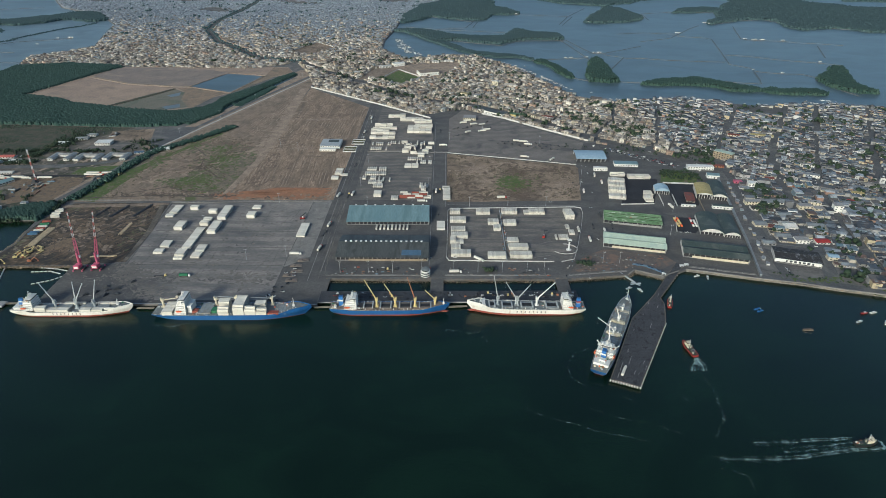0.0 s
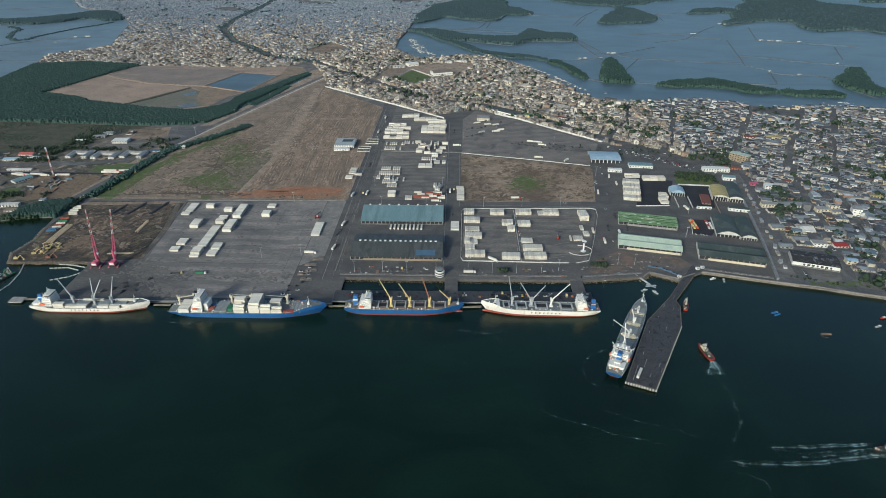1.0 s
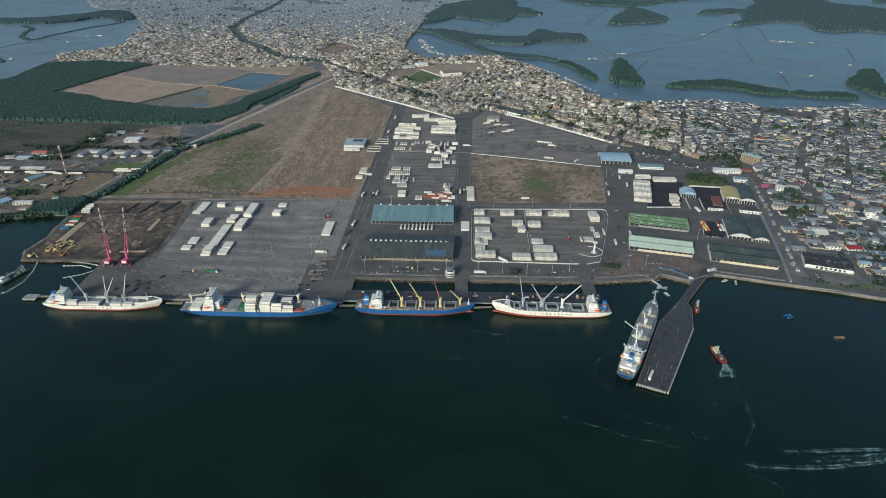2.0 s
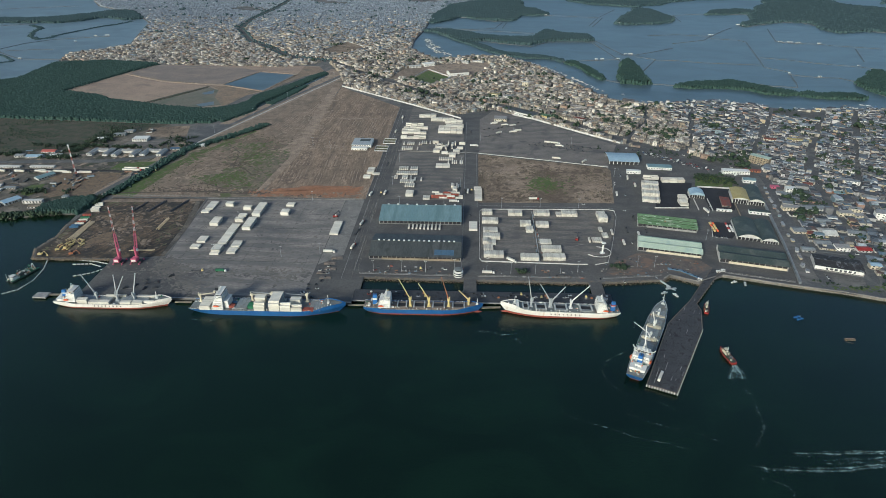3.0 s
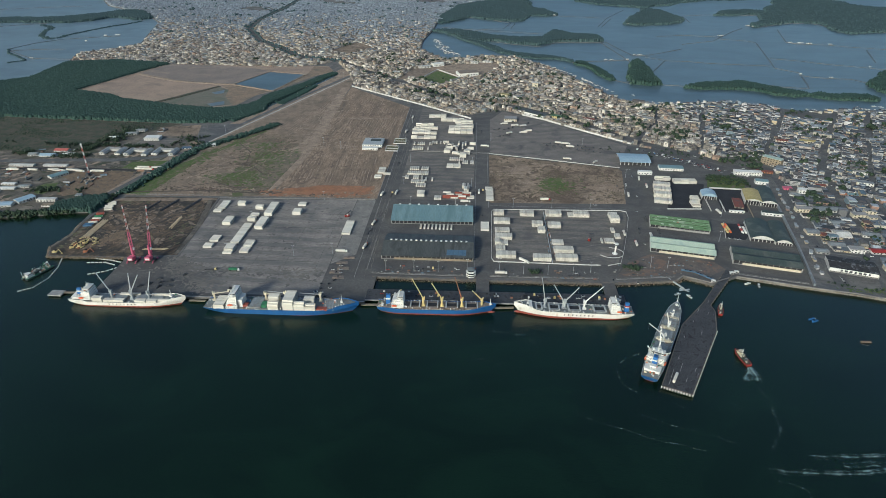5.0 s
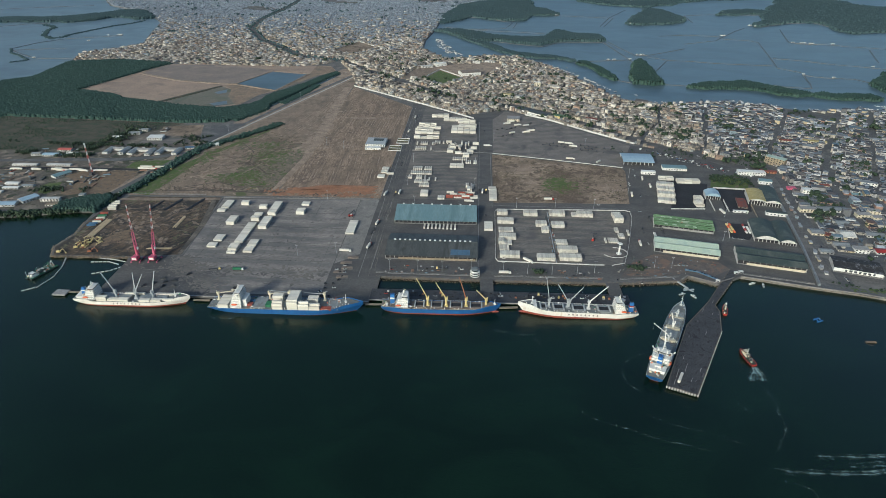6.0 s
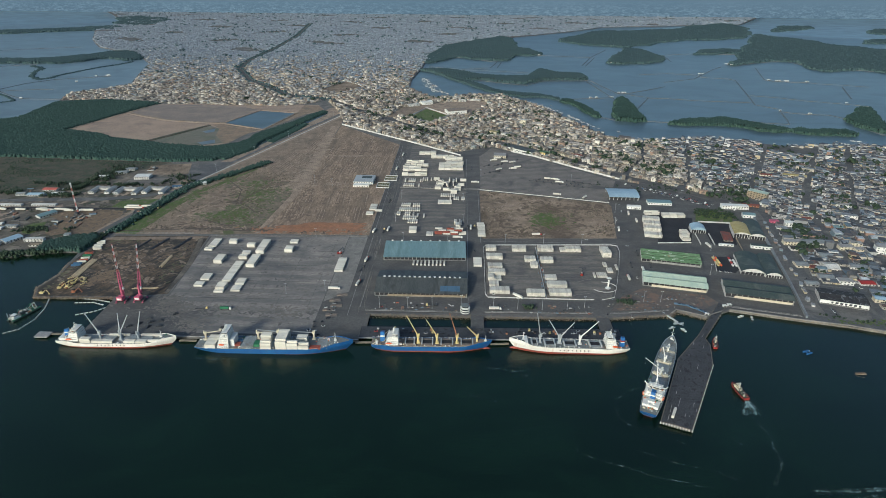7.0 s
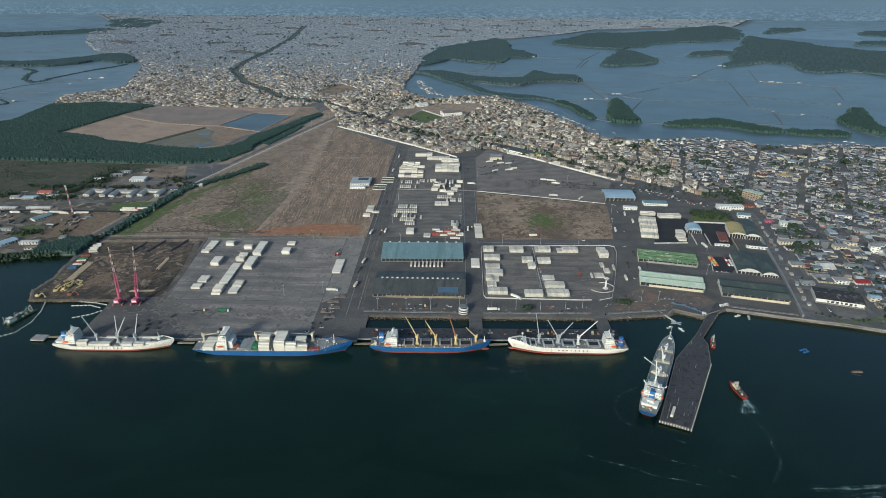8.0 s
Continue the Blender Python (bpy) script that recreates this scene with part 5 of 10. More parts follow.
POND_GROVES = [
    ([(-164, 2687), (-83, 2791), (-44, 2881), (58, 2799), (158, 2771), (198, 2807), (220, 2933), (300, 2938), (342, 2959), (358, 2994), (319, 3135), (251, 3174), (257, 3568), (207, 3649), (105, 3504), (-5, 3368), (-95, 3242), (-161, 2867)], 6.5, 10, 14),
    ([(-174, 2480), (-132, 2458), (-74, 2364), (-10, 2277), (52, 2305), (132, 2256), (210, 2230), (255, 2277), (299, 2314), (382, 2320), (444, 2326), (456, 2367), (447, 2415), (356, 2444), (329, 2494), (299, 2518), (276, 2463),
      (252, 2374), (198, 2345), (115, 2350), (31, 2404), (-34, 2463), (-90, 2498), (-145, 2493)], 4.6, 10, 7),
    ([(-74, 2352), (-41, 2290), (11, 2206), (68, 2094), (122, 2040), (192, 1996), (247, 2004), (295, 1958), (298, 1972), (245, 2022), (175, 2048), (122, 2074), (90, 2112), (56, 2185), (24, 2232), (-30, 2300)], 3.6, 6, 5),
    ([(300, 1932), (325, 1902), (341, 1862), (352, 1779), (375, 1722), (383, 1739), (375, 1801), (362, 1868), (342, 1905), (329, 1948), (305, 1942)], 3.2, 7, 4),
    ([(428, 1743), (427, 1691), (458, 1681), (498, 1688), (494, 1700), (496, 1756), (505, 1843), (505, 1922), (500, 1971), (484, 1953), (458, 1863), (433, 1780)], 3.8, 13, 5),
    ([(560, 1658), (599, 1648), (660, 1653), (704, 1650), (755, 1630), (770, 1597), (824, 1590), (850, 1600), (853, 1612), (830, 1628), (793, 1660), (762, 1693), (730, 1727), (676, 1706), (629, 1702), (575, 1675)], 3.8, 8, 5),
    ([(859, 1594), (863, 1579), (910, 1561), (954, 1564), (1001, 1560), (1008, 1572), (994, 1598), (942, 1605), (906, 1594), (891, 1618), (864, 1602)], 3.6, 7.5, 4),
    ([(1078, 1737), (1070, 1672), (1074, 1612), (1105, 1585), (1147, 1580), (1140, 1600), (1135, 1640), (1146, 1684), (1176, 1766), (1217, 1864), (1188, 1863), (1129, 1779), (1084, 1745)], 4.2, 12, 6),
    ([(624, 2733), (695, 2721), (803, 2759), (886, 2847), (901, 2931), (881, 3046), (858, 3169), (812, 3210), (743, 3037), (660, 2844)], 6.5, 10, 12),
    ([(526, 3498), (614, 3379), (721, 3316), (830, 3277), (974, 3379), (1056, 3507), (1233, 3624), (1364, 3633), (1600, 3747), (1847, 4260), (1821, 4578), (1612, 4436), (1330, 4148), (1080, 4025), (864, 4009), (727, 3836), (554, 3589)], 11, 10, 30),
    ([(1103, 3043), (1181, 3048), (1294, 3094), (1314, 3056), (1367, 3180), (1298, 3219), (1195, 3169)], 8, 9, 14),
    ([(1150, 2715), (1258, 2785), (1365, 2858), (1478, 2831), (1443, 2641), (1472, 2585), (1616, 2636), (1670, 2610), (1715, 2543), (1864, 2524), (2342, 3220), (2146, 3229), (2062, 3268), (1980, 3377), (1925, 3496), (1894, 3681), (1802, 3761),
      (1769, 3911), (1470, 3344), (1280, 2954)], 9, 10, 20),
    ([(1959, 4097), (2178, 4252), (2352, 4453), (2152, 4438)], 14, 9, 30),
    ([(2193, 3532), (2496, 3526), (2611, 3702), (2310, 3682)], 13, 9, 24),
    ([(2528, 4039), (2790, 3962), (3049, 4351), (2711, 4288)], 14, 9, 30),
    ([(-2373, 2425), (-2144, 2488), (-1941, 2535), (-1837, 2559), (-1714, 2555), (-1634, 2623), (-1606, 2705), (-1567, 2724), (-1467, 2653), (-1412, 2706), (-1512, 2847), (-1589, 2895), (-1653, 2889), (-1674, 2832), (-1695, 2776), (-1738, 2720),
      (-1791, 2682), (-1888, 2640), (-2004, 2630), (-2459, 2526)], 6, 9, 12),
    ([(-3188, 3431), (-2655, 3580), (-2535, 3648), (-2410, 3718), (-2281, 3790), (-2147, 3864), (-2234, 4034), (-2370, 3951), (-2482, 3839), (-2608, 3763), (-2751, 3721), (-3345, 3615)], 11, 9, 20),
    ([(-2272, 4138), (-2109, 4150), (-2067, 4393), (-2170, 4625), (-2440, 4749), (-2514, 4644)], 14, 9, 26),
]
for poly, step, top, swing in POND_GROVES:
    grove("mangroves", poly, step, top, "dense mangrove thicket standing in the shrimp ponds", "leaf_hazed" if max(p[1] for p in poly) > 2000 else "leaf", SEA, swing)
for creek, wide in (([(-1765, 2492), (-1683, 2430), (-1661, 2341), (-1609, 2248), (-1549, 2195), (-1524, 2231), (-1530, 2266)], 15), ([(-1530, 2266), (-1508, 2366), (-1479, 2475), (-1438, 2550), (-1417, 2627)], 6),
                    ([(-1426, 1808), (-1396, 1843), (-1467, 1905), (-1523, 1945), (-1560, 2000)], 5)):
    rng = np.random.default_rng(wide)
    pts = np.array([(x, y) for x, y, a in along(creek, 2.2)])
    pts = np.repeat(pts, 2, 0) + rng.normal(0, wide / 3, (len(pts) * 2, 2))
    me = mesh_from_arrays("creek_bushes", *dome_arrays(pts[:, 0], pts[:, 1], SEA - 0.2, SEA + rng.uniform(1.5, 4.5, len(pts)), rng.uniform(1.5, 3.4, len(pts)), rng), M["leaf_hazed"])
    tagged(new("creek_bushes", me), "low mangrove bushes along a winding creek bank", "bushes", kind="stuff")

# the hedge between the road and the field, and reeds on the inlet
HEDGE = [(-572, 874), (-536, 1088), (-456, 1206), (-430, 1250)]
rng = np.random.default_rng(8)
pts = np.array([(x, y) for x, y, a in along(HEDGE, 1.5)])
pts = np.repeat(pts, 7, 0) + rng.normal(0, 3.9, (len(pts) * 7, 2))
tagged(new("hedge", clumps("hedge", pts[:, 0], pts[:, 1], rng.uniform(0.8, 4.2, len(pts)), rng.uniform(1.4, 3.0, len(pts)), 0.9, M["leaf"], rng)),
       "tall green hedge along the road", "hedge", kind="stuff")
pts = np.array([(x, y) for x, y, a in along([(-900, 752), (-697, 786), (-653, 797), (-611, 808), (-590, 830), (-590, 850)], 1.3)])
pts = np.repeat(pts, 4, 0) + rng.normal(0, 4.5, (len(pts) * 4, 2))
tagged(new("shore_bushes", clumps("shore_bushes", pts[:, 0], pts[:, 1], rng.uniform(-1.5, 3, len(pts)), rng.uniform(1.4, 3.2, len(pts)), 0.9, M["leaf_town"], rng)),
       "green bushes on the bank of the inlet", "bushes", kind="stuff")

# ---- dikes between the ponds ----
DIKES = [[(-92, 2875), (35, 2836), (95, 2761), (130, 2733), (171, 2816), (211, 2955), (345, 2950)], [(-151, 2591), (-81, 2555), (-12, 2534), (101, 2571), (137, 2719)],
         [(131, 2573), (156, 2720)], [(-12, 2520), (143, 2494), (251, 2465)], [(345, 2950), (574, 2902), (701, 3170)], [(574, 2902), (494, 2661)], [(589, 2887), (506, 2648)],
         [(51, 2282), (131, 2240), (218, 2200), (286, 2290), (441, 2303), (463, 2316), (487, 2181), (510, 2077), (551, 2081), (619, 2133), (707, 2208)],
         [(445, 2292), (478, 1996), (478, 1930), (448, 1828), (430, 1743)], [(294, 1956), (368, 1979), (424, 1992), (476, 2004)], [(544, 2053), (598, 2013), (542, 1895), (499, 1804)],
         [(596, 2005), (657, 2001), (736, 1974), (819, 1964), (902, 1954)], [(377, 1740), (396, 1715), (427, 1691)], [(498, 1690), (563, 1676)], [(680, 2451), (796, 2485), (916, 2458)],
         [(731, 2294), (867, 2372), (916, 2446), (1018, 2595), (1079, 2669)], [(904, 2410), (994, 2382), (1012, 2350), (959, 2140), (929, 2022), (902, 1923), (948, 1866)],
         [(947, 2067), (1025, 2038), (1091, 1993), (1190, 1952), (1252, 1918)], [(936, 1836), (958, 1816), (1005, 1799), (1059, 1796), (1085, 1752)],
         [(933, 1815), (908, 1726), (889, 1675), (824, 1689), (800, 1706)], [(1128, 2370), (1143, 2349), (1192, 2331), (1263, 2326), (1298, 2297), (1358, 2281), (1442, 2247)],
         [(1128, 2370), (1181, 2543), (1216, 2653)], [(1345, 2239), (1259, 2030)],
         [(1161, 2705), (1296, 2806), (1435, 2849), (1456, 2745), (1439, 2617), (1501, 2609), (1617, 2619), (1700, 2574)], [(631, 2732), (736, 2771), (809, 2778)],
         [(933, 3004), (912, 2803)], [(933, 3004), (1064, 3052), (1272, 3053), (1382, 3010)], [(1068, 1725), (1070, 1624), (1086, 1554)],
         [(-1253, 1871), (-1361, 1871), (-1401, 1876), (-1469, 1923), (-1554, 1989)], [(-1547, 1980), (-1456, 2016), (-1383, 2022)],
         [(-1566, 2007), (-1545, 2119), (-1493, 2200), (-1379, 2255), (-1330, 2283)], [(-2395, 2804), (-2209, 2914), (-2092, 2984), (-1890, 3064)],
         [(-1966, 2379), (-1858, 2484), (-1773, 2535)]]
for d in DIKES:
    setting("dike", ribbon(d, 3.2, SEA, -1.9), M["dike"], "low earth dike between shrimp ponds", "dike")


# ---- the town ----
OPEN = [[(-221, 1690), (-190, 1812), (-117, 1863), (-58, 1890), (61, 1936), (72, 1867), (10, 1742), (-40, 1690)], [(70, 1410), (86, 1430), (170, 1352), (150, 1336)], [(440, 640), (545, 612), (556, 676), (528, 690), (528, 735), (455, 745)], [(-160, 1686), (-118, 1806), (-40, 1760), (-50, 1700), (-95, 1612)], [(-225, 1680), (-176, 1838), (-118, 1815), (-165, 1680)],
        [(-495, 2056), (-432, 2224), (-348, 2120), (-415, 2012)], [(-60, 1800), (-60, 1720), (25, 1720), (30, 1800)],
        [(365, 1000), (365, 1160), (520, 1025), (520, 985)], [(455, 1008), (530, 1008), (530, 1120), (455, 1120)]]


# houses of the first blocks behind the port street: front middle, width, depth, height, turn, roof, wall, pitch, label
STREET_HOUSES = [
    (514, 874, 32, 11, 5.8, -4, "curb", "cream", 0, "long two-storey cream house with a flat concrete roof"), (545, 873, 33, 16, 5.0, 2, "galv", "wallwhite", 2.4, "broad house with a grey gabled sheet roof"),
    (517, 854, 35, 12, 3.4, -3, "char", "wallwhite", 1.4, "long low store with a blackened roof and white front"), (488, 797, 17, 15, 3.6, -3, "galv", "cream", 2.0, "low house with a blue-grey gabled roof"),
    (502, 791, 10, 9, 3.4, -6, "dull_red", "rust", 0, "small house with an orange-red painted front"), (526, 786, 19, 20, 4.6, 0, "wallwhite", "wallwhite", 3.4, "white gabled hall among low houses"),
    (503, 760, 20, 13, 3.6, -6, "galv", "curb", 2.0, "low house with a grey sheet roof"), (522, 746, 19, 11, 5.8, -6, "curb", "white", 0, "two-storey white house with a flat roof"),
    (551, 745, 19, 12, 3.2, 0, "red", "wallwhite", 1.5, "low house with a bright red sheet roof"), (474, 741, 16, 11, 3.2, -7, "hatch", "curb", 1.4, "low grey sheet-roofed workshop"),
    (524, 963, 13, 8, 3.4, -4, "pink", "pink", 0, "small shop painted faded magenta"), (540, 944, 15, 12, 8.0, -11, "white", "white", 0, "three-storey bright white house with a flat roof"),
    (584, 977, 15, 10, 3.4, -8, "dull_red", "cream", 1.6, "low house with a rusty red roof"), (615, 936, 16, 10, 5.6, -4, "roof_teal", "rust", 1.4, "two-storey house with a teal roof and brick front"),
    (586, 859, 21, 11, 5.8, -3, "curb", "cream", 0, "two-storey cream house with a flat roof"), (600, 850, 11, 10, 6.0, -5, "curb", "cream", 0, "narrow two-storey cream house"),
    (656, 994, 28, 9, 5.4, 0, "curb", "cream", 0, "long two-storey cream terrace"), (540, 829, 20, 14, 3.4, -3, "hatch", "wallwhite", 1.8, "low house with a pale grey roof"),
    (549, 860, 14, 9, 3.2, -4, "roof_dark", "curb", 1.2, "low dark-roofed shed in the block"), (567, 794, 23, 13, 3.6, -10, "galv", "wallwhite", 2.0, "low house with a weathered sheet roof"),
    (539, 699, 13, 10, 5.6, -9, "roof_blue", "cream", 1.4, "two-storey corner house with a light blue roof"), (536, 926, 33, 10, 3.6, -3, "galv", "cream", 1.4, "row of low shops with one sheet roof"),
    (678, 1212, 44, 12, 3.4, -14, "roof_ochre", "cream", 1.4, "long low market hall with an ochre roof"), (515, 1037, 27, 9, 3.4, -12, "dull_red", "rust", 1.2, "low coral-red house on the street corner"),
    (617, 1207, 22, 10, 5.6, -14, "dull_red", "cream", 1.4, "two-storey cream house with a coral roof"), (589, 1228, 22, 9, 5.2, -14, "curb", "wallwhite", 0, "two-storey white house with a flat roof"),
    (683, 1042, 24, 9, 5.4, -14, "curb", "white", 0, "two-storey white terrace with a flat roof"), (663, 988, 24, 9, 6.2, -16, "galv", "white", 0, "two-storey white house with balconies"),
    (712, 1090, 18, 10, 5.6, -14, "curb", "cream", 0, "two-storey peach house with a flat roof"), (661, 1060, 13, 9, 5.6, -14, "curb", "wallwhite", 0, "narrow two-storey house with a pale front"),
    (750, 948, 40, 13, 3.8, -16, "strip", "curb", 1.4, "long store with a dusty pale roof"), (629, 848, 13, 12, 11.5, -14, "curb", "white", 0, "four-storey white block with a flat roof"),
    (673, 885, 12, 8, 3.2, -14, "red", "wallwhite", 1.2, "small house with a bright red roof"), (605, 868, 16, 10, 8.2, -10, "curb", "cream", 0, "three-storey cream house with a flat roof"),
    (660, 926, 26, 8, 3.4, -16, "galv", "cream", 1.2, "row of low cream shops"), (698, 913, 18, 8, 5.4, -16, "roof_ochre", "cream", 1.0, "two-storey house with an ochre roof"),
    (633, 1160, 20, 10, 3.6, -14, "galv", "wallwhite", 1.6, "broad house with a blue-grey sheet roof"), (805, 1235, 22, 10, 3.4, -14, "galv", "curb", 1.6, "broad low house with a grey sheet roof"),
]
OPEN.append([(700, 1392), (792, 1350), (826, 1426), (727, 1458)])
OPEN += [[(x - w / 2 - 4, y - 4), (x + w / 2 + 4, y - 4), (x + w / 2 + 4, y + d + 3), (x - w / 2 - 4, y + d + 3)] for x, y, w, d, *_ in STREET_HOUSES]


def lots(poly, pitch, turn, block, street, seed, grow=1.0):
    """House plots on a street grid turned by `turn` degrees."""
    rng = np.random.default_rng(seed)
    xs, ys = np.array([p[0] for p in poly]), np.array([p[1] for p in poly])
    c, s = math.cos(radians(turn)), math.sin(radians(turn))
    cx, cy = xs.mean(), ys.mean()
    reach = max(np.ptp(xs), np.ptp(ys)) * 0.75
    us, vs = [], []
    u = -reach
    k = 0
    while u < reach:
        us.append(u)
        k += 1
        u += pitch[0] + (street[0] if k % block[0] == 0 else 0)
    v, k = -reach, 0
    while v < reach:
        vs.append(v)
        k += 1
        v += pitch[1] + (street[1] if k % block[1] == 0 else 0)
    gu, gv = np.meshgrid(us, vs)
    gu, gv = gu.ravel() + rng.uniform(-0.8, 0.8, gu.size), gv.ravel() + rng.uniform(-0.8, 0.8, gu.size)
    px, py = cx + gu * c - gv * s, cy + gu * s + gv * c
    ok = inside(px, py, poly)
    for o in OPEN:
        ok &= ~inside(px, py, o)
    for line, wide in zip(STREETS, STREET_W):
        ok &= ~near_line(px, py, line, wide / 2 + 6.5)
    ok &= ~near_line(px, py, AVENUE, 28) & ~near_line(px, py, CANAL_RD, 34)
    px, py = px[ok], py[ok]
    n = len(px)
    storeys = rng.choice([1, 1, 1, 1, 1, 2, 2, 2, 3], n)
    storeys = np.where(rng.random(n) < 0.012, 4, storeys)
    big = rng.random(n) < 0.02
    return dict(x=px, y=py, turn=np.full(n, turn) + rng.choice([0, 0, 0, 90], n) + rng.normal(0, 1.5, n),
                w=pitch[0] * rng.uniform(0.62, 1.0, n) * rng.choice([1, 1, 1, 1.5, 1.9], n) * np.where(big, 2.0, 1.0) * grow, d=pitch[1] * rng.uniform(0.55, 1.05, n) * np.where(big, 1.8, 1.0) * grow,
                h=np.where(big, 2.4, storeys) * rng.uniform(2.3, 2.8, n), kind=rng.choice([0, 0, 0, 1, 1, 2, 2], n), r=rng.random(n))


def pick(t, ok):
    return {k: v[ok] for k, v in t.items()}


def hexa(name, x, y, turn, w, d, z0, z1a, z1b, inset, material, top=True):
    """Many six-sided bodies: z1a and z1b are the heights of the two long edges, inset draws the top edges in."""
    n = len(x)
    c, s = np.cos(np.radians(turn)), np.sin(np.radians(turn))
    v = np.zeros((n, 8, 3))
    for i, (a, b) in enumerate(((-1, -1), (1, -1), (1, 1), (-1, 1))):
        for k in (0, 1):
            lx, ly = a * w / 2, b * (d / 2 - (inset if k else 0))
            v[:, i + 4 * k, 0], v[:, i + 4 * k, 1] = x + lx * c - ly * s, y + lx * s + ly * c
            v[:, i + 4 * k, 2] = z0 if not k else (z1a if b < 0 else z1b)
    f = [(4, 5, 6, 7), (0, 1, 5, 4), (1, 2, 6, 5), (2, 3, 7, 6), (3, 0, 4, 7)]
    if not top:
        f = f[1:]
    f = (np.array(f)[None] + 8 * np.arange(n)[:, None, None]).reshape(-1, 4)
    return mesh_from_arrays(name, v.reshape(-1, 3), f, material, True)


def houses(t, label, wall="walls", roof="roofs"):
    ob = thing("houses", label, "houses", kind="stuff")
    a = new("walls", hexa("walls", t["x"], t["y"], t["turn"], t["w"], t["d"], -0.3, t["h"], t["h"], 0.0, M[wall], False))
    over = np.where(t["kind"] == 0, 0.2, 0.7)
    rise = np.where(t["kind"] == 0, 0.45, np.where(t["kind"] == 1, t["d"] * 0.13 + 0.3, 0.35))
    tilt = np.where(t["kind"] == 2, t["d"] * 0.13, 0)
    inset = np.where(t["kind"] == 1, (t["d"] + over) / 2 - 0.15, 0.0)
    b = new("roofs", hexa("roofs", t["x"], t["y"], t["turn"], t["w"] + over, t["d"] + over, t["h"], t["h"] + rise, t["h"] + rise + tilt, inset, M[roof]))
    for o in (a, b):
        o.parent = ob
        o["kind"] = "stuff"
    yes = (t["kind"] == 0) & (t["r"] < 0.5)
    if yes.sum():
        q = pick(t, yes)
        k = new("roof_rooms", hexa("roof_rooms", q["x"] + q["r"] * 4 - 1, q["y"] + q["r"] * 3, q["turn"], q["w"] * (0.25 + q["r"] * 0.5), q["d"] * 0.4,
                                   q["h"], q["h"] + 0.8 + 3 * q["r"], q["h"] + 0.8 + 3 * q["r"], 0.0, M[roof]))
        k.parent = ob
        k["kind"] = "stuff"


def facades(t, label):
    """Dark window strips, one to a storey, on the wall that looks to the water."""
    sides = np.stack([t["turn"] - 90, t["turn"], t["turn"] + 90, t["turn"] + 180])
    best = np.argmin(np.sin(np.radians(sides)), 0)
    a = np.take_along_axis(sides, best[None], 0)[0]
    deep, long = np.where(best % 2 == 0, t["d"], t["w"]), np.where(best % 2 == 0, t["w"], t["d"])
    x0, y0 = t["x"] + np.cos(np.radians(a)) * deep / 2, t["y"] + np.sin(np.radians(a)) * deep / 2
    ob = thing("house_windows", label, "windows", kind="stuff")
    for k in range(3):
        ok = t["h"] > 2.3 * k + 2.0
        if ok.sum():
            z, r = 2.5 * k + 0.9, t["r"][ok]
            w = new("window_strip", hexa("window_strip", x0[ok], y0[ok], a[ok] + 90, long[ok] * (0.35 + 0.4 * r), np.full(ok.sum(), 0.16), z, np.minimum(z + 0.9 + 0.5 * r, t["h"][ok] - 0.15), np.minimum(z + 0.9 + 0.5 * r, t["h"][ok] - 0.15), 0.0, M["shutter"]))
            w.parent, w["kind"] = ob, "stuff"


south = lots([(470, 657), (560, 632), (760, 578), (1450, 400), (1450, 740), (760, 886), (640, 946), (531, 1001)], (8.8, 9.0), -13, (9, 5), (1, 2.0), 1, 1.28)
east = lots([(531, 1001), (640, 946), (760, 886), (1450, 740), (1494, 1324), (974, 1461), (756, 1445), (606, 1507), (445, 1472), (367, 1492), (326, 1569), (273, 1718), (150, 1500),
             (150, 1338), (305, 1182), (520, 1028)], (6.8, 7.6), -27, (12, 4), (5, 4), 2, 1.12)
mid = lots([(273, 1718), (209, 1871), (113, 1995), (22, 2006), (-103, 1951), (-143, 2009), (-300, 2050), (-420, 1950), (-420, 1870), (-371, 1760), (-322, 1600),
            (-133, 1434), (-30, 1352), (60, 1405), (150, 1338), (150, 1500)], (6.8, 7.6), -38, (10, 4), (4, 4), 3, 1.14)
far_poly = ([(-143, 2009), (-199, 2127), (-203, 2287), (-185, 2471), (-176, 2684), (-125, 2884), (-86, 3313), (100, 3527), (266, 3649), (485, 3842), (644, 3982), (918, 4287), (1934, 4569), (2250, 5110)] +
            [(-2830, 5110)] + [(x + 8, y) for x, y in COAST_W[1:11]] + [(-1235, 1856), (-930, 1822), (-729, 1815), (-560, 1808), (-470, 1850), (-420, 1950), (-300, 2050)])
far = [lots(far_poly, pitch, turn, block, street, seed) for pitch, turn, block, street, seed in (((7.6, 8.4), -33, (9, 4), (5, 5), 4), ((9.4, 10.6), -24, (9, 4), (6, 6), 5), ((13.5, 14.5), -33, (9, 4), (7, 7), 6))]
# the street grid changes along ragged seams from one quarter to the next
seam = [q["y"] + 130 * np.sin(q["x"] / 210) for q in far]
far = [pick(q, (y >= lo) & (y < hi)) for q, y, (lo, hi) in zip(far, seam, ((0, 2900), (2900, 3900), (3900, 9000)))]
NEAR = [(474, 664), (560, 640), (720, 597), (750, 880), (640, 938), (545, 985), (520, 940)]
close = inside(south["x"], south["y"], NEAR)
named = pick(south, close)
houses(pick(south, ~close), "dense low houses of plaster and sheet metal roofs near the shore")
warm = east["x"] < 470
houses(pick(east, warm), "dense rows of low dusty houses along the avenue", "mid_walls", "mid_roofs")
houses(pick(east, ~warm), "dense rows of low town houses with mixed grey and rusty roofs")
houses(mid, "tightly packed small houses of the fishing quarter", "mid_walls", "mid_roofs")


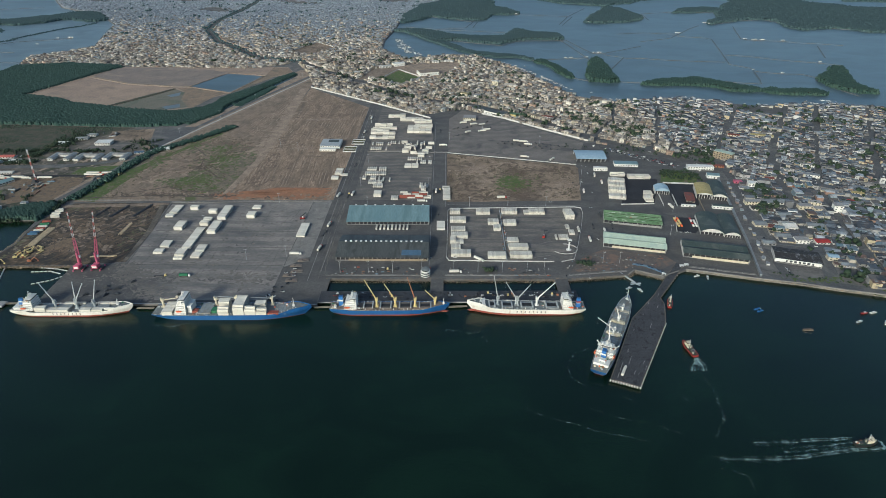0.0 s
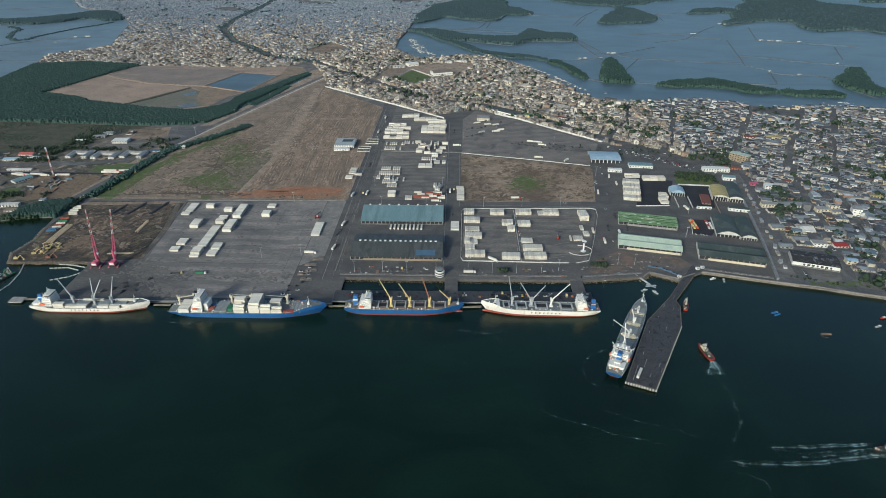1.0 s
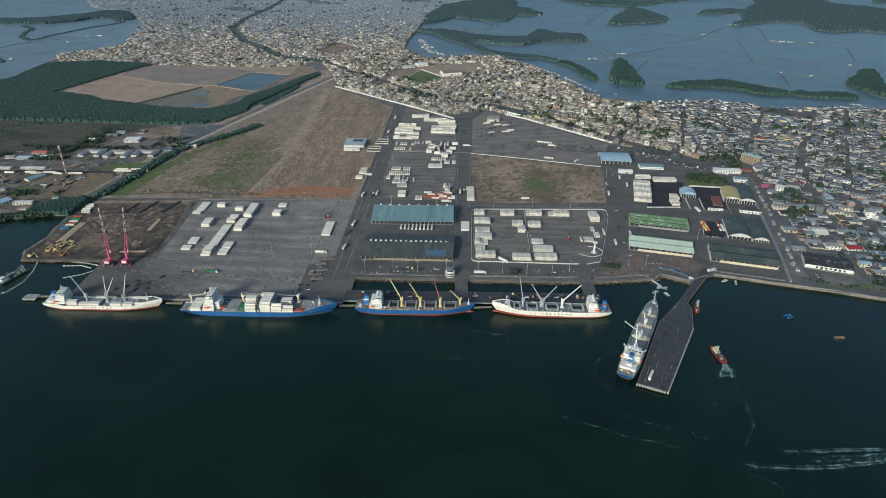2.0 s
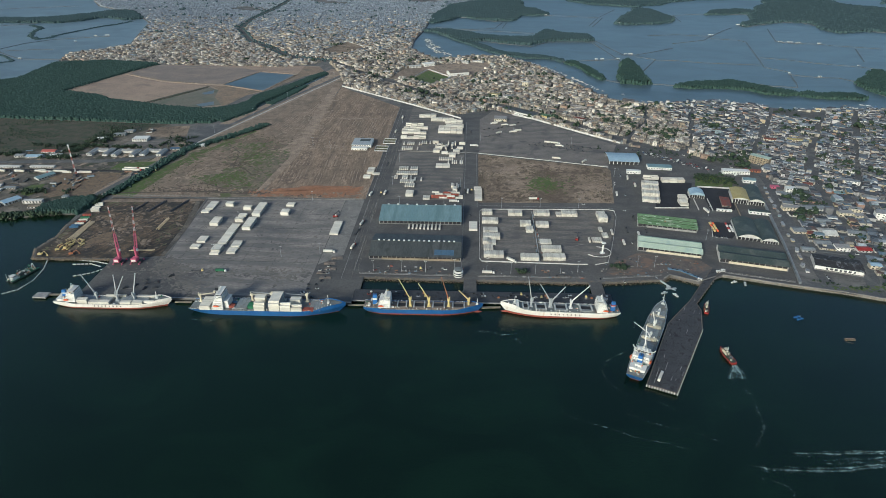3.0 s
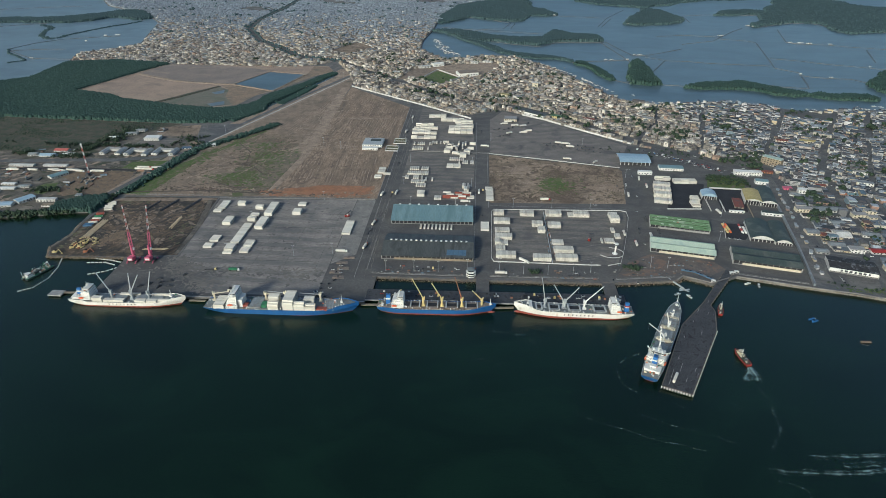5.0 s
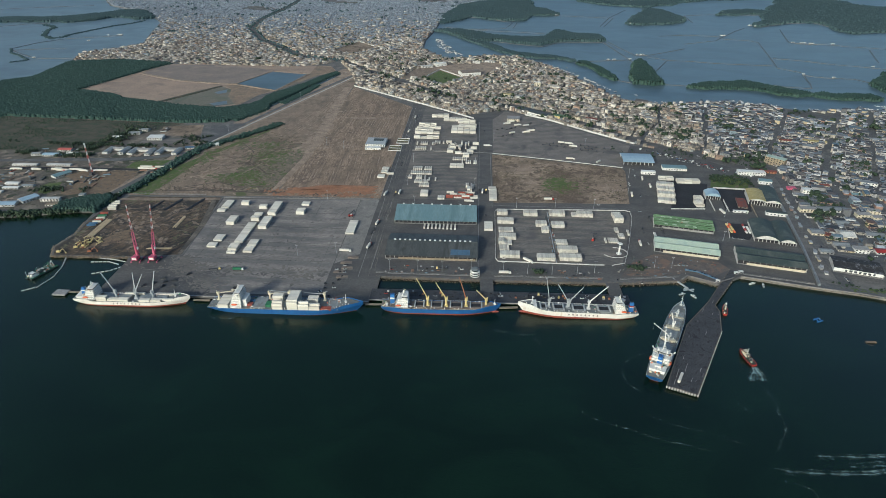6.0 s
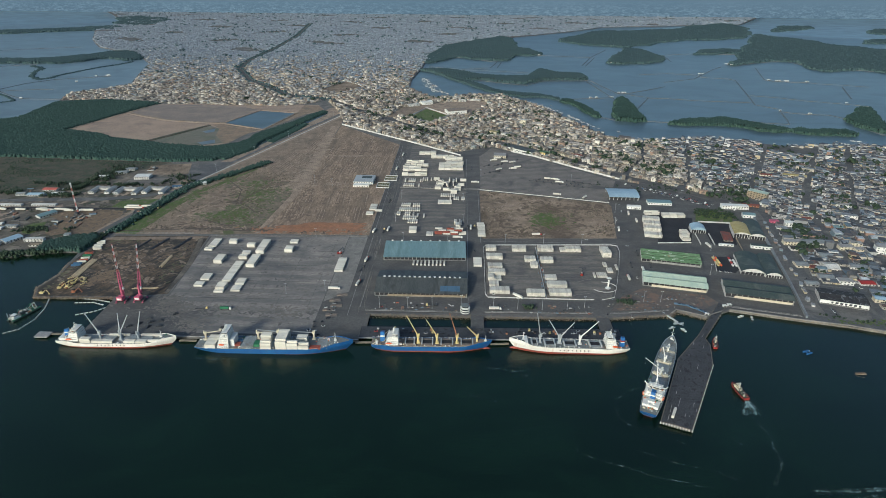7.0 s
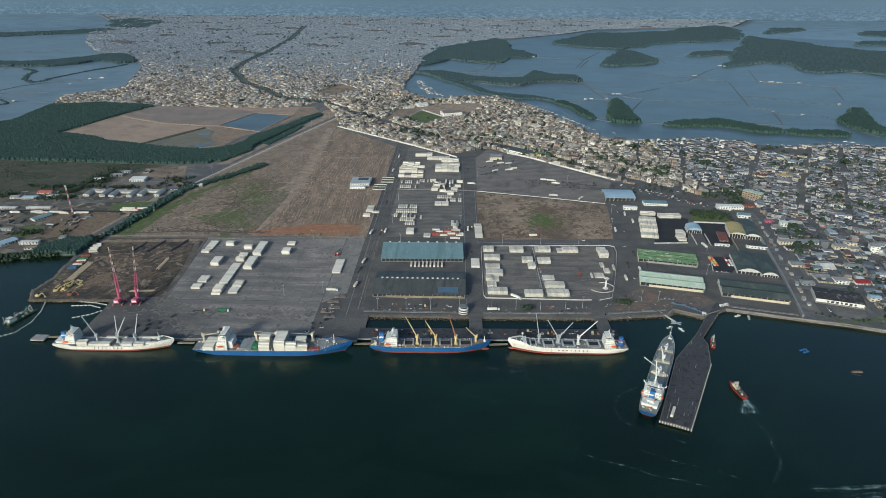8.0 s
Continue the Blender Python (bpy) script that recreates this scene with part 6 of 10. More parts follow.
def far_houses(t, label, wall, roof, low=0.8):
    """Small houses of a far quarter: walls and a flat or sloping roof in one mesh."""
    x, y, w, d, h, n = t["x"], t["y"], t["w"], t["d"], t["h"] * low, len(t["x"])
    me = hexa("houses", x, y, t["turn"], w, d, -0.3, h, h + np.where(t["kind"] == 0, 0.0, d * 0.14), 0.0, M[roof])
    me.materials.append(M[wall])
    slots = np.ones((n, 5), np.int32)
    slots[:, 0] = 0
    me.polygons.foreach_set("material_index", slots.ravel())
    tagged(new("houses", me), label, "houses", kind="stuff")


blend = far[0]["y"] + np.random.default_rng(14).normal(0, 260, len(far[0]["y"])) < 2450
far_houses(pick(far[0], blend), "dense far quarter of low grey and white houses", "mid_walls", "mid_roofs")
far_houses(pick(far[0], ~blend), "dense far quarter of haze-toned houses", "far_walls", "far_roofs")
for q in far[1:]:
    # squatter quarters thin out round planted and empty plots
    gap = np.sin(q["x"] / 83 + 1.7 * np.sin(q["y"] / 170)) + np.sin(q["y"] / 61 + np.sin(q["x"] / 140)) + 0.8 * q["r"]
    far_houses(pick(q, gap > -1.0), "outskirts of the far city in haze-toned colours", "far_walls", "far_roofs", 0.55)


rng = np.random.default_rng(33)
pts = np.array([(x + side * 11 * math.sin(radians(a)), y - side * 11 * math.cos(radians(a))) for x, y, a in along(CANAL_RD, 9) for side in (-1, 1)])
pts = pts[rng.random(len(pts)) < 0.6]
pts = np.repeat(pts, 2, 0) + rng.normal(0, 2.2, (len(pts) * 2, 2))
me = mesh_from_arrays("avenue_trees", *dome_arrays(pts[:, 0], pts[:, 1], 0.3, rng.uniform(3.5, 7.0, len(pts)), rng.uniform(2.0, 3.8, len(pts)), rng), M["leaf_hazed"])
tagged(new("avenue_trees", me), "haze-toned trees lining the far avenue", "trees", kind="stuff")


for q, text in ((pick(south, ~close), "dark windows of the houses near the shore"), (pick(east, east["y"] < 1330), "dark windows of the town houses along the avenue"), (pick(mid, mid["y"] < 1560), "dark windows of the fishing quarter houses")):
    facades(q, text)


# ---- the nearest houses, each a thing of its own ----
def make_house(seed):
    rng = random.Random(seed)
    w, d = rng.uniform(9.4, 12.4), rng.uniform(8.6, 10.8)
    storeys = rng.choice([1, 1, 1, 1, 1, 2, 2, 3])
    h = storeys * 2.7
    kind = rng.choice(["flat", "flat", "gable", "gable", "shed"])
    word = {1: "one-storey", 2: "two-storey", 3: "three-storey"}[storeys]
    roofs = {"flat": "flat concrete roof", "gable": "gabled sheet roof", "shed": "sloping sheet roof"}[kind]
    ob = thing("house", f"{word} plastered town house with a {roofs}", "house", group="houses near the shore")
    part("wall", Shape().box(0, 0, -0.3, w, d, h + 0.3), M["wall_one"], ob)
    if kind == "flat":
        part("roof", Shape().box(0, 0, h, w + 0.3, d + 0.3, 0.3), M["roof_one"], ob)
        rim = Shape()
        for sx, sy, x, y in ((w + 0.2, 0.2, 0, -d / 2), (w + 0.2, 0.2, 0, d / 2), (0.2, d - 0.2, -w / 2, 0), (0.2, d - 0.2, w / 2, 0)):
            rim.box(x, y, h + 0.3, sx, sy, 0.6)
        part("parapet", rim, M["wall_one"], ob)
        if rng.random() < 0.6:
            part("stair_room", Shape().box(w * 0.2, d * 0.2, h + 0.3, w * 0.4, d * 0.35, 2.2), M["wall_one"], ob)
        part("water_tank", Shape().tube((-w * 0.25, d * 0.2, h + 0.3), (-w * 0.25, d * 0.2, h + 1.7), 0.65, n=8), M["steel"], ob, "dark round water tank")
    elif kind == "gable":
        part("roof", Shape().gable(0, 0, h + 0.1, w + 0.9, d + 0.9, d * 0.2, 0, 0.18), M["roof_one"], ob)
    else:
        part("roof", Shape().add([(-w / 2 - .5, -d / 2 - .5, h), (w / 2 + .5, -d / 2 - .5, h), (w / 2 + .5, d / 2 + .5, h + 1.3), (-w / 2 - .5, d / 2 + .5, h + 1.3),
                                  (-w / 2 - .5, -d / 2 - .5, h + .2), (w / 2 + .5, -d / 2 - .5, h + .2), (w / 2 + .5, d / 2 + .5, h + 1.5), (-w / 2 - .5, d / 2 + .5, h + 1.5)],
                                 [(3, 2, 1, 0), (4, 5, 6, 7), (0, 1, 5, 4), (1, 2, 6, 5), (2, 3, 7, 6), (3, 0, 4, 7)]), M["roof_one"], ob)
    part("door", Shape().box(rng.uniform(-1, 1), -d / 2 - 0.03, 0, 1.1, 0.12, 2.1), M["wood"], ob)
    for s in range(storeys):
        for k in (-1, 1):
            part("window", Shape().box(k * w * 0.3, -d / 2 - 0.02, s * 2.7 + 1.0, 1.5, 0.12, 1.2), M["glass"], ob)
        if s:
            part("balcony", Shape().box(0, -d / 2 - 0.5, s * 2.7 - 0.1, w * 0.9, 1.0, 0.18).box(0, -d / 2 - 0.95, s * 2.7, w * 0.9, 0.1, 0.9), M["wall_one"], ob)
    return ob


protos = [make_house(40 + k) for k in range(16)]
order = np.argsort(np.hypot(named["x"] - 520, named["y"] - 700))[:135]
for k, i in enumerate(order):
    m = pose(float(named["x"][i]), float(named["y"][i]), 0, rz=float(named["turn"][i]))
    if k < len(protos):
        protos[k].matrix_basis = m
    else:
        copy_thing(protos[(k * 7 + k // 16) % 16], m)


def plain_house(seed):
    """A smaller house behind the first rows: walls, roof and a shopfront opening."""
    rng = random.Random(seed)
    w, d, h = rng.uniform(9.2, 12.6), rng.uniform(8.4, 10.6), rng.choice([2.8, 2.8, 3.0, 5.4])
    flat = rng.random() < 0.5
    ob = thing("house", f"{'two' if h > 4 else 'one'}-storey town house with a {'flat concrete' if flat else 'pitched sheet'} roof", "house", group="houses near the shore")
    part("wall", Shape().box(0, 0, -0.3, w, d, h + 0.3), M["wall_one"], ob)
    part("roof", Shape().box(0, 0, h, w + 0.4, d + 0.4, 0.4).box(w * 0.2, d * 0.2, h + 0.4, w * 0.3, d * 0.3, 1.6) if flat else Shape().gable(0, 0, h + 0.1, w + 0.9, d + 0.9, d * 0.16, 0, 0.18), M["roof_one"], ob)
    part("window", Shape().box(-w * 0.2, -d / 2 - 0.02, h - 1.9, w * 0.35, 0.12, 1.2), M["glass"], ob)
    return ob


plain = [plain_house(80 + k) for k in range(12)]
behind = np.argsort(np.hypot(named["x"] - 520, named["y"] - 700))[135:200]
for k, i in enumerate(behind):
    m = pose(float(named["x"][i]), float(named["y"][i]), 0, rz=float(named["turn"][i]))
    if k < len(plain):
        plain[k].matrix_basis = m
    else:
        copy_thing(plain[(k * 5 + k // 12) % 12], m)
order = np.concatenate([order, behind])
rest = np.setdiff1d(np.arange(len(named["x"])), order)
if len(rest):
    houses(pick(named, rest), "low town houses behind the shore road")

# town trees between the houses
rng = np.random.default_rng(21)
tx, ty = [], []
for poly, n in (([(475, 660), (760, 590), (1450, 410), (1490, 1310), (974, 1450), (756, 1434), (606, 1496), (445, 1460), (367, 1480), (160, 1500), (160, 1345), (530, 1010)], 1900),
                ([(270, 1715), (110, 1990), (-100, 1950), (-300, 2040), (-360, 1750), (-120, 1440), (150, 1345)], 420), (far_poly, 1100)):
    xs, ys = [p[0] for p in poly], [p[1] for p in poly]
    px, py = rng.uniform(min(xs), max(xs), n * 3), rng.uniform(min(ys), max(ys), n * 3)
    shady = np.sin(px / 27 + 1.4 * np.sin(py / 41)) + np.sin(py / 33 + 1.2 * np.sin(px / 52))
    ok = inside(px, py, poly) & ~inside(px, py, OPEN[0]) & ((shady > 0.55) | (rng.random(len(px)) < 0.12))
    for line, wide in zip(STREETS, STREET_W):
        ok &= ~near_line(px, py, line, wide / 2 + 4)
    tx.append(px[ok][:n]), ty.append(py[ok][:n])
tx, ty = np.concatenate(tx), np.concatenate(ty)
grow = np.where(ty > 2200, 1.9, rng.choice([0.9, 1.2, 1.9], len(tx)))
k = 4
cx = np.repeat(tx, k) + rng.normal(0, 2.1, len(tx) * k) * np.repeat(grow, k)
cy = np.repeat(ty, k) + rng.normal(0, 2.1, len(tx) * k) * np.repeat(grow, k)
cz, cr, away = rng.uniform(3.2, 7.5, len(cx)), rng.uniform(1.0, 2.6, len(cx)) * np.repeat(grow, k), cy > 2300
for far_off, leaf, text in ((False, "leaf_town", "dark green trees among the town houses"), (True, "leaf_hazed", "haze-toned trees of the far city")):
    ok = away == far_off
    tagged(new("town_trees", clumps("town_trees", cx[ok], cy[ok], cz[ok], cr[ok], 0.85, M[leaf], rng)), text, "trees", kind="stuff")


# ---- containers ----
def container_mesh(length, material, name):
    s = Shape().box(0, 0, 0.08, length - 0.12, 2.32, 2.45)
    for a in (-1, 1):
        for b in (-1, 1):
            s.box(a * (length / 2 - 0.08), b * 1.14, 0, 0.16, 0.16, 2.6)
    for z in (0.0, 2.44):
        for b in (-1, 1):
            s.box(0, b * 1.15, z, length - 0.3, 0.14, 0.16)
        for a in (-1, 1):
            s.box(a * (length / 2 - 0.07), 0, z, 0.14, 2.2, 0.16)
    n = int(length / 1.2)
    for i in range(n):
        for b in (-1, 1):
            s.box(-length / 2 + (i + 0.5) * length / n, b * 1.17, 0.2, 0.18, 0.06, 2.2)
    return tidy(s.mesh(name, material))


def door_mesh(length, material):
    s = Shape()
    for b in (-1, 1):
        s.box(length / 2 + 0.0, b * 0.55, 0.2, 0.08, 1.02, 2.2)
        s.tube((length / 2 + 0.07, b * 0.3, 0.2), (length / 2 + 0.07, b * 0.3, 2.4), 0.03, n=5)
    return tidy(s.mesh("door", material))


BOX40 = {k: container_mesh(12.19, M[m], "shipping_container") for k, m in (("white", "box_white"), ("red", "box_red"), ("blue", "box_blue"), ("green", "dgreen"))}
BOX20 = {k: container_mesh(6.06, M[m], "shipping_container") for k, m in (("white", "box_white"), ("red", "box_red"), ("blue", "box_blue"), ("green", "dgreen"))}
DOOR40, DOOR20 = door_mesh(12.19, M["grey"]), door_mesh(6.06, M["grey"])
COUNT = {"box": 0}


def container(x, y, z, rz=0.0, long=True, colour="white", group="containers in the yards", where="standing in the port yard"):
    size = "forty-foot" if long else "twenty-foot"
    word = "white refrigerated" if colour == "white" else f"{colour} painted"
    ob = new("shipping_container", (BOX40 if long else BOX20)[colour])
    ob.matrix_basis = pose(x, y, z, rz=rz)
    tagged(ob, f"{word} {size} steel container {where}", "container", group)
    d = new("door", DOOR40 if long else DOOR20)
    d.parent = ob
    COUNT["box"] += 1
    return ob


# ---- ships ----
def smooth(a, b, x):
    t = min(max((x - a) / (b - a), 0.0), 1.0)
    return t * t * (3 - 2 * t)


def make_ship(m, L, B, D, label, hull="hull_white", deck="deck", forecastle=3.0, poop=0.0, bulb=False, crest=0.0, rim=None, belt=1.7):
    """A ship with its stern at local x = 0, bow at L and waterline at z = 0. Returns the thing and its deck height."""
    ship = thing("cargo_ship", label, "ship", m, group="ships in the port")

    def top(u):
        return D + forecastle * smooth(0.80, 0.90, u) + crest * smooth(0.72, 0.95, u) + poop * (1 - smooth(0.12, 0.17, u)) + 0.8 * u ** 4

    def at(u, z):
        f = min(max(z / D, 0.0), 1.3)
        x0, x1 = L * 0.035 * (1 - min(f, 1)), L * (0.945 + 0.042 * f)
        t, s = max(0.0, (u - 0.64) / 0.36), max(0.0, (0.20 - u) / 0.20)
        hb = B / 2 * (1 - t ** (1.7 + 0.9 * f)) * (1 - s * s * (0.62 - 0.42 * min(f, 1)))
        return x0 + u * (x1 - x0), max(hb, 0.08)

    us = [0, .02, .05, .09, .13, .17, .22, .30, .40, .50, .60, .68, .73, .78, .81, .84, .87, .90, .93, .955, .975, .99, 1.0]

    def skin(levels):
        rings = []
        for u in us:
            zs = levels(u)
            port = [(at(u, z)[0], at(u, z)[1], z) for z in zs]
            rings.append(port + [(x, -y, z) for x, y, z in port[::-1]])
        return Shape().loft(rings)

    part("hull", skin(lambda u: [top(u), top(u) * 0.72 + belt * 0.28, top(u) * 0.4 + belt * 0.6, belt]), M[hull], ship)
    part("boot_topping", skin(lambda u: [belt - 0.01, belt * 0.5, 0.0, -2.0]), M["boot"], ship, "red antifouling belt")
    if bulb:
        r = [[(L * 0.93 + k * 2.2, 1.7 * w * math.cos(a), 0.5 + 1.5 * w * math.sin(a)) for a in [i * math.pi / 4 for i in range(8)]] for k, w in ((0, 1), (1.5, 0.95), (3, 0.7), (3.8, 0.2))]
        part("bulb", Shape().loft(r), M["boot"], ship, "red bulbous bow")
    rows = []
    for u in us[:-2]:
        x, hb = at(u, top(u))
        hb = max(hb - 0.45, 0.05)
        rows.append([(x, hb, top(u) + 0.12), (x, -hb, top(u) + 0.12)])
    part("deck", Shape().loft(rows, close=False, caps=False), M[deck], ship)
    for side in (-1, 1):
        rings = []
        for u in us:
            x, hb = at(u, top(u))
            hgt = 0.5 + 0.7 * smooth(0.75, 0.85, u)
            rings.append([(x, side * hb, top(u) - 0.02), (x, side * max(hb - 0.22, 0.03), top(u) - 0.02), (x, side * max(hb - 0.22, 0.03), top(u) + hgt), (x, side * hb, top(u) + hgt)])
        part("bulwark", Shape().loft(rings), M[rim or hull], ship)
    return ship, top, at


def deckhouse(ship, x0, x1, B, z, tiers, front=1, wing=True):
    """Stacked accommodation with a bridge; front = 1 looks to the bow."""
    h = 2.7
    for k in range(tiers):
        w = B * (0.92 - 0.05 * k)
        a = x0 + (0.9 * k if front > 0 else 0)
        b = x1 - (0 if front > 0 else 0.9 * k)
        part("deckhouse_tier", Shape().box((a + b) / 2, 0, z, b - a, w, h).box((a + b) / 2, 0, z + h - 0.12, b - a + 0.9, w + 1.0, 0.16), M["white"], ship)
        n = int(w / 2.2)
        ports = Shape()
        for i in range(n):
            ports.box(b + 0.03, -w / 2 + (i + 0.5) * w / n, z + 1.2, 0.1, 0.6, 0.6)
            ports.box(a - 0.03, -w / 2 + (i + 0.5) * w / n, z + 1.2, 0.1, 0.5, 0.5)
        for i in range(int((b - a) / 2.4)):
            for sd in (-1, 1):
                ports.box(a + 1.3 + i * 2.4, sd * (w / 2 + 0.03), z + 1.2, 0.45, 0.1, 0.45)
        part("porthole_row", ports, M["glass"], ship)["kind"] = "stuff"
        z += h
    c = x1 - 3.4 if front > 0 else x0 + 3.4
    part("bridge", Shape().box(c, 0, z, 6.0, B * 0.68, 2.8).box(c, 0, z - 0.1, 3.0, B * (1.0 if wing else 0.7), 0.3).box(c, 0, z + 2.8, 6.8, B * 0.72, 0.2), M["white"], ship)
    part("window_band", Shape().box(c, 0, z + 1.3, 6.16, B * 0.68 + 0.16, 0.95), M["glass"], ship)
    for sd in (-1, 1):
        part("bridge_wing", Shape().box(c, sd * B * 0.46, z + 0.2, 2.6, 0.2, 1.1).box(c + 1.2, sd * B * 0.42, z + 0.2, 0.2, 2.0, 1.1), M["white"], ship)
    part("mast", Shape().tube((c - 1, 0, z + 2.9), (c - 1, 0, z + 10), 0.35, 0.15, 8).beam((c - 1, -2.4, z + 6.5), (c - 1, 2.4, z + 6.5), 0.2)
         .beam((c - 1, -1.6, z + 8.3), (c - 1, 1.6, z + 8.3), 0.18).box(c - 0.4, 0, z + 5, 1.6, 1.2, 0.25), M["white"], ship)
    part("mast_leg", Shape().beam((c - 2.6, -1.4, z + 2.9), (c - 1, 0, z + 8), 0.28).beam((c - 2.6, 1.4, z + 2.9), (c - 1, 0, z + 8), 0.28), M["white"], ship)
    for sd in (-1, 1):
        part("satellite_dome", Shape().loft([[(c - 2 + 0.9 * w * math.cos(a), sd * B * 0.22 + 0.9 * w * math.sin(a), z + 3 + h) for a in [i * math.pi / 4 for i in range(8)]] for h, w in ((0, 0.5), (0.8, 0.9), (1.5, 1.0), (2.2, 0.7), (2.5, 0.2))]), M["white"], ship)
        part("bridge_ladder", Shape().beam((x0 + 0.5 if front > 0 else x1 - 0.5, sd * B * 0.44, z - 2.7), (x0 - 2.0 if front > 0 else x1 + 2.0, sd * B * 0.44, z - 5.4), 0.5), M["cream"], ship)
    part("radar", Shape().box(c - 0.4, 0, z + 5.5, 0.3, 3.2, 0.35), M["grey"], ship)


def funnel(ship, x, y, z, colour="funnel", l=5.0, w=4.0, h=8.0):
    f = part("funnel", Shape().box(x, y, z, l, w, h, taper=0.82), M[colour], ship)
    part("funnel_band", Shape().box(x, y, z + h * 0.5, l * 0.97, w * 0.97, h * 0.16), M["white"], f)
    part("exhaust", Shape().tube((x - 0.8, y, z + h), (x - 0.8, y, z + h + 1.3), 0.4).tube((x + 0.7, y, z + h), (x + 0.7, y, z + h + 1.0), 0.35), M["steel"], f)


def lifeboat(ship, x, y, z, l=7.0):
    rings = []
    for k in range(7):
        t = -1 + k / 3
        w = 1.3 * math.sqrt(max(1 - t * t * 0.97, 0.02))
        rings.append([(x + t * l / 2, y + w * math.cos(a), z + 1.2 + 1.1 * (w / 1.3) * math.sin(a)) for a in [i * math.pi / 4 for i in range(8)]])
    b = part("lifeboat", Shape().loft(rings), M["orange"], ship, "orange enclosed lifeboat")
    part("davit", Shape().beam((x - 2, y * 0.8, z - 1), (x - 2, y, z + 3.2), 0.3).beam((x + 2, y * 0.8, z - 1), (x + 2, y, z + 3.2), 0.3), M["white"], b)


def hatch(ship, x0, x1, w, z, opened=False, colour="hatch"):
    part("hatch_coaming", Shape().box((x0 + x1) / 2, 0, z - 0.2, x1 - x0, w, 1.7), M[colour], ship)
    if opened:
        # coaming is solid: a thin dark sheet paints the depth of the hold
        part("hold_shade_sheet", Shape().box((x0 + x1) / 2, 0, z + 1.45, (x1 - x0) * 0.72, w * 0.5, 0.1), M["hold"], ship, "dark sheet for the shade of an open hold")
        for e in (x0 + 0.9, x1 - 0.9):
            part("hatch_cover", Shape().box(e, 0, z + 1.5, 1.3, w * 0.95, 1.5), M["grey"], ship)
    else:
        n = max(2, round((x1 - x0) / 4.5))
        for i in range(n):
            a = x0 + (i + 0.5) * (x1 - x0) / n
            part("hatch_cover", Shape().box(a, 0, z + 1.5, (x1 - x0) / n - 0.25, w + 0.5, 0.55), M[colour], ship)


def deck_crane(ship, x, y, z, boom, rise, way, colour="white", tall=7.0, boom_colour=None):
    """A pedestal crane with a boom of that length, raised by `rise` degrees and pointing `way` degrees."""
    c = part("deck_crane", Shape().tube((x, y, z - 0.5), (x, y, z + tall), 1.35, 1.15, 10).box(x, y, z - 0.3, 4.2, 4.2, 1.6), M[colour], ship)
    part("crane_cab", Shape().box(x, y, z + tall, 3.2, 2.8, 2.6, way).box(x - 1.2 * math.cos(radians(way)), y - 1.2 * math.sin(radians(way)), z + tall + 2.4, 1.2, 1.6, 1.8, way), M[colour], c)
    d = Vector((math.cos(radians(way)) * math.cos(radians(rise)), math.sin(radians(way)) * math.cos(radians(rise)), math.sin(radians(rise))))
    s = Vector((-math.sin(radians(way)), math.cos(radians(way)), 0))
    o = Vector((x, y, z + tall + 1)) + d * 1.2
    e = o + d * boom
    b = Shape().beam(o, e, 1.15, 0.6)
    for k in (-1, 1):
        b.beam(o + s * 0.95 * k, o.lerp(e, 0.35), 0.45, 0.4)
    for i in range(1, 6):
        q = o.lerp(e, i / 6)
        b.beam(q - s * 0.8, q + s * 0.8, 0.2)
    b.box(e.x, e.y, e.z - 0.5, 1.0, 1.0, 1.0)
    part("boom", b, M[boom_colour or colour], c)
    hook = e - Vector((0, 0, min(6.0, boom * 0.3)))
    part("hook_wire", Shape().tube(e, hook, 0.09, n=4).box(hook.x, hook.y, hook.z - 1, 0.7, 0.7, 1.0), M["steel"], c)


def deck_gear(ship, top, at, seed, count=26, u0=0.05, u1=0.95):
    """Winches, ventilators, bollards and pipes on a deck."""
    rng = random.Random(seed)
    for i in range(count):
        u = rng.uniform(u0, u1)
        x, hb = at(u, top(u))
        y = rng.choice([-1, 1]) * max(hb - rng.uniform(1.0, 2.2), 0.3)
        z = top(u)
        k = rng.random()
        if k < 0.4:
            part("ventilator", Shape().tube((x, y, z), (x, y, z + 1.6), 0.35).tube((x, y, z + 1.6), (x, y, z + 2.1), 0.6, 0.45), M["white"], ship)
        elif k < 0.7:
            part("winch", Shape().box(x, y, z, 2.0, 1.4, 0.5).tube((x, y - 0.8, z + 1.0), (x, y + 0.8, z + 1.0), 0.55), M[rng.choice(["dgreen", "grey", "steel"])], ship)
        else:
            part("bollard", Shape().box(x, y, z, 1.4, 0.6, 0.2).tube((x - 0.4, y, z), (x - 0.4, y, z + 0.9), 0.22).tube((x + 0.4, y, z), (x + 0.4, y, z + 0.9), 0.22), M["steel"], ship)


def fore_mast(ship, x, z, h, colour="white"):
    part("foremast", Shape().tube((x, 0, z), (x, 0, z + h), 0.5, 0.22, 8).beam((x, -1.8, z + h * 0.62), (x, 1.8, z + h * 0.62), 0.25)
         .beam((x - 2.0, 0, z), (x, 0, z + h * 0.55), 0.25).box(x, 0, z, 2.4, 3.0, 1.6), M[colour], ship)


def hull_marks(ship, x0, n, step, y, z, size=1.9):
    """Plain dark bars where the hull carries a row of large marks."""
    rng = random.Random(3)
    for i in range(n):
        part("hull_mark", Shape().box(x0 + i * step, y, z, size * rng.uniform(0.55, 0.9), 0.16, size * rng.uniform(0.9, 1.25)), M["steel"], ship)


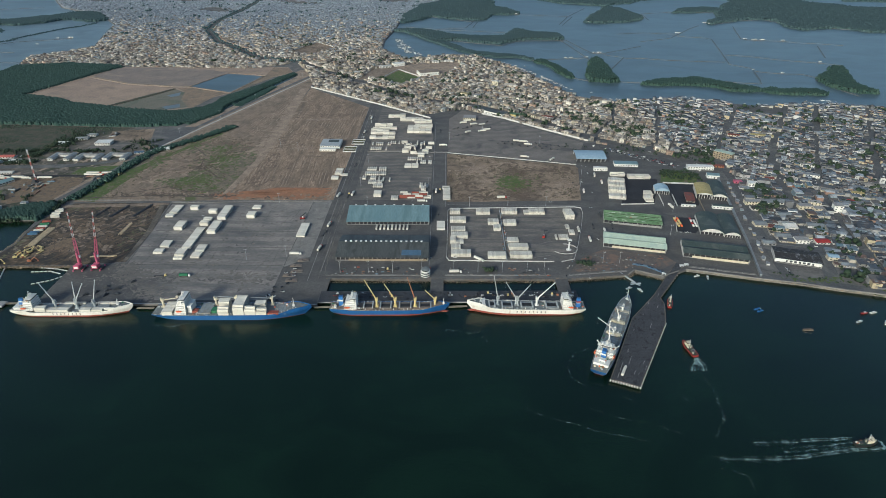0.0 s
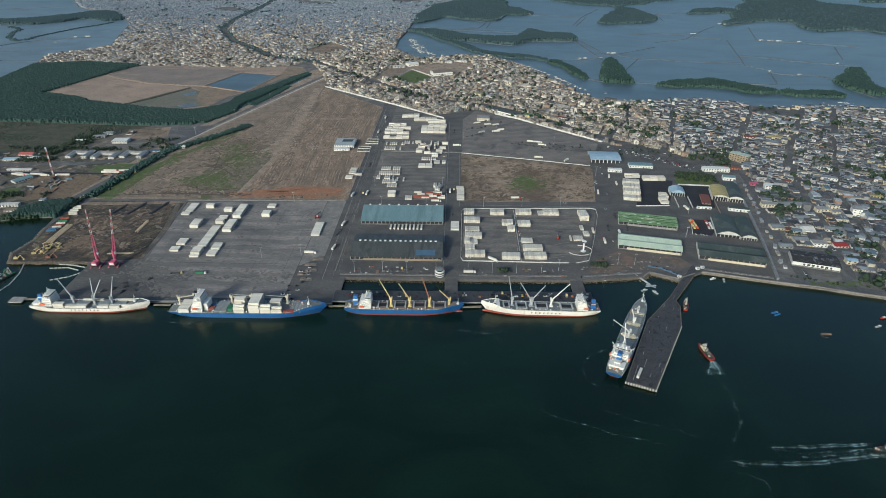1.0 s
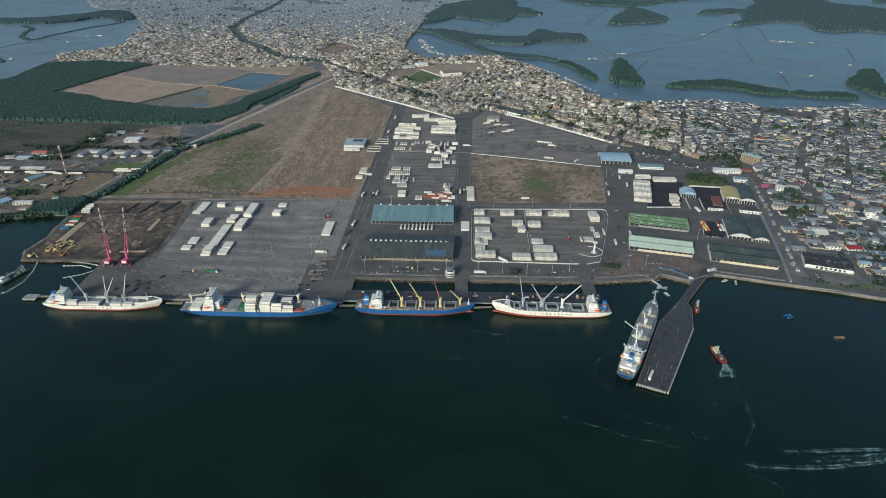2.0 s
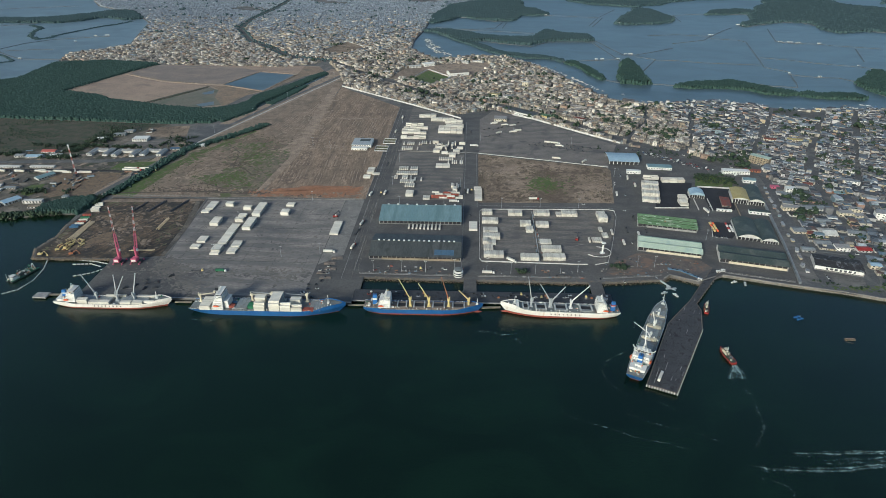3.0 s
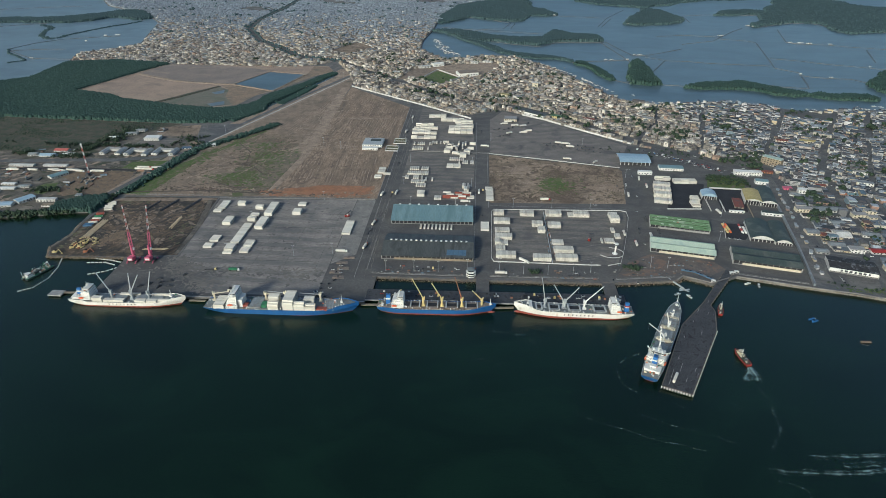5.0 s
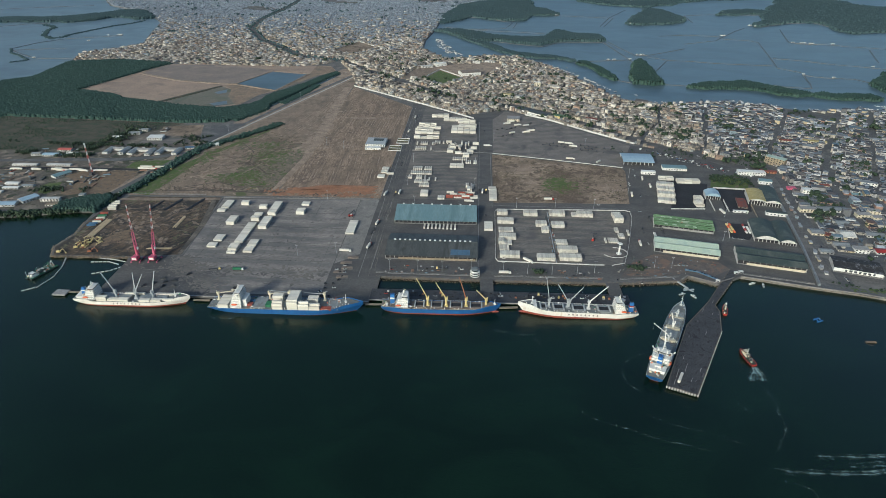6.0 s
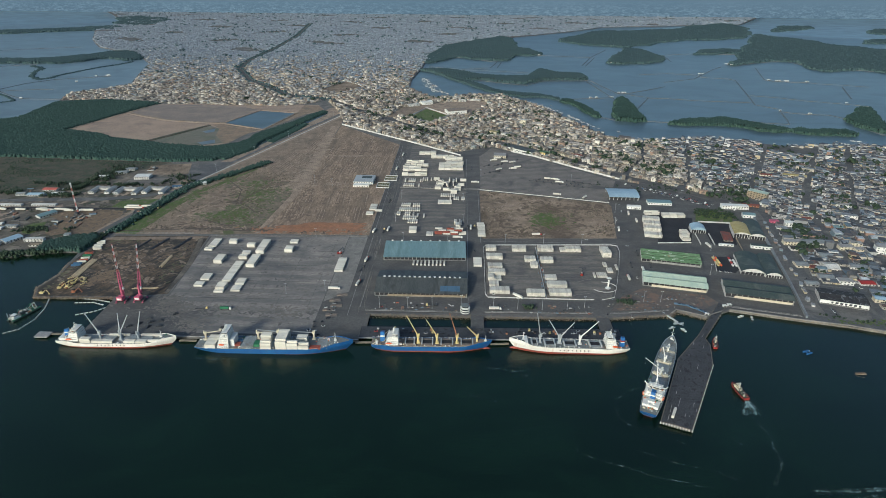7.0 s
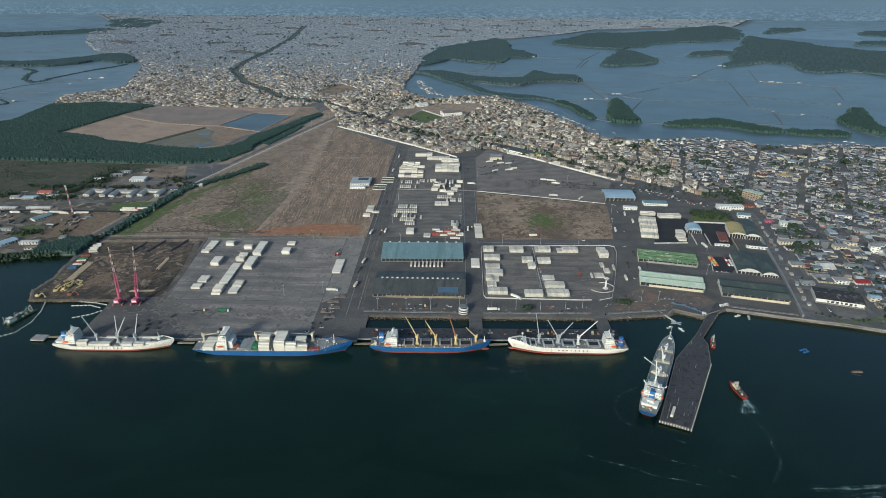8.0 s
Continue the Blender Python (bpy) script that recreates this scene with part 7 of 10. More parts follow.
def rails(ship, top, at, u0, u1, colour="white"):
    for side in (-1, 1):
        s = Shape()
        n = 14
        pts = []
        for i in range(n + 1):
            u = u0 + (u1 - u0) * i / n
            x, hb = at(u, top(u))
            pts.append((x, side * (hb - 0.15), top(u) + 0.4))
        for a, b in zip(pts, pts[1:]):
            for dz in (0.5, 0.95):
                s.beam((a[0], a[1], a[2] + dz), (b[0], b[1], b[2] + dz), 0.07)
            s.beam(a, (a[0], a[1], a[2] + 0.95), 0.07)
        part("railing", s, M[colour], ship)["kind"] = "stuff"


def clutter(ship, x0, x1, w, z, n, seed, size=1.0):
    """Small fittings on a deck: lockers, pipes, drums, davits and aerials."""
    rng = random.Random(seed)
    for i in range(n):
        x, y = rng.uniform(x0, x1), rng.uniform(-w / 2, w / 2)
        k = rng.random()
        if k < 0.45:
            s = Shape().box(x, y, z, rng.uniform(0.8, 2.6) * size, rng.uniform(0.8, 2.2) * size, rng.uniform(0.6, 1.9) * size)
            col = rng.choice(["white", "cream", "cream", "grey", "rust", "white"])
        elif k < 0.65:
            s = Shape().tube((x, y, z), (x, y, z + rng.uniform(1.5, 4.5) * size), 0.22 * size, 0.16 * size, 6)
            col = rng.choice(["white", "cream", "steel"])
        elif k < 0.8:
            a = rng.uniform(0, 6.28)
            s = Shape().beam((x, y, z + 0.3), (x + 3 * math.cos(a) * size, y + 2 * math.sin(a) * size, z + rng.uniform(0.4, 2.8) * size), 0.3 * size)
            col = rng.choice(["white", "cream", "orange", "grey"])
        else:
            s = Shape().tube((x - 0.7 * size, y, z + 0.6 * size), (x + 0.7 * size, y, z + 0.6 * size), 0.6 * size, n=8)
            col = rng.choice(["steel", "dgreen", "orange", "grey", "steel"])
        part("deck_fitting", s, M[col], ship)


def aboard(S, x, dy, z, group, long=True, colour="white", where="stacked on the ship's deck"):
    container(0, 0, 0, 0.0, long, colour, group, where).matrix_basis = S @ pose(x, dy, z)


# white reefer ship with deck containers
S1 = pose(-473, 572.5, SEA - 1.2, ry=-0.55, rz=0.6)
ship, top, at = make_ship(S1, 137, 19, 5.8, "white reefer ship with a red waterline belt and deck containers", forecastle=2.8, poop=2.4, crest=1.3, belt=2.2)
deckhouse(ship, 15, 27, 18, 8.3, 4)
part("poop_deckhouse", Shape().box(10, 0, 8.3, 12, 13, 3.0).box(10, 0, 11.3, 13, 14, 0.2), M["white"], ship)
funnel(ship, 11.5, 0, 11.4, h=8.5)
for sd in (-1, 1):
    lifeboat(ship, 17, sd * 9.0, 10.4)
for a, b in ((31, 46), (50, 66), (76, 92), (95, 109)):
    hatch(ship, a, b, 11, 5.9)
for x, r, way, bm in ((48.5, 62, 168, 25), (72.5, 60, 30, 22), (93, 70, 60, 24)):
    deck_crane(ship, x, 0, 5.9, bm, r, way, "grey", 8)
deck_crane(ship, 71, 3, 5.9, 20, 75, 100, "grey", 8)
fore_mast(ship, 120, 10.4, 9)
clutter(ship, 4, 30, 14, 11.4, 16, 41), clutter(ship, 16, 26, 12, 19.3, 10, 42), clutter(ship, 30, 124, 16, 6.0, 22, 43, 0.8)
hull_marks(ship, 49, 8, 4.4, -9.56, 3.5, 1.5)
deck_gear(ship, top, at, 1)
rails(ship, top, at, 0.0, 0.8)
for x, n in ((35, 2), (48.4, 1), (60.5, 1), (86, 1), (99.5, 1)):
    part("container_stool", Shape().box(x - 4, -6.7, 5.8, 0.8, 5.2, 1.3).box(x + 4, -6.7, 5.8, 0.8, 5.2, 1.3), M["grey"], ship)
    for k in range(n):
        for dy in (-8.0, -5.4):
            aboard(S1, x, dy, 7.1 + 2.61 * k, "containers on the white ship")
for x in (62, 74, 100, 112.5):
    part("container_stool", Shape().box(x - 4, 6.2, 5.8, 0.8, 2.4, 1.3).box(x + 4, 6.2, 5.8, 0.8, 2.4, 1.3), M["grey"], ship)
    aboard(S1, x, 6.2, 7.1, "containers on the white ship")
aboard(S1, 112.5, -5.6, 7.4, "containers on the white ship")

# long blue container ship
S2 = pose(-311, 571.8, SEA - 2.6, ry=-0.45, rz=0.4)
ship, top, at = make_ship(S2, 180, 26, 7.6, "long blue container ship with white deckhouse and stacked boxes", "hull_blue", "deck", forecastle=4.0, poop=0.0, crest=0.6, belt=1.9)
deckhouse(ship, 27, 40, 25, 7.7, 6)
part("engine_casing", Shape().box(43, 0, 7.7, 5, 14, 9).box(43, 0, 16.7, 5.6, 15, 0.3), M["white"], ship)
funnel(ship, 30, 5, 21, "dark", 4.5, 3.6, 5)
for sd in (-1, 1):
    lifeboat(ship, 33, sd * 12.4, 12)
hatch(ship, 53, 67, 20, 7.7)
for a, b in ((75, 91), (93, 109), (111, 127), (139, 152)):
    hatch(ship, a, b, 20, 7.7)
deck_crane(ship, 91.5, 9.5, 7.7, 23, 5, 180, "cream", 9, "galv")
deck_crane(ship, 68, 9.5, 7.7, 3, 0, 0, "cream", 7)
deck_crane(ship, 133, 9.5, 7.7, 22, 3, 180, "cream", 8, "galv")
deck_crane(ship, 8, 6, 7.7, 20, 3, 12, "cream", 8)
part("winch_house", Shape().box(70.5, -4, 7.7, 6, 8, 3.4).box(70.5, -4, 11.1, 6.4, 8.4, 0.2), M["dgreen"], ship, "green winch house")
fore_mast(ship, 160, 12.3, 11)
deck_gear(ship, top, at, 2, 34)
rails(ship, top, at, 0.0, 0.82, "white")
for x, rows, tiers in ((19, (-11, -8.4, -5.8, -3.2, -0.6, 2.0, 4.6, 7.2), 2), (80, (2.0, 4.6, 7.2), 3), (82.5, (-11.2, -8.6), 3), (99.8, (-11.2, -8.6, -6.0, -3.4, -0.8, 1.8, 4.4, 7.0, 9.6), 4),
                       (112.6, (-11.2, -8.6), 3), (121, (1.8, 4.4, 7.0), 2), (125.2, (-11.2, -8.6), 2)):
    for dy in rows:
        for k in range(tiers):
            aboard(S2, x, dy, (9.85 if abs(dy) < 9.8 and x > 50 else 7.8) + 2.61 * k, "containers on the blue ship")
for x, col, dy in ((48.6, "red", -6), (48.6, "red", -3.2), (49.5, "blue", 2.4), (138.3, "red", -10.4), (138.3, "red", -7.6)):
    aboard(S2, x, dy, 7.75, "containers on the blue ship", col == "red" and x > 100, col, "lashed on the ship's deck")
clutter(ship, 2, 26, 20, 7.7, 10, 21), clutter(ship, 40, 52, 20, 7.7, 10, 22), clutter(ship, 66, 76, 18, 7.8, 8, 23), clutter(ship, 134, 158, 14, 10.2, 12, 24), clutter(ship, 28, 39, 18, 24.0, 10, 25)

# blue bulk carrier with yellow cranes
S3 = pose(-110.5, 579, SEA - 1.2, ry=-0.3, rz=0.8)
ship, top, at = make_ship(S3, 138, 19, 7.2, "blue bulk carrier with cream cranes and open holds", "hull_blue", "deck_brown", forecastle=2.6, poop=1.4, bulb=True, belt=2.4)
deckhouse(ship, 17, 31, 18, 8.7, 4)
funnel(ship, 12.5, 2, 8.7, h=12, l=5.5, w=5)
part("funnel_emblem", Shape().box(12.5, -0.4, 15.5, 2.0, 0.2, 1.4), M["white"], ship)
lifeboat(ship, 20.5, -9.6, 11.0)
lifeboat(ship, 20.5, 9.6, 11.0)
for a, b in ((38, 50), (57, 71), (79, 94), (102, 117)):
    hatch(ship, a, b, 12.5, 7.4, True, "deck_brown")
for x, r, bm, col in ((53.5, 64, 27, None), (75, 60, 22, None), (98, 74, 29, "rust"), (121, 46, 15, None)):
    deck_crane(ship, x, 0, 7.4, bm, r, 176, "yellow", 8.5, col)
fore_mast(ship, 131, 10.4, 8)
clutter(ship, 2, 16, 14, 8.7, 14, 31), clutter(ship, 32, 37, 14, 7.4, 6, 32), clutter(ship, 18, 30, 14, 19.6, 10, 33), clutter(ship, 36, 128, 15, 7.5, 22, 34, 0.8)
deck_gear(ship, top, at, 3, 30)
rails(ship, top, at, 0.0, 0.8)

# white reefer ship with the swept bow
S4 = pose(184, 583.5, SEA - 1.3, ry=-1.0, rz=180.8)
ship, top, at = make_ship(S4, 137, 19, 7.4, "white reefer ship with red belt, swept bow and grey decks", "hull_white", "deck", forecastle=3.6, poop=0.6, bulb=True, crest=1.2, belt=2.25)
deckhouse(ship, 15, 27, 18, 8.2, 4)
funnel(ship, 8.5, 2, 8.2, h=12)
part("funnel_band", Shape().box(8.5, 2, 15, 5.1, 4.1, 1.6), M["red"], ship)
lifeboat(ship, 17.5, 9.4, 10.5)
lifeboat(ship, 17.5, -9.4, 10.5)
for a, b in ((31, 46), (50, 54), (60, 75), (84, 97), (104, 112)):
    if b - a > 5:
        hatch(ship, a, b, 12.5, 7.5, True)
for x, r, way, bm in ((101.5, 78, 15, 30), (80, 58, 0, 24), (78.5, 55, 180, 22), (56, 50, 180, 27)):
    deck_crane(ship, x, -1.0, 7.5, bm, r, way, "grey" if x != 56 else "white", 8)
part("breakwater", Shape().loft([[(116 + k * 3, 8.0 * w, 9.0), (116 + k * 3, 8.0 * w, 9.0 + 3.4 * w), (116 + k * 3, -8.0 * w, 9.0 + 3.4 * w), (116 + k * 3, -8.0 * w, 9.0)] for k, w in ((0, 1), (1, 0.9), (2, 0.6))]), M["white"], ship)
fore_mast(ship, 121, 12, 10)
clutter(ship, 2, 15, 13, 8.2, 12, 51), clutter(ship, 16, 26, 12, 19.2, 10, 52), clutter(ship, 30, 112, 15, 7.6, 22, 53, 0.8)
hull_marks(ship, 47, 8, 4.6, 9.56, 4.2, 1.6)
deck_gear(ship, top, at, 4)
rails(ship, top, at, 0.0, 0.8)

# grey and white carrier beside the jetty
S5 = pose(174.5, 466.5, SEA, rz=64.3)
ship, top, at = make_ship(S5, 150, 20, 7.0, "grey-decked cargo ship with white cranes moored beside the jetty", "hull_blue", "deck", forecastle=2.4, poop=1.4, rim="grey")
deckhouse(ship, 22, 36, 19, 8.4, 3)
part("poop_deckhouse", Shape().box(13, 0, 8.4, 9, 15, 3.2).box(13, 0, 11.6, 10, 16, 0.2).box(14, 0, 11.8, 4, 6, 2.2), M["white"], ship)
funnel(ship, 20, 0, 12, h=9, l=6.5, w=5)
lifeboat(ship, 24, -9.6, 11)
lifeboat(ship, 24, 9.6, 11)
for a, b in ((48, 62), (72, 88), (98, 114), (118, 128)):
    hatch(ship, a, b, 13, 7.2)
for x, r, way, bm in ((44, 58, 20, 20), (68, 42, 140, 31), (93, 72, 100, 12), (116, 30, 175, 18)):
    deck_crane(ship, x, 0, 7.2, bm, r, way, "white", 6.5)
for x in (69, 93, 115):
    part("mast_house", Shape().box(x, 0, 7.1, 4.4, 11, 2.6).box(x, 0, 9.7, 3.0, 15, 0.2).box(x, 6.6, 7.1, 2, 1.4, 2.6).box(x, -6.6, 7.1, 2, 1.4, 2.6), M["cream"], ship)
for sd in (-1, 1):
    deck_crane(ship, 38, sd * 7.4, 8.4, 4.5, 50, 90 * sd, "white", 3.0)
clutter(ship, 3, 12, 14, 8.5, 12, 61), clutter(ship, 9, 18, 14, 11.8, 14, 62), clutter(ship, 23, 36, 15, 16.8, 18, 63), clutter(ship, 36, 48, 15, 8.4, 14, 64), clutter(ship, 66, 72, 12, 9.8, 6, 65), clutter(ship, 46, 130, 16, 7.4, 24, 66, 0.8)
fore_mast(ship, 141, 9.8, 14)
deck_gear(ship, top, at, 5, 34)
rails(ship, top, at, 0.0, 0.8)


# ---- tugs and small craft ----
def tug(m, label, hull, L=24.0, B=8.0):
    t = thing("tugboat", label, "tugboat", m, group="tugs")

    def ring(u, z):
        s = max(0.0, (u - 0.55) / 0.45)
        hb = B / 2 * (1 - s ** 2.2) * (1 - max(0, (0.12 - u) / 0.12) * 0.25) * (0.86 + 0.14 * max(z, 0) / 2.2)
        return u * L, max(hb, 0.1)

    rings = []
    for u in (0, .06, .15, .35, .55, .7, .82, .91, .97, 1.0):
        h = 2.0 + 1.5 * max(0, u - 0.4) ** 1.5
        ps = [(*ring(u, z), z) for z in (h, 0.8, -1.2)]
        rings.append(ps + [(x, -y, z) for x, y, z in ps[::-1]])
    part("hull", Shape().loft(rings), M[hull], t)
    part("deck", Shape().loft([[(u * L, ring(u, 2)[1] - 0.5, 2.06 + 1.5 * max(0, u - 0.4) ** 1.5), (u * L, -ring(u, 2)[1] + 0.5, 2.06 + 1.5 * max(0, u - 0.4) ** 1.5)] for u in (.03, .3, .6, .8, .93)], close=False, caps=False), M["deck_dark"], t)
    part("deckhouse", Shape().box(L * 0.6, 0, 2.0, L * 0.3, B * 0.52, 2.4).box(L * 0.6, 0, 4.4, L * 0.32, B * 0.56, 0.15), M["cream"], t)
    w = part("wheelhouse", Shape().box(L * 0.64, 0, 4.5, L * 0.13, B * 0.4, 2.4, taper=0.9).box(L * 0.64, 0, 6.9, L * 0.15, B * 0.44, 0.2), M["cream"], t)
    part("windows", Shape().box(L * 0.64, 0, 5.5, L * 0.13, B * 0.4, 0.8), M["glass"], w)
    part("mast", Shape().tube((L * 0.54, 0, 4.5), (L * 0.54, 0, 12), 0.3, 0.16).beam((L * 0.54, -1.2, 10), (L * 0.54, 1.2, 10), 0.15), M["white"], t)
    part("funnel", Shape().tube((L * 0.43, 1.3, 2.0), (L * 0.43, 1.3, 6.6), 0.5).tube((L * 0.43, -1.3, 2.0), (L * 0.43, -1.3, 6.6), 0.5), M["steel"], t)
    part("tow_winch", Shape().box(L * 0.24, 0, 2.0, 2.4, 2.6, 1.4).tube((L * 0.24, -1.4, 2.9), (L * 0.24, 1.4, 2.9), 0.8), M["steel"], t)
    for u in (.05, .15, .25, .35, .45, .55, .65):
        for sd in (-1, 1):
            x, hb = ring(u, 2)
            part("tyre_fender", Shape().tube((x, sd * (hb - 0.1), 1.2), (x, sd * (hb + 0.35), 1.2), 0.6, n=8), M["tyre"], t)
    clutter(t, L * 0.05, L * 0.34, B * 0.6, 2.1, 9, int(L * 3), 0.7), clutter(t, L * 0.46, L * 0.74, B * 0.44, 4.55, 8, int(L * 5), 0.6), clutter(t, L * 0.76, L * 0.9, B * 0.4, 2.5, 6, int(L * 7), 0.6)
    return t


tug(pose(285, 500, SEA, rz=101), "red-hulled harbour tug with white wheelhouse churning foam", "red", 27, 8)
tug(pose(286.5, 590, SEA, rz=72), "small red tug moored beside the jetty", "red", 22, 6)
tug(pose(381, 381, SEA, rz=8), "black-hulled tug under way with white wheelhouse", "tyre", 22, 7)

pontoon = thing("pontoon", "blue steel pontoon floating off the shore", "pontoon", pose(390, 587, SEA, rz=25))
part("float", Shape().box(0, 2.4, -0.5, 9, 1.5, 1.4).box(0, -2.4, -0.5, 9, 1.5, 1.4), M["blue"], pontoon)
part("crossbeam", Shape().box(-2.2, 0, 0.9, 0.9, 7, 0.4).box(2.2, 0, 0.9, 0.9, 7, 0.4), M["blue"], pontoon)
part("post", Shape().tube((2.2, 0, 1.2), (2.2, 0, 3.2), 0.15), M["white"], pontoon)


def skiff(x, y, rz, colour, l=9.0, label="small open wooden boat afloat"):
    b = thing("boat", label, "boat", pose(x, y, SEA, rz=rz), group="small boats")
    rings = []
    for k in range(7):
        t = k / 6
        w = 1.25 * math.sqrt(max(1 - (max(t - 0.3, 0) / 0.7) ** 2, 0.004))
        rings.append([(l * (t - 0.5), w, 0.9 + 0.4 * t * t), (l * (t - 0.5), w * 0.7, -0.3), (l * (t - 0.5), -w * 0.7, -0.3), (l * (t - 0.5), -w, 0.9 + 0.4 * t * t)])
    part("hull", Shape().loft(rings), M[colour], b)
    part("thwart", Shape().box(-1.5, 0, 1.0, 0.5, 2.2, 0.12).box(1.0, 0, 1.05, 0.5, 1.9, 0.12), M["wood"], b)
    part("canopy", Shape().gable(-0.5, 0, 2.2, 3.0, 2.2, 0.35, 0, 0.08, arch=6).tube((0.8, 0.8, 1), (0.8, 0.8, 2.3), 0.05, n=4).tube((-1.8, -0.8, 1), (-1.8, -0.8, 2.3), 0.05, n=4), M["white"], b)


for x, y, rz, col in ((511, 582, 12, "red"), (522, 583, 10, "white"), (495, 565, 18, "grey"), (523.5, 563, 60, "white"), (345, 662, 20, "white"), (357, 659, 80, "grey"),
                      (180, 610, 70, "white"), (250, 632, 20, "grey"), (262, 628, 120, "white")):
    skiff(x, y, rz, col)

raft = thing("raft", "weathered brown timber raft anchored off the shore", "raft", pose(428, 549, SEA, rz=2))
part("deck", Shape().box(0, 0, -0.2, 11, 2.6, 0.7), M["mud_dry"], raft)
for dy in (-2.2, 2.2):
    part("side_board", Shape().box(0, dy * 0.6, 0.3, 11, 0.3, 0.5), M["soil"], raft)
for dx in (-6.3, -2.0, 2.2, 6.3):
    part("crossbeam", Shape().box(dx * 0.84, 0, 0.5, 0.35, 2.4, 0.3), M["mud_dry"], raft)
part("log_boom", Shape().beam((-6.8, 0.0, 0.0), (-6.2, -4.0, 0.0), 0.4).beam((-6.2, -4.0, 0.0), (0.0, -6.5, 0.0), 0.4), M["lot"], raft, "grey logs tied alongside")

for i, (x, y, a) in enumerate(along([(270, 685), (284, 681), (302, 664)], 4.6)):
    b = thing("skip_bin", "blue steel skip standing behind the shore wall", "skip", pose(x, y, 0.14, rz=a), group="blue skips on the shore")
    part("body", Shape().box(0, 0, 0.2, 4.0, 2.4, 1.6, taper=1.12).box(0, 0, 0, 3.4, 1.8, 0.2), M["roof_bluepatch"], b)
    part("rim", Shape().box(0, 1.3, 1.7, 4.4, 0.2, 0.2).box(0, -1.3, 1.7, 4.4, 0.2, 0.2), M["roof_bluepatch"], b)
    part("load", Shape().box(0, 0, 1.6, 3.8, 2.2, 0.35, taper=0.7), M["dark" if i % 3 else "galv"], b)
for x, y, rz in ((301, 660, -30), (331, 681, 8), (338, 684, 8)):
    b = thing("gatehouse", "small white guard hut at the jetty root", "hut", pose(x, y, 0.1, rz=rz), group="jetty huts")
    part("wall", Shape().box(0, 0, 0, 4.6, 3.0, 2.4), M["wallwhite"], b)
    part("roof", Shape().box(0, 0, 2.4, 5.2, 3.6, 0.2), M["white"], b)
    part("window", Shape().box(0, -1.52, 1.0, 3.0, 0.1, 0.9), M["glass"], b)
pier = thing("boat_pier", "thin grey boat pier running out from the shore", "pier", pose(255, 657, 0))
part("gangway", Shape().beam((-8, 8, -0.4), (6, -12, -2.4), 1.6), M["grey"], pier)
part("float", Shape().box(6, -14, SEA - 0.3, 14, 2.0, 0.9, 12).box(6, -14, SEA - 0.3, 12, 2.0, 0.86, -38), M["grey"], pier)
# floating pipeline and the dredger
buoy = Shape().tube((-1.9, 0, 0), (1.9, 0, 0), 0.75, n=8)
for name, line, step in (("floating_pipe", [(-551, 588), (-539, 597), (-534, 619), (-538, 645), (-547, 668)], 5.2), ("floating_pipe", [(-505, 671), (-480, 668), (-462, 663)], 5.0),
                         ("floating_pipe", [(-489, 632), (-472, 640), (-462, 650)], 5.2), ("floating_pipe", [(-506, 660), (-485, 662), (-468, 656)], 5.2)):
    pl = thing(name, "floating dredge pipe carried by a row of pale floats", "pipe", group="floating pipes")
    me = buoy.mesh("float", M["wallwhite"])
    for x, y, a in along(line, step):
        ob = new("float", me)
        ob.location, ob.rotation_euler, ob.parent = (x, y, SEA + 0.35), (0, 0, radians(a)), pl
    part("hose", Shape().loft([[(x + 0.3 * math.cos(q), y, SEA + 0.3 + 0.3 * math.sin(q)) for q in (0, 1.57, 3.14, 4.71)] for x, y, a in along(line, step)], caps=False), M["steel"], pl)
dredger = thing("dredger", "dark green and grey cutter dredger with deckhouse and ladder", "dredger", pose(-555, 631, SEA, rz=72) @ Matrix.Scale(0.84, 4))
part("hull", Shape().box(0, 4.6, -1, 46, 4.2, 2.8).box(0, -4.6, -1, 46, 4.2, 2.8).box(-6, 0, -1, 30, 5.2, 2.8), M["steel"], dredger)
part("deck", Shape().box(0, 4.6, 1.8, 45, 4.0, 0.1).box(0, -4.6, 1.8, 45, 4.0, 0.1).box(-6, 0, 1.8, 29, 5.2, 0.1), M["dgreen"], dredger)
part("deckhouse", Shape().box(-15, 0, 1.9, 9, 9, 3).box(-15, 0, 4.9, 6, 7, 2.6).box(-15, 0, 7.5, 6.6, 7.6, 0.2), M["white"], dredger)
part("windows", Shape().box(-15, 0, 6.0, 6.1, 7.1, 0.9), M["glass"], dredger)
part("engine_house", Shape().box(-1, 0, 1.9, 10, 6.5, 3.4).gable(-1, 0, 5.3, 10.6, 7.0, 0.8, 0, 0.15), M["roof_slate"], dredger)
part("ladder", Shape().beam((6, 1, 3), (25, 1, -2), 0.7).beam((6, -1, 3), (25, -1, -2), 0.7), M["dgreen"], dredger)
part("gantry", Shape().beam((17, 5, 1.8), (18, 0.6, 11), 0.5).beam((17, -5, 1.8), (18, -0.6, 11), 0.5).beam((18, 0, 11), (5, 0, 5.5), 0.2), M["white"], dredger)
for sd in (-1, 1):
    part("spud", Shape().tube((-22, sd * 3, -3), (-22, sd * 3, 13), 0.45), M["grey"], dredger)

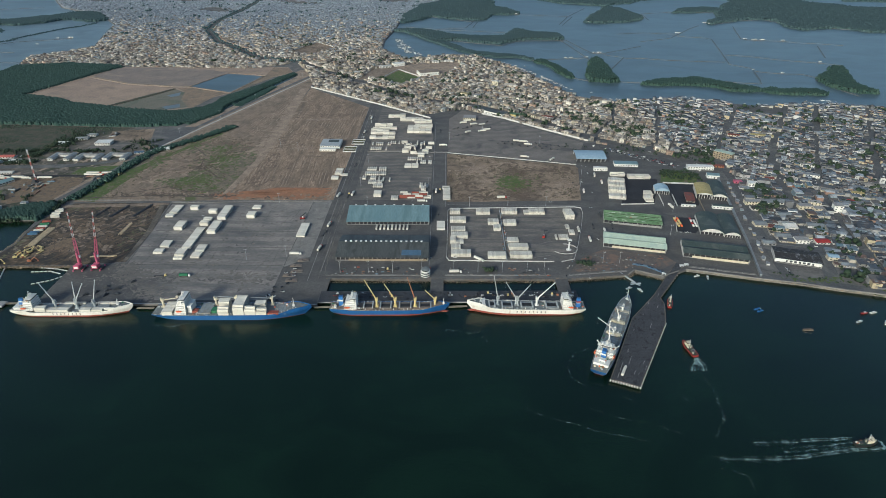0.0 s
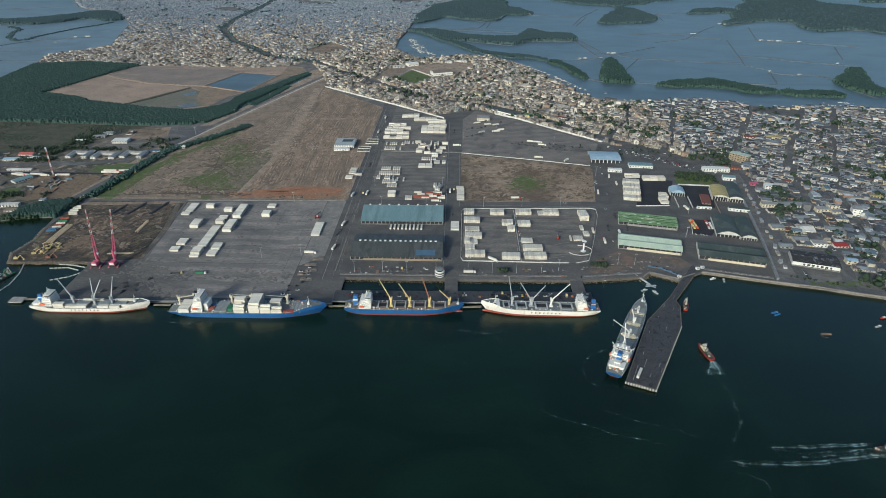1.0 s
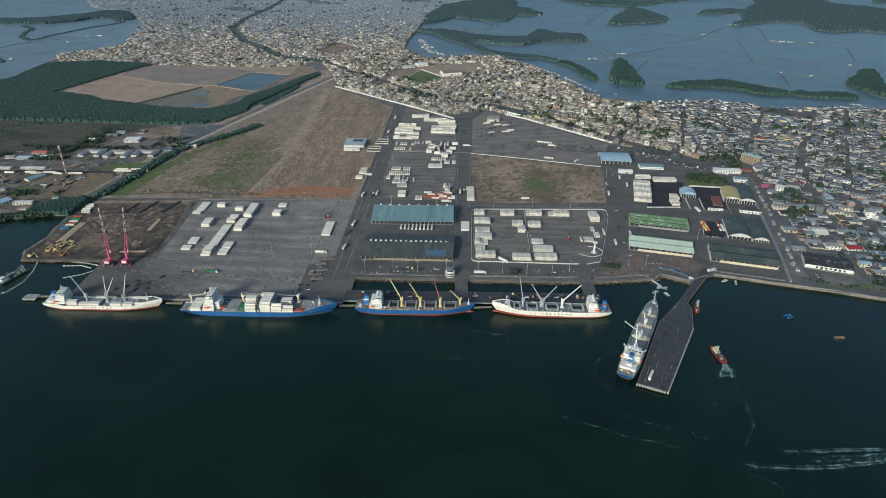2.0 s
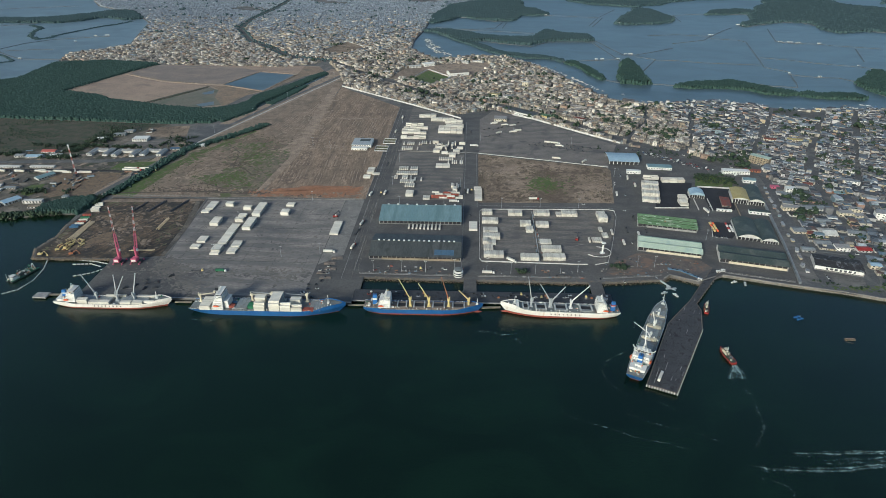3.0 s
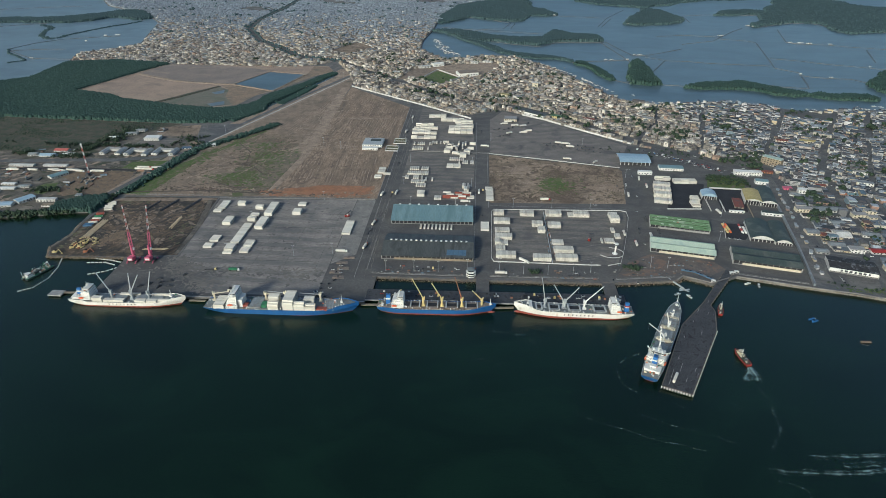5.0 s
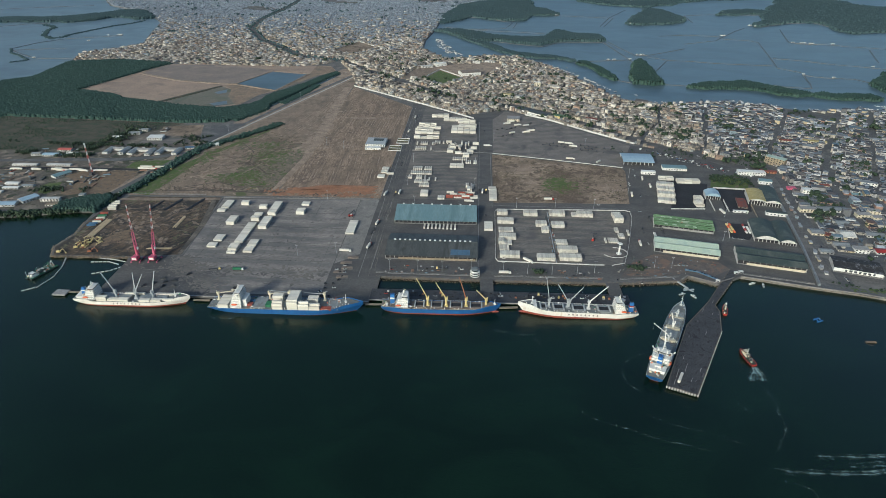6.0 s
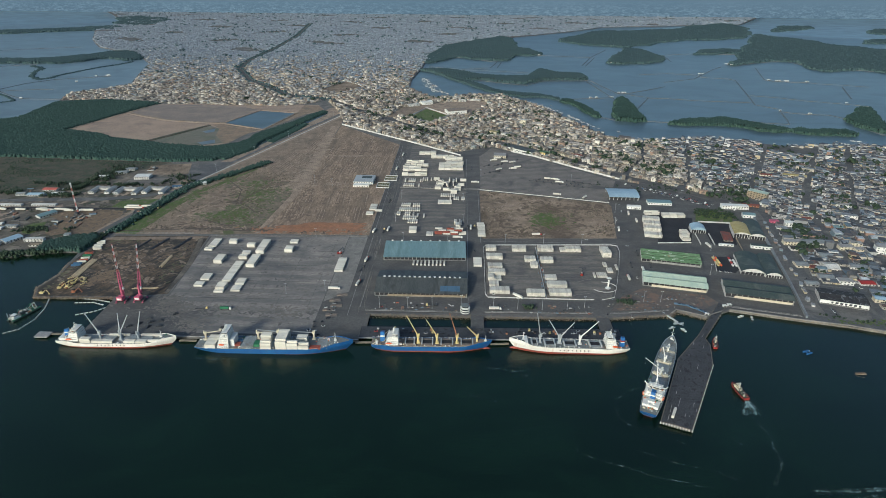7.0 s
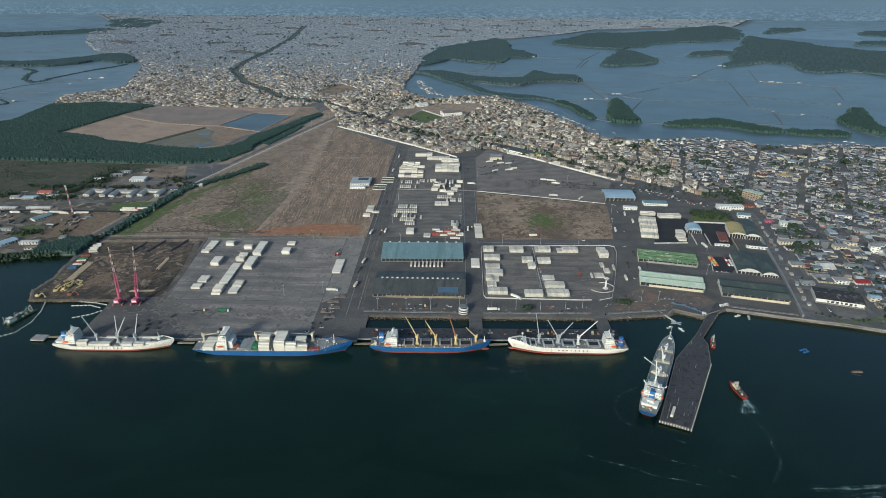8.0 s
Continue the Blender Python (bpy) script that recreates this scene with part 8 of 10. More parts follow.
clutter(dredger, -20, 20, 11, 1.9, 46, 71, 1.3), clutter(dredger, -8, 6, 7, 6.0, 14, 72, 1.2)
part("derrick", Shape().beam((9, 3.5, 1.8), (13, 0, 12), 0.4).beam((9, -3.5, 1.8), (13, 0, 12), 0.4).beam((13, 0, 12), (-2, 0, 6.5), 0.16).beam((-10, 4, 1.8), (-4, 5, 9), 0.35), M["dgreen"], dredger, "green lifting derrick")

# ---- foam on the water ----
def foam(line, width, strength, label):
    """A thin broken film of foam along a line, strongest in the middle."""
    pts = along(line, 1.2)
    p = line[0][0] * 0.7 + line[0][1]
    level = 0.01 * (abs(int(line[0][0] + line[0][1] * 3)) % 9)
    v, f, cover = [], [], []
    rows = 17 if max(width) > 7 else 5
    for i, (x, y, a) in enumerate(pts):
        t = i / max(len(pts) - 1, 1)
        w = (width[0] + (width[1] - width[0]) * t) / 2
        k = (strength[0] + (strength[1] - strength[0]) * t) * min(1.0, (1 - t) * 5, 0.75 + t * 6)
        k *= 1 + 0.13 * math.sin(i * 0.31 + p) + 0.10 * math.sin(i * 0.83 + 2 * p)
        sway = (0.22 if rows == 5 else 0.06) * w * (math.sin(i * 0.21 + p) + 0.7 * math.sin(i * 0.57 + 3 * p))
        s, c = math.sin(radians(a)), math.cos(radians(a))
        for j in range(rows):
            o = 2 * j / (rows - 1) - 1
            h = (1 - o * o) ** 0.6
            if rows > 5:
                # long thin strands drawn out along a broad wake
                h *= 1 + 0.20 * math.sin(9 * o + 0.06 * i + p) + 0.16 * math.sin(17 * o - 0.09 * i + 2 * p)
            v.append((x - s * (w * o + sway), y + c * (w * o + sway), SEA + 0.06 + level))
            cover.append(k * h)
    for i in range(len(pts) - 1):
        for j in range(rows - 1):
            f.append((i * rows + j, (i + 1) * rows + j, (i + 1) * rows + j + 1, i * rows + j + 1))
    me = bpy.data.meshes.new("foam")
    me.from_pydata(v, [], f)
    at_ = me.attributes.new("cover", "FLOAT", "POINT")
    at_.data.foreach_set("value", cover)
    me.materials.append(M["film"])
    tagged(new("sea_foam", me), label, "foam", kind="stuff")


foam([(284, 499), (285.5, 491), (286, 484), (284, 474)], (7, 17), (2.0, 1.45), "white propeller foam behind the tug")
foam([(283, 495), (278, 487), (274, 479), (272, 473)], (6, 11), (1.8, 1.4), "white propeller foam behind the tug")
foam([(384, 389), (371, 388), (356, 387), (341, 385.5), (325, 384), (306, 383), (286, 383), (272, 385)], (6, 11), (1.52, 1.0), "white wake of the tug under way")
foam([(403, 379), (396, 376.5), (387, 377), (374, 376), (358, 373), (342, 370), (326, 367), (311, 365.5), (295, 365), (278, 364), (264, 364.5), (251, 367), (237, 368), (225, 366)], (7, 12), (1.58, 1.02), "white wake of the tug under way")
foam([(382, 383), (367, 380.5), (351, 378), (336, 376), (321, 374), (300, 374)], (12, 14), (1.22, 0.95), "churned wake between the tug's bow waves")
foam([(400, 390), (407, 385), (406, 379), (398, 376)], (4, 4), (2.1, 1.9), "white bow wave round the tug")
foam([(280, 479), (283, 465), (284, 445), (282, 426), (278, 410), (270, 397), (260, 387), (250, 376)], (7, 5), (0.96, 1.2), "fading wake curling away from the tug")
foam([(116, 412), (131, 407), (147, 401), (158, 395.5), (172, 391), (186, 389), (197, 385), (208, 381), (217, 375)], (2.8, 2.8), (1.24, 1.16), "thin trail of old foam on the water")
foam([(98, 424), (107, 417), (116, 412)], (3, 3), (1.2, 1.3), "thin trail of old foam on the water")
foam([(157, 424), (168, 419), (182, 412), (198, 407), (208, 404), (214, 399)], (2.6, 2.8), (1.08, 1.2), "thin trail of old foam on the water")
foam([(220, 402), (223, 398), (232, 394), (239, 389)], (2.8, 2.8), (1.26, 1.2), "thin trail of old foam on the water")
foam([(179, 516), (169, 510), (160, 504), (152, 495), (147, 480), (150, 465), (158, 456), (166, 448), (173, 441)], (3.4, 2.6), (1.16, 1.1), "curved foam line beside the moored ship")
foam([(251, 355), (263, 352), (271, 348), (273, 341), (272, 333), (267, 326)], (3, 4), (1.0, 1.32), "thin trail of old foam on the water")
foam([(249, 445), (252, 439), (256, 433)], (3, 3), (1.35, 1.3), "short dash of foam on the open water")
foam([(190, 454), (191, 444), (199, 436), (205, 430), (203, 422)], (3, 3), (1.08, 1.12), "short dash of foam on the open water")
foam([(-305, 548), (-286, 546), (-268, 551)], (3, 3), (1.3, 1.2), "thin foam line beside the blue ship")
foam([(60, 540), (68, 522), (78, 505)], (5, 6), (1.02, 1.0), "faint foam streak on the open water")
foam([(-10, 500), (22, 492), (40, 480)], (7, 6), (1.02, 1.0), "faint foam streak on the open water")
foam([(20, 545), (50, 538), (80, 545)], (8, 8), (1.0, 1.0), "faint foam streak on the open water")


# ---- port buildings ----
def hall(m, w, d, eave, rise, roof, label, name="warehouse", spans=1, ridge_at=0.5, wall="wallwhite", bays=14, base=None, vents=0, roof_back=None, valley=None):
    """A long shed: local x along its front, y into its depth, front edge at y = 0."""
    b = thing(name, label, "warehouse", m, group="port sheds")
    part("floor_slab", Shape().box(0, d / 2, 0.0, w, d, 0.25), M["curb"], b)
    part("back_wall", Shape().box(0, d - 0.15, 0.1, w, 0.3, eave - 0.2), M[wall], b)
    for sd in (-1, 1):
        pts = [(sd * (w / 2 - 0.2), 0.4, 0.1), (sd * (w / 2 - 0.2), d - 0.3, 0.1)]
        part("side_wall", Shape().box(sd * (w / 2 - 0.2), d / 2, 0.1, 0.3, d - 0.8, eave - 0.3), M[wall], b)
    post = Shape().box(0, 0, 0, 0.6, 0.6, eave - 0.1).mesh("column", M["curb"])
    for i in range(bays + 1):
        ob = new("column", post)
        ob.location, ob.parent = (-w / 2 + 0.5 + i * (w - 1.0) / bays, 0.5, 0.1), b
    # black sheet behind the columns stands in for the shaded interior
    part("shade_sheet", Shape().box(0, 2.4, 0.1, w - 2, 0.2, eave - 0.6), M["dark"], b, "black sheet for the shade in the open bays")
    if base:
        part("low_wall", Shape().box(w * 0.06, 0.35, 0.1, w * 0.84, 0.35, eave * 0.5), M[base], b, "pale low wall between the columns")
    span = d / spans
    for k in range(spans):
        y0 = k * span
        yr = y0 + span * ridge_at
        for n, (ya, za, yb, zb) in enumerate(((y0 - (0.8 if k == 0 else 0), eave, yr, eave + rise), (yr, eave + rise, y0 + span + (0.8 if k == spans - 1 else 0), eave if ridge_at < 0.8 else eave + rise * 0.5))):
            t = 0.28
            s = Shape().add([(-w / 2 - .6, ya, za), (w / 2 + .6, ya, za), (w / 2 + .6, yb, zb), (-w / 2 - .6, yb, zb),
                             (-w / 2 - .6, ya, za + t), (w / 2 + .6, ya, za + t), (w / 2 + .6, yb, zb + t), (-w / 2 - .6, yb, zb + t)],
                            [(3, 2, 1, 0), (4, 5, 6, 7), (0, 1, 5, 4), (1, 2, 6, 5), (2, 3, 7, 6), (3, 0, 4, 7)])
            part("roof_slope", s, M[roof if n == 0 or not roof_back else roof_back], b)
        part("ridge_cap", Shape().box(0, yr, eave + rise + 0.2, w + 1.0, 0.7, 0.25), M[roof], b)
        for sd in (-1, 1):
            s = Shape().add([(sd * w / 2, y0, eave - 0.3), (sd * w / 2, y0 + span, eave - 0.3), (sd * w / 2, yr, eave + rise),
                             (sd * (w / 2 - .3), y0, eave - 0.3), (sd * (w / 2 - .3), y0 + span, eave - 0.3), (sd * (w / 2 - .3), yr, eave + rise)],
                            [(0, 1, 2), (5, 4, 3), (0, 2, 5, 3), (1, 4, 5, 2), (0, 3, 4, 1)])
            part("gable_end", s, M[wall], b)
        if valley and k:
            part("valley_gutter", Shape().box(0, y0, eave - 0.1, w + 0.8, 2.6, 0.75), M[valley], b, "dark green gutter")
    if valley:
        rng = random.Random(9)
        for i in range(14):
            part("roof_patch", Shape().box(rng.uniform(-w * 0.45, w * 0.45), span * rng.choice([0.25, 1.25, 2.25]) + rng.uniform(-1.2, 1.2), eave + rise * 0.62, rng.uniform(2, 7), rng.uniform(1.0, 2.2), 0.35), M[rng.choice(["roof_pale", "valley", "rust", "roof_pale"])], b)
    seams = Shape()
    for i in range(int(w / 6.2)):
        x = -w / 2 + 3 + i * 6.2
        for k in range(spans):
            y0, yr = k * span, k * span + span * ridge_at
            seams.beam((x, y0 - 0.6, eave + 0.32), (x, yr, eave + rise + 0.32), 0.16)
            seams.beam((x, yr, eave + rise + 0.32), (x, y0 + span, (eave if ridge_at < 0.8 else eave + rise * 0.5) + 0.32), 0.16)
    part("roof_seams", seams, M[roof], b)
    yr = (spans - 1) * span + span * ridge_at
    for i in range(vents):
        x = -w * 0.42 + i * w * 0.84 / max(vents - 1, 1)
        part("roof_vent", Shape().box(x, yr + 1.4, eave + rise - 0.4, 2.4, 2.0, 1.7).box(x, yr + 1.4, eave + rise + 1.3, 2.8, 2.4, 0.2), M["white"], b)
    return b


def arch_hall(m, w, d, eave, rise, roof, label, front="wallwhite"):
    """A barrel-roofed hall, its gable at local y = 0."""
    b = thing("arched_hall", label, "warehouse", m, group="port sheds")
    part("roof", Shape().gable(0, d / 2, eave, d + 1, w + 1, rise, 90, 0.3, arch=12), M[roof], b)
    for sd in (-1, 1):
        part("side_wall", Shape().box(sd * w / 2, d / 2, 0, 0.4, d, eave), M["wallwhite"], b)
    for y in (0.2, d - 0.2):
        prof = [(-w / 2, eave - 0.4)] + [(w / 2 * (-1 + i / 6), eave + rise * (1 - (-1 + i / 6) ** 2) - 0.25) for i in range(13)] + [(w / 2, eave - 0.4)]
        n = len(prof)
        s = Shape().add([(x, y - 0.15, z) for x, z in prof] + [(x, y + 0.15, z) for x, z in prof],
                        [tuple(range(n)), tuple(range(2 * n - 1, n - 1, -1))] + [(i, i + n, (i + 1) % n + n, (i + 1) % n) for i in range(n)])
        part("gable_end", s, M[front], b)
    part("back_wall", Shape().box(0, d - 0.3, 0, w, 0.3, eave - 0.4), M["wallwhite"], b)
    for i in range(7):
        part("column", Shape().box(-w / 2 + i * w / 6, 0.3, 0, 0.5, 0.5, eave - 0.4), M["wallwhite"], b)
    # the hall's inner shade is a black sheet just behind the columns
    part("shade_sheet", Shape().box(0, 1.6, 0, w - 1, 0.2, eave - 0.5), M["dark"], b, "black sheet for the shade behind the open front")
    for i in range(1, int(d / 7)):
        part("roof_rib", Shape().gable(0, i * 7, eave + 0.12, 0.35, w + 1.05, rise, 90, 0.2, arch=12), M[roof], b)
    return b


hall(pose(-61.5, 690, 0), 122, 62, 5.5, 6.0, "roof_dark", "long warehouse with a stained dark grey roof and white vents", bays=20, base="wood", vents=16)
patch = thing("roof_sheet", "faded blue sheet patch laid on the warehouse roof", "roof sheet", pose(-23, 690, 0))
part("sheet", Shape().add([(-13, 4, 6.6), (13, 4, 6.6), (13, 15, 8.75), (-13, 15, 8.75), (-13, 4, 6.7), (13, 4, 6.7), (13, 15, 8.85), (-13, 15, 8.85)],
                          [(3, 2, 1, 0), (4, 5, 6, 7), (0, 1, 5, 4), (1, 2, 6, 5), (2, 3, 7, 6), (3, 0, 4, 7)]), M["roof_bluepatch"], patch)
hall(pose(-62.5, 796, 0, rz=1.2), 121, 50, 5.5, 5.5, "roof_teal", "long warehouse with a wide teal sheet roof", ridge_at=0.86, bays=20, vents=8)
hall(pose(281, 724.5, 0, rz=-12.3), 83, 34, 6.5, 3.2, "roof_pale", "double-span warehouse with a pale green roof", spans=2, bays=12, base="cream")
hall(pose(298.5, 799, 0, rz=-12), 83, 34, 5.5, 2.4, "roof_green", "triple-span shed with a patched weathered green roof", spans=3, bays=12, base="curb", valley="valley")
hall(pose(382, 697.5, 0, rz=-13.5), 83, 40, 6.5, 3.2, "roof_slate", "double-span warehouse with a dark slate green roof", spans=2, bays=12, base="cream")
arch_hall(pose(405, 770.5, 0, rz=-12), 31, 60, 5, 5.5, "roof_slate", "dark barrel-roofed hall with a white gable")
arch_hall(pose(431, 762.5, 0, rz=-12), 21, 66, 4.5, 4.5, "roof_slate", "narrow dark barrel-roofed hall with a white gable")
arch_hall(pose(441, 897, 0, rz=-13), 24, 46, 8, 3.0, "roof_ochre", "open hall with a faded ochre barrel roof")
arch_hall(pose(463, 892, 0, rz=-13), 24, 62, 6.5, 4.5, "roof_slate", "green-grey barrel-roofed hall beside the ochre one")
arch_hall(pose(378, 914, 0, rz=-8), 22, 22, 6.5, 4.5, "roof_blue", "light blue arched entrance canopy", "roof_blue")
hall(pose(486, 686.5, 0, rz=-17), 56, 34, 6, 2.0, "char", "shed with a scorched black roof and a white fascia", bays=8)
sign = thing("sign_board", "white fascia board with a row of dark marks", "sign", pose(482.6, 683.6, 0, rz=-17))
part("board", Shape().box(0, -0.3, 4.2, 55, 0.4, 4.4), M["white"], sign)
for i in range(7):
    part("mark", Shape().box(-13.5 + i * 5.2, -0.55, 4.9, 3.4 if i % 3 else 2.4, 0.12, 2.9), M["steel"], sign)

gate = thing("gate_canopy", "light blue arched canopy over the port gate lanes", "canopy", pose(293, 1082, 0, rz=-2))
part("roof", Shape().gable(0, 0, 7, 56, 46, 3.0, 0, 0.5, arch=8), M["roof_blue"], gate)
for i in range(8):
    for y in (-20, 20):
        part("column", Shape().tube((-26 + i * 7.4, y, 0), (-26 + i * 7.4, y, 7.6), 0.45), M["white"], gate)
for i in range(4):
    part("booth", Shape().box(-18 + i * 12, 0, 0, 2.4, 4, 2.8).box(-18 + i * 12, 0, 2.8, 2.8, 4.4, 0.2), M["white"], gate)


def simple_block(x, y, rz, w, d, h, roof, label, wall="white", pitch=0.0, floors=1, name="building"):
    b = thing(name, label, "building", pose(x, y, 0, rz=rz))
    part("wall", Shape().box(0, 0, -0.2, w, d, h + 0.2), M[wall], b)
    if pitch:
        part("roof", Shape().gable(0, 0, h, w + 1.2, d + 1.2, pitch, 0, 0.25), M[roof], b)
    else:
        part("roof", Shape().box(0, 0, h, w + 0.8, d + 0.8, 0.35), M[roof], b)
    for f in range(floors):
        z = f * h / floors + h / floors * 0.35
        n = max(2, int(w / 4.5))
        for i in range(n):
            part("window", Shape().box(-w / 2 + (i + 0.5) * w / n, -d / 2 - 0.02, z, 2.2, 0.12, 1.3), M["glass"], b)
    part("door", Shape().box(w * 0.1, -d / 2 - 0.04, 0, 1.6, 0.12, 2.2), M["steel"], b)
    return b


simple_block(-203, 1142, 0, 38, 40, 6, "grey", "low white office with a grey roof in the field", pitch=0, floors=2)
part("roof_panel", Shape().box(4, 8, 6.36, 20, 14, 0.3), M["roof_slate"], bpy.data.objects["building"])
simple_block(-205, 1112, 0, 30, 10, 4, "white", "white annex with a pale roof in the field")
for x, y in ((-163, 1118), (-152, 1162)):
    pen = thing("tank_pen", "walled settling tank with dark water", "tank", pose(x, y, 0))
    for sx, sy, px, py in ((24, .6, 0, -14), (24, .6, 0, 14), (.6, 28, -12, 0), (.6, 28, 12, 0), (24, .5, 0, 0)):
        part("wall", Shape().box(px, py, 0, sx, sy, 1.8), M["wallwhite"], pen)
    part("pool", Shape().box(0, 0, 0.2, 23, 27, 0.5), M["grass"], pen)
for x, y, rz, w, d, h, roof, wall, lab in ((154, 1620, -20, 16, 12, 14, "wallwhite", "cream", "tall cream apartment block among low houses"), (70, 1512, -30, 20, 12, 9, "roof_ochre", "cream", "peach-coloured house block with a flat roof"),
                                           (-20, 1905, -15, 44, 10, 6, "wallwhite", "wallwhite", "long white quayside store"), (30, 1918, -15, 34, 9, 5, "wallwhite", "wallwhite", "long white quayside store"), (-158, 1830, 20, 36, 12, 6, "wallwhite", "wallwhite", "long white hall beside the bare common"),
                                           (-234, 1748, 20, 22, 12, 7, "wallwhite", "wallwhite", "white two-storey house block"), (100, 1500, -35, 18, 12, 8, "curb", "wallwhite", "pale concrete house block"), (215, 1345, -35, 30, 12, 6, "wood", "cream", "low tan building behind the boundary wall"),
                                           (250, 1330, -35, 26, 10, 6, "dull_red", "wallwhite", "red-roofed house behind the boundary wall"), (376, 1340, -27, 24, 14, 8, "curb", "cream", "cream three-storey house block")):
    simple_block(x, y, rz, w, d, h, roof, lab, wall, floors=2 if h < 10 else 4, name="town_block")
simple_block(545, 1082, -42, 34, 14, 14, "roof_pale", "four-storey yellowish apartment block", "wood", floors=4, name="apartment_block")
simple_block(482, 1030, -4, 46, 12, 6, "white", "long low white office building", floors=2)
simple_block(490, 990, -10, 20, 12, 6, "roof_teal", "small building with a teal roof", pitch=1.5)
simple_block(352, 1046, -4, 42, 16, 5, "roof_teal", "low building with a teal roof behind the gate", pitch=1.0)
simple_block(300, 1020, -4, 24, 8, 5, "white", "small white customs office")
simple_block(-29, 1752, 20, 56, 36, 9, "deck_brown", "sports hall with a rusty pitched roof", pitch=4)
simple_block(121, 1376, -41, 90, 20, 6, "roof_dark", "long dark-roofed store beside the avenue")
simple_block(76, 1322, -4, 27, 22, 6, "curb", "cream office building with a flat grey roof", "cream", floors=2)
simple_block(182, 1345, -30, 28, 14, 6, "roof_green", "yellow building with green trim", "yellow", floors=2)
simple_block(418, 900, -12, 13, 34, 3.0, "dull_red", "low shed with a rusty red roof on the dark lot", "deck_brown", pitch=0.8)
simple_block(456, 862, -12, 30, 8, 5, "roof_slate", "small office below the barrel hall")
simple_block(405, 868, -6, 22, 3, 3, "white", "white site cabin beside the road")
simple_block(-120, 1860, 30, 34, 20, 8, "white", "white warehouse in the fishing quarter", pitch=2)
for x, y, w, d, h, rz, roof, wall, pitch, text in STREET_HOUSES:
    a = radians(rz)
    tagged(simple_block(x - d / 2 * math.sin(a), y + d / 2 * math.cos(a), rz, w, d, h, roof, text, wall, pitch, 1 if h < 5 else 2 if h < 7 else 3, name="house"), category="house", group="houses near the shore")
# the rounded harbour office on the shore
rot = thing("round_office", "round white harbour office with dark window bands", "building", pose(-3, 655, 0))
for k, (z, r) in enumerate(((0, 6.0), (3.2, 6.0), (6.4, 4.6))):
    part("storey", Shape().tube((0, 0, z), (0, 0, z + 1.1), r, n=24).tube((0, 0, z + 2.9), (0, 0, z + 3.2), r + 0.3, n=24), M["white"], rot)
    part("window_band", Shape().tube((0, 0, z + 1.1), (0, 0, z + 2.9), r - 0.2, n=24), M["glass"], rot)
part("roof", Shape().tube((0, 0, 9.6), (0, 0, 10.4), 5.6, 3.0, 24), M["deck"], rot)
tower = thing("control_tower", "white control tower with a round cabin", "tower", pose(191, 724, 0))
part("base", Shape().tube((0, 0, 0), (0, 0, 0.8), 3.6, n=24), M["white"], tower)
part("shaft", Shape().tube((0, 0, 0.8), (0, 0, 13), 1.25, 1.05, 12), M["white"], tower)
part("cabin", Shape().tube((0, 0, 13), (0, 0, 14.0), 1.9, 3.0, 16).tube((0, 0, 15.4), (0, 0, 16.1), 3.4, 2.6, 16), M["white"], tower)
part("cabin_windows", Shape().tube((0, 0, 14.0), (0, 0, 15.4), 2.9, 3.15, 16), M["glass"], tower)
ring_wall = thing("curved_wall", "low curved white wall round the control tower", "wall", pose(186, 726, 0))
part("wall", Shape().loft([[(17 * math.cos(radians(a)) * (1 + e), 14 * math.sin(radians(a)) * (1 + e), z) for e, z in ((0, 0), (0.025, 0), (0.025, 1.0), (0, 1.0))] for a in range(-150, 95, 12)]), M["wallwhite"], ring_wall)


# ---- walls, fences and lamps ----
def wall_line(line, label, h=2.6, w=0.5, material="wallwhite"):
    ob = part("boundary_wall", ribbon(line, w, 0, h), M[material])
    return tagged(ob, label, "wall", kind="structure")


wall_line([(-331, 1592), (-133, 1430), (-40, 1350), (-12, 1325)], "long white boundary wall between port and town", 3.2, 1.1)
wall_line([(-408, 867), (-160, 878)], "low dusty kerb wall behind the yard", 0.9, 0.9, "strip")
wall_line([(26, 1103.5), (140, 1076.5), (261, 1045.5)], "low white wall along the vacant lot", 1.1, 0.9)
wall_line([(-129, 1108.5), (0, 1104.5)], "low pale wall between the container lots", 0.9, 0.8, "strip")
wall_line([(105, 1362), (150, 1330), (230, 1252), (310, 1178)], "white boundary wall along the town", 3.2, 1.2)
wall_line([(424, 658), (447, 752), (497, 984)], "blue-grey sheet fence wall of the port along the street", 3.4, 2.6, "galv")
wall_line([(-160, 1688), (-117, 1806), (-48, 1716), (-95, 1612), (-160, 1688)], "white wall round the sports ground", 2.6, 1.6)
wall_line([(-495, 2058), (-432, 2226), (-346, 2120)], "white wall round a bare sports field", 2.6, 2.0)
wall_line([(394, 962), (446, 958)], "white yard wall", 2.4, 1.0)
wall_line([(367, 870), (372, 912)], "white lane wall", 2.0, 0.8)
wall_line([(388, 868), (394, 912)], "white lane wall", 2.0, 0.8)
wall_line([(301, 873), (354, 876)], "pale railing wall of the black lot", 1.6, 0.8)
setting("walled_yard", Shape().poly([(706, 1397), (788, 1359), (820, 1424), (729, 1455)], 0.0, 0.16), M["asphalt"], "dark walled yard on the channel shore", "yard")
wall_line([(704, 1396), (790, 1356)], "long white wall of the shore yard", 3.4, 0.8)
wall_line([(424, 850), (432, 896)], "ochre lane wall", 2.0, 0.6, "wood")
wall_line([(358, 780), (372, 830)], "pale car park wall", 1.6, 0.6)
wall_line([(27, 692), (150, 690.5), (166, 691)], "low white yard wall with railing", 1.4, 0.7)
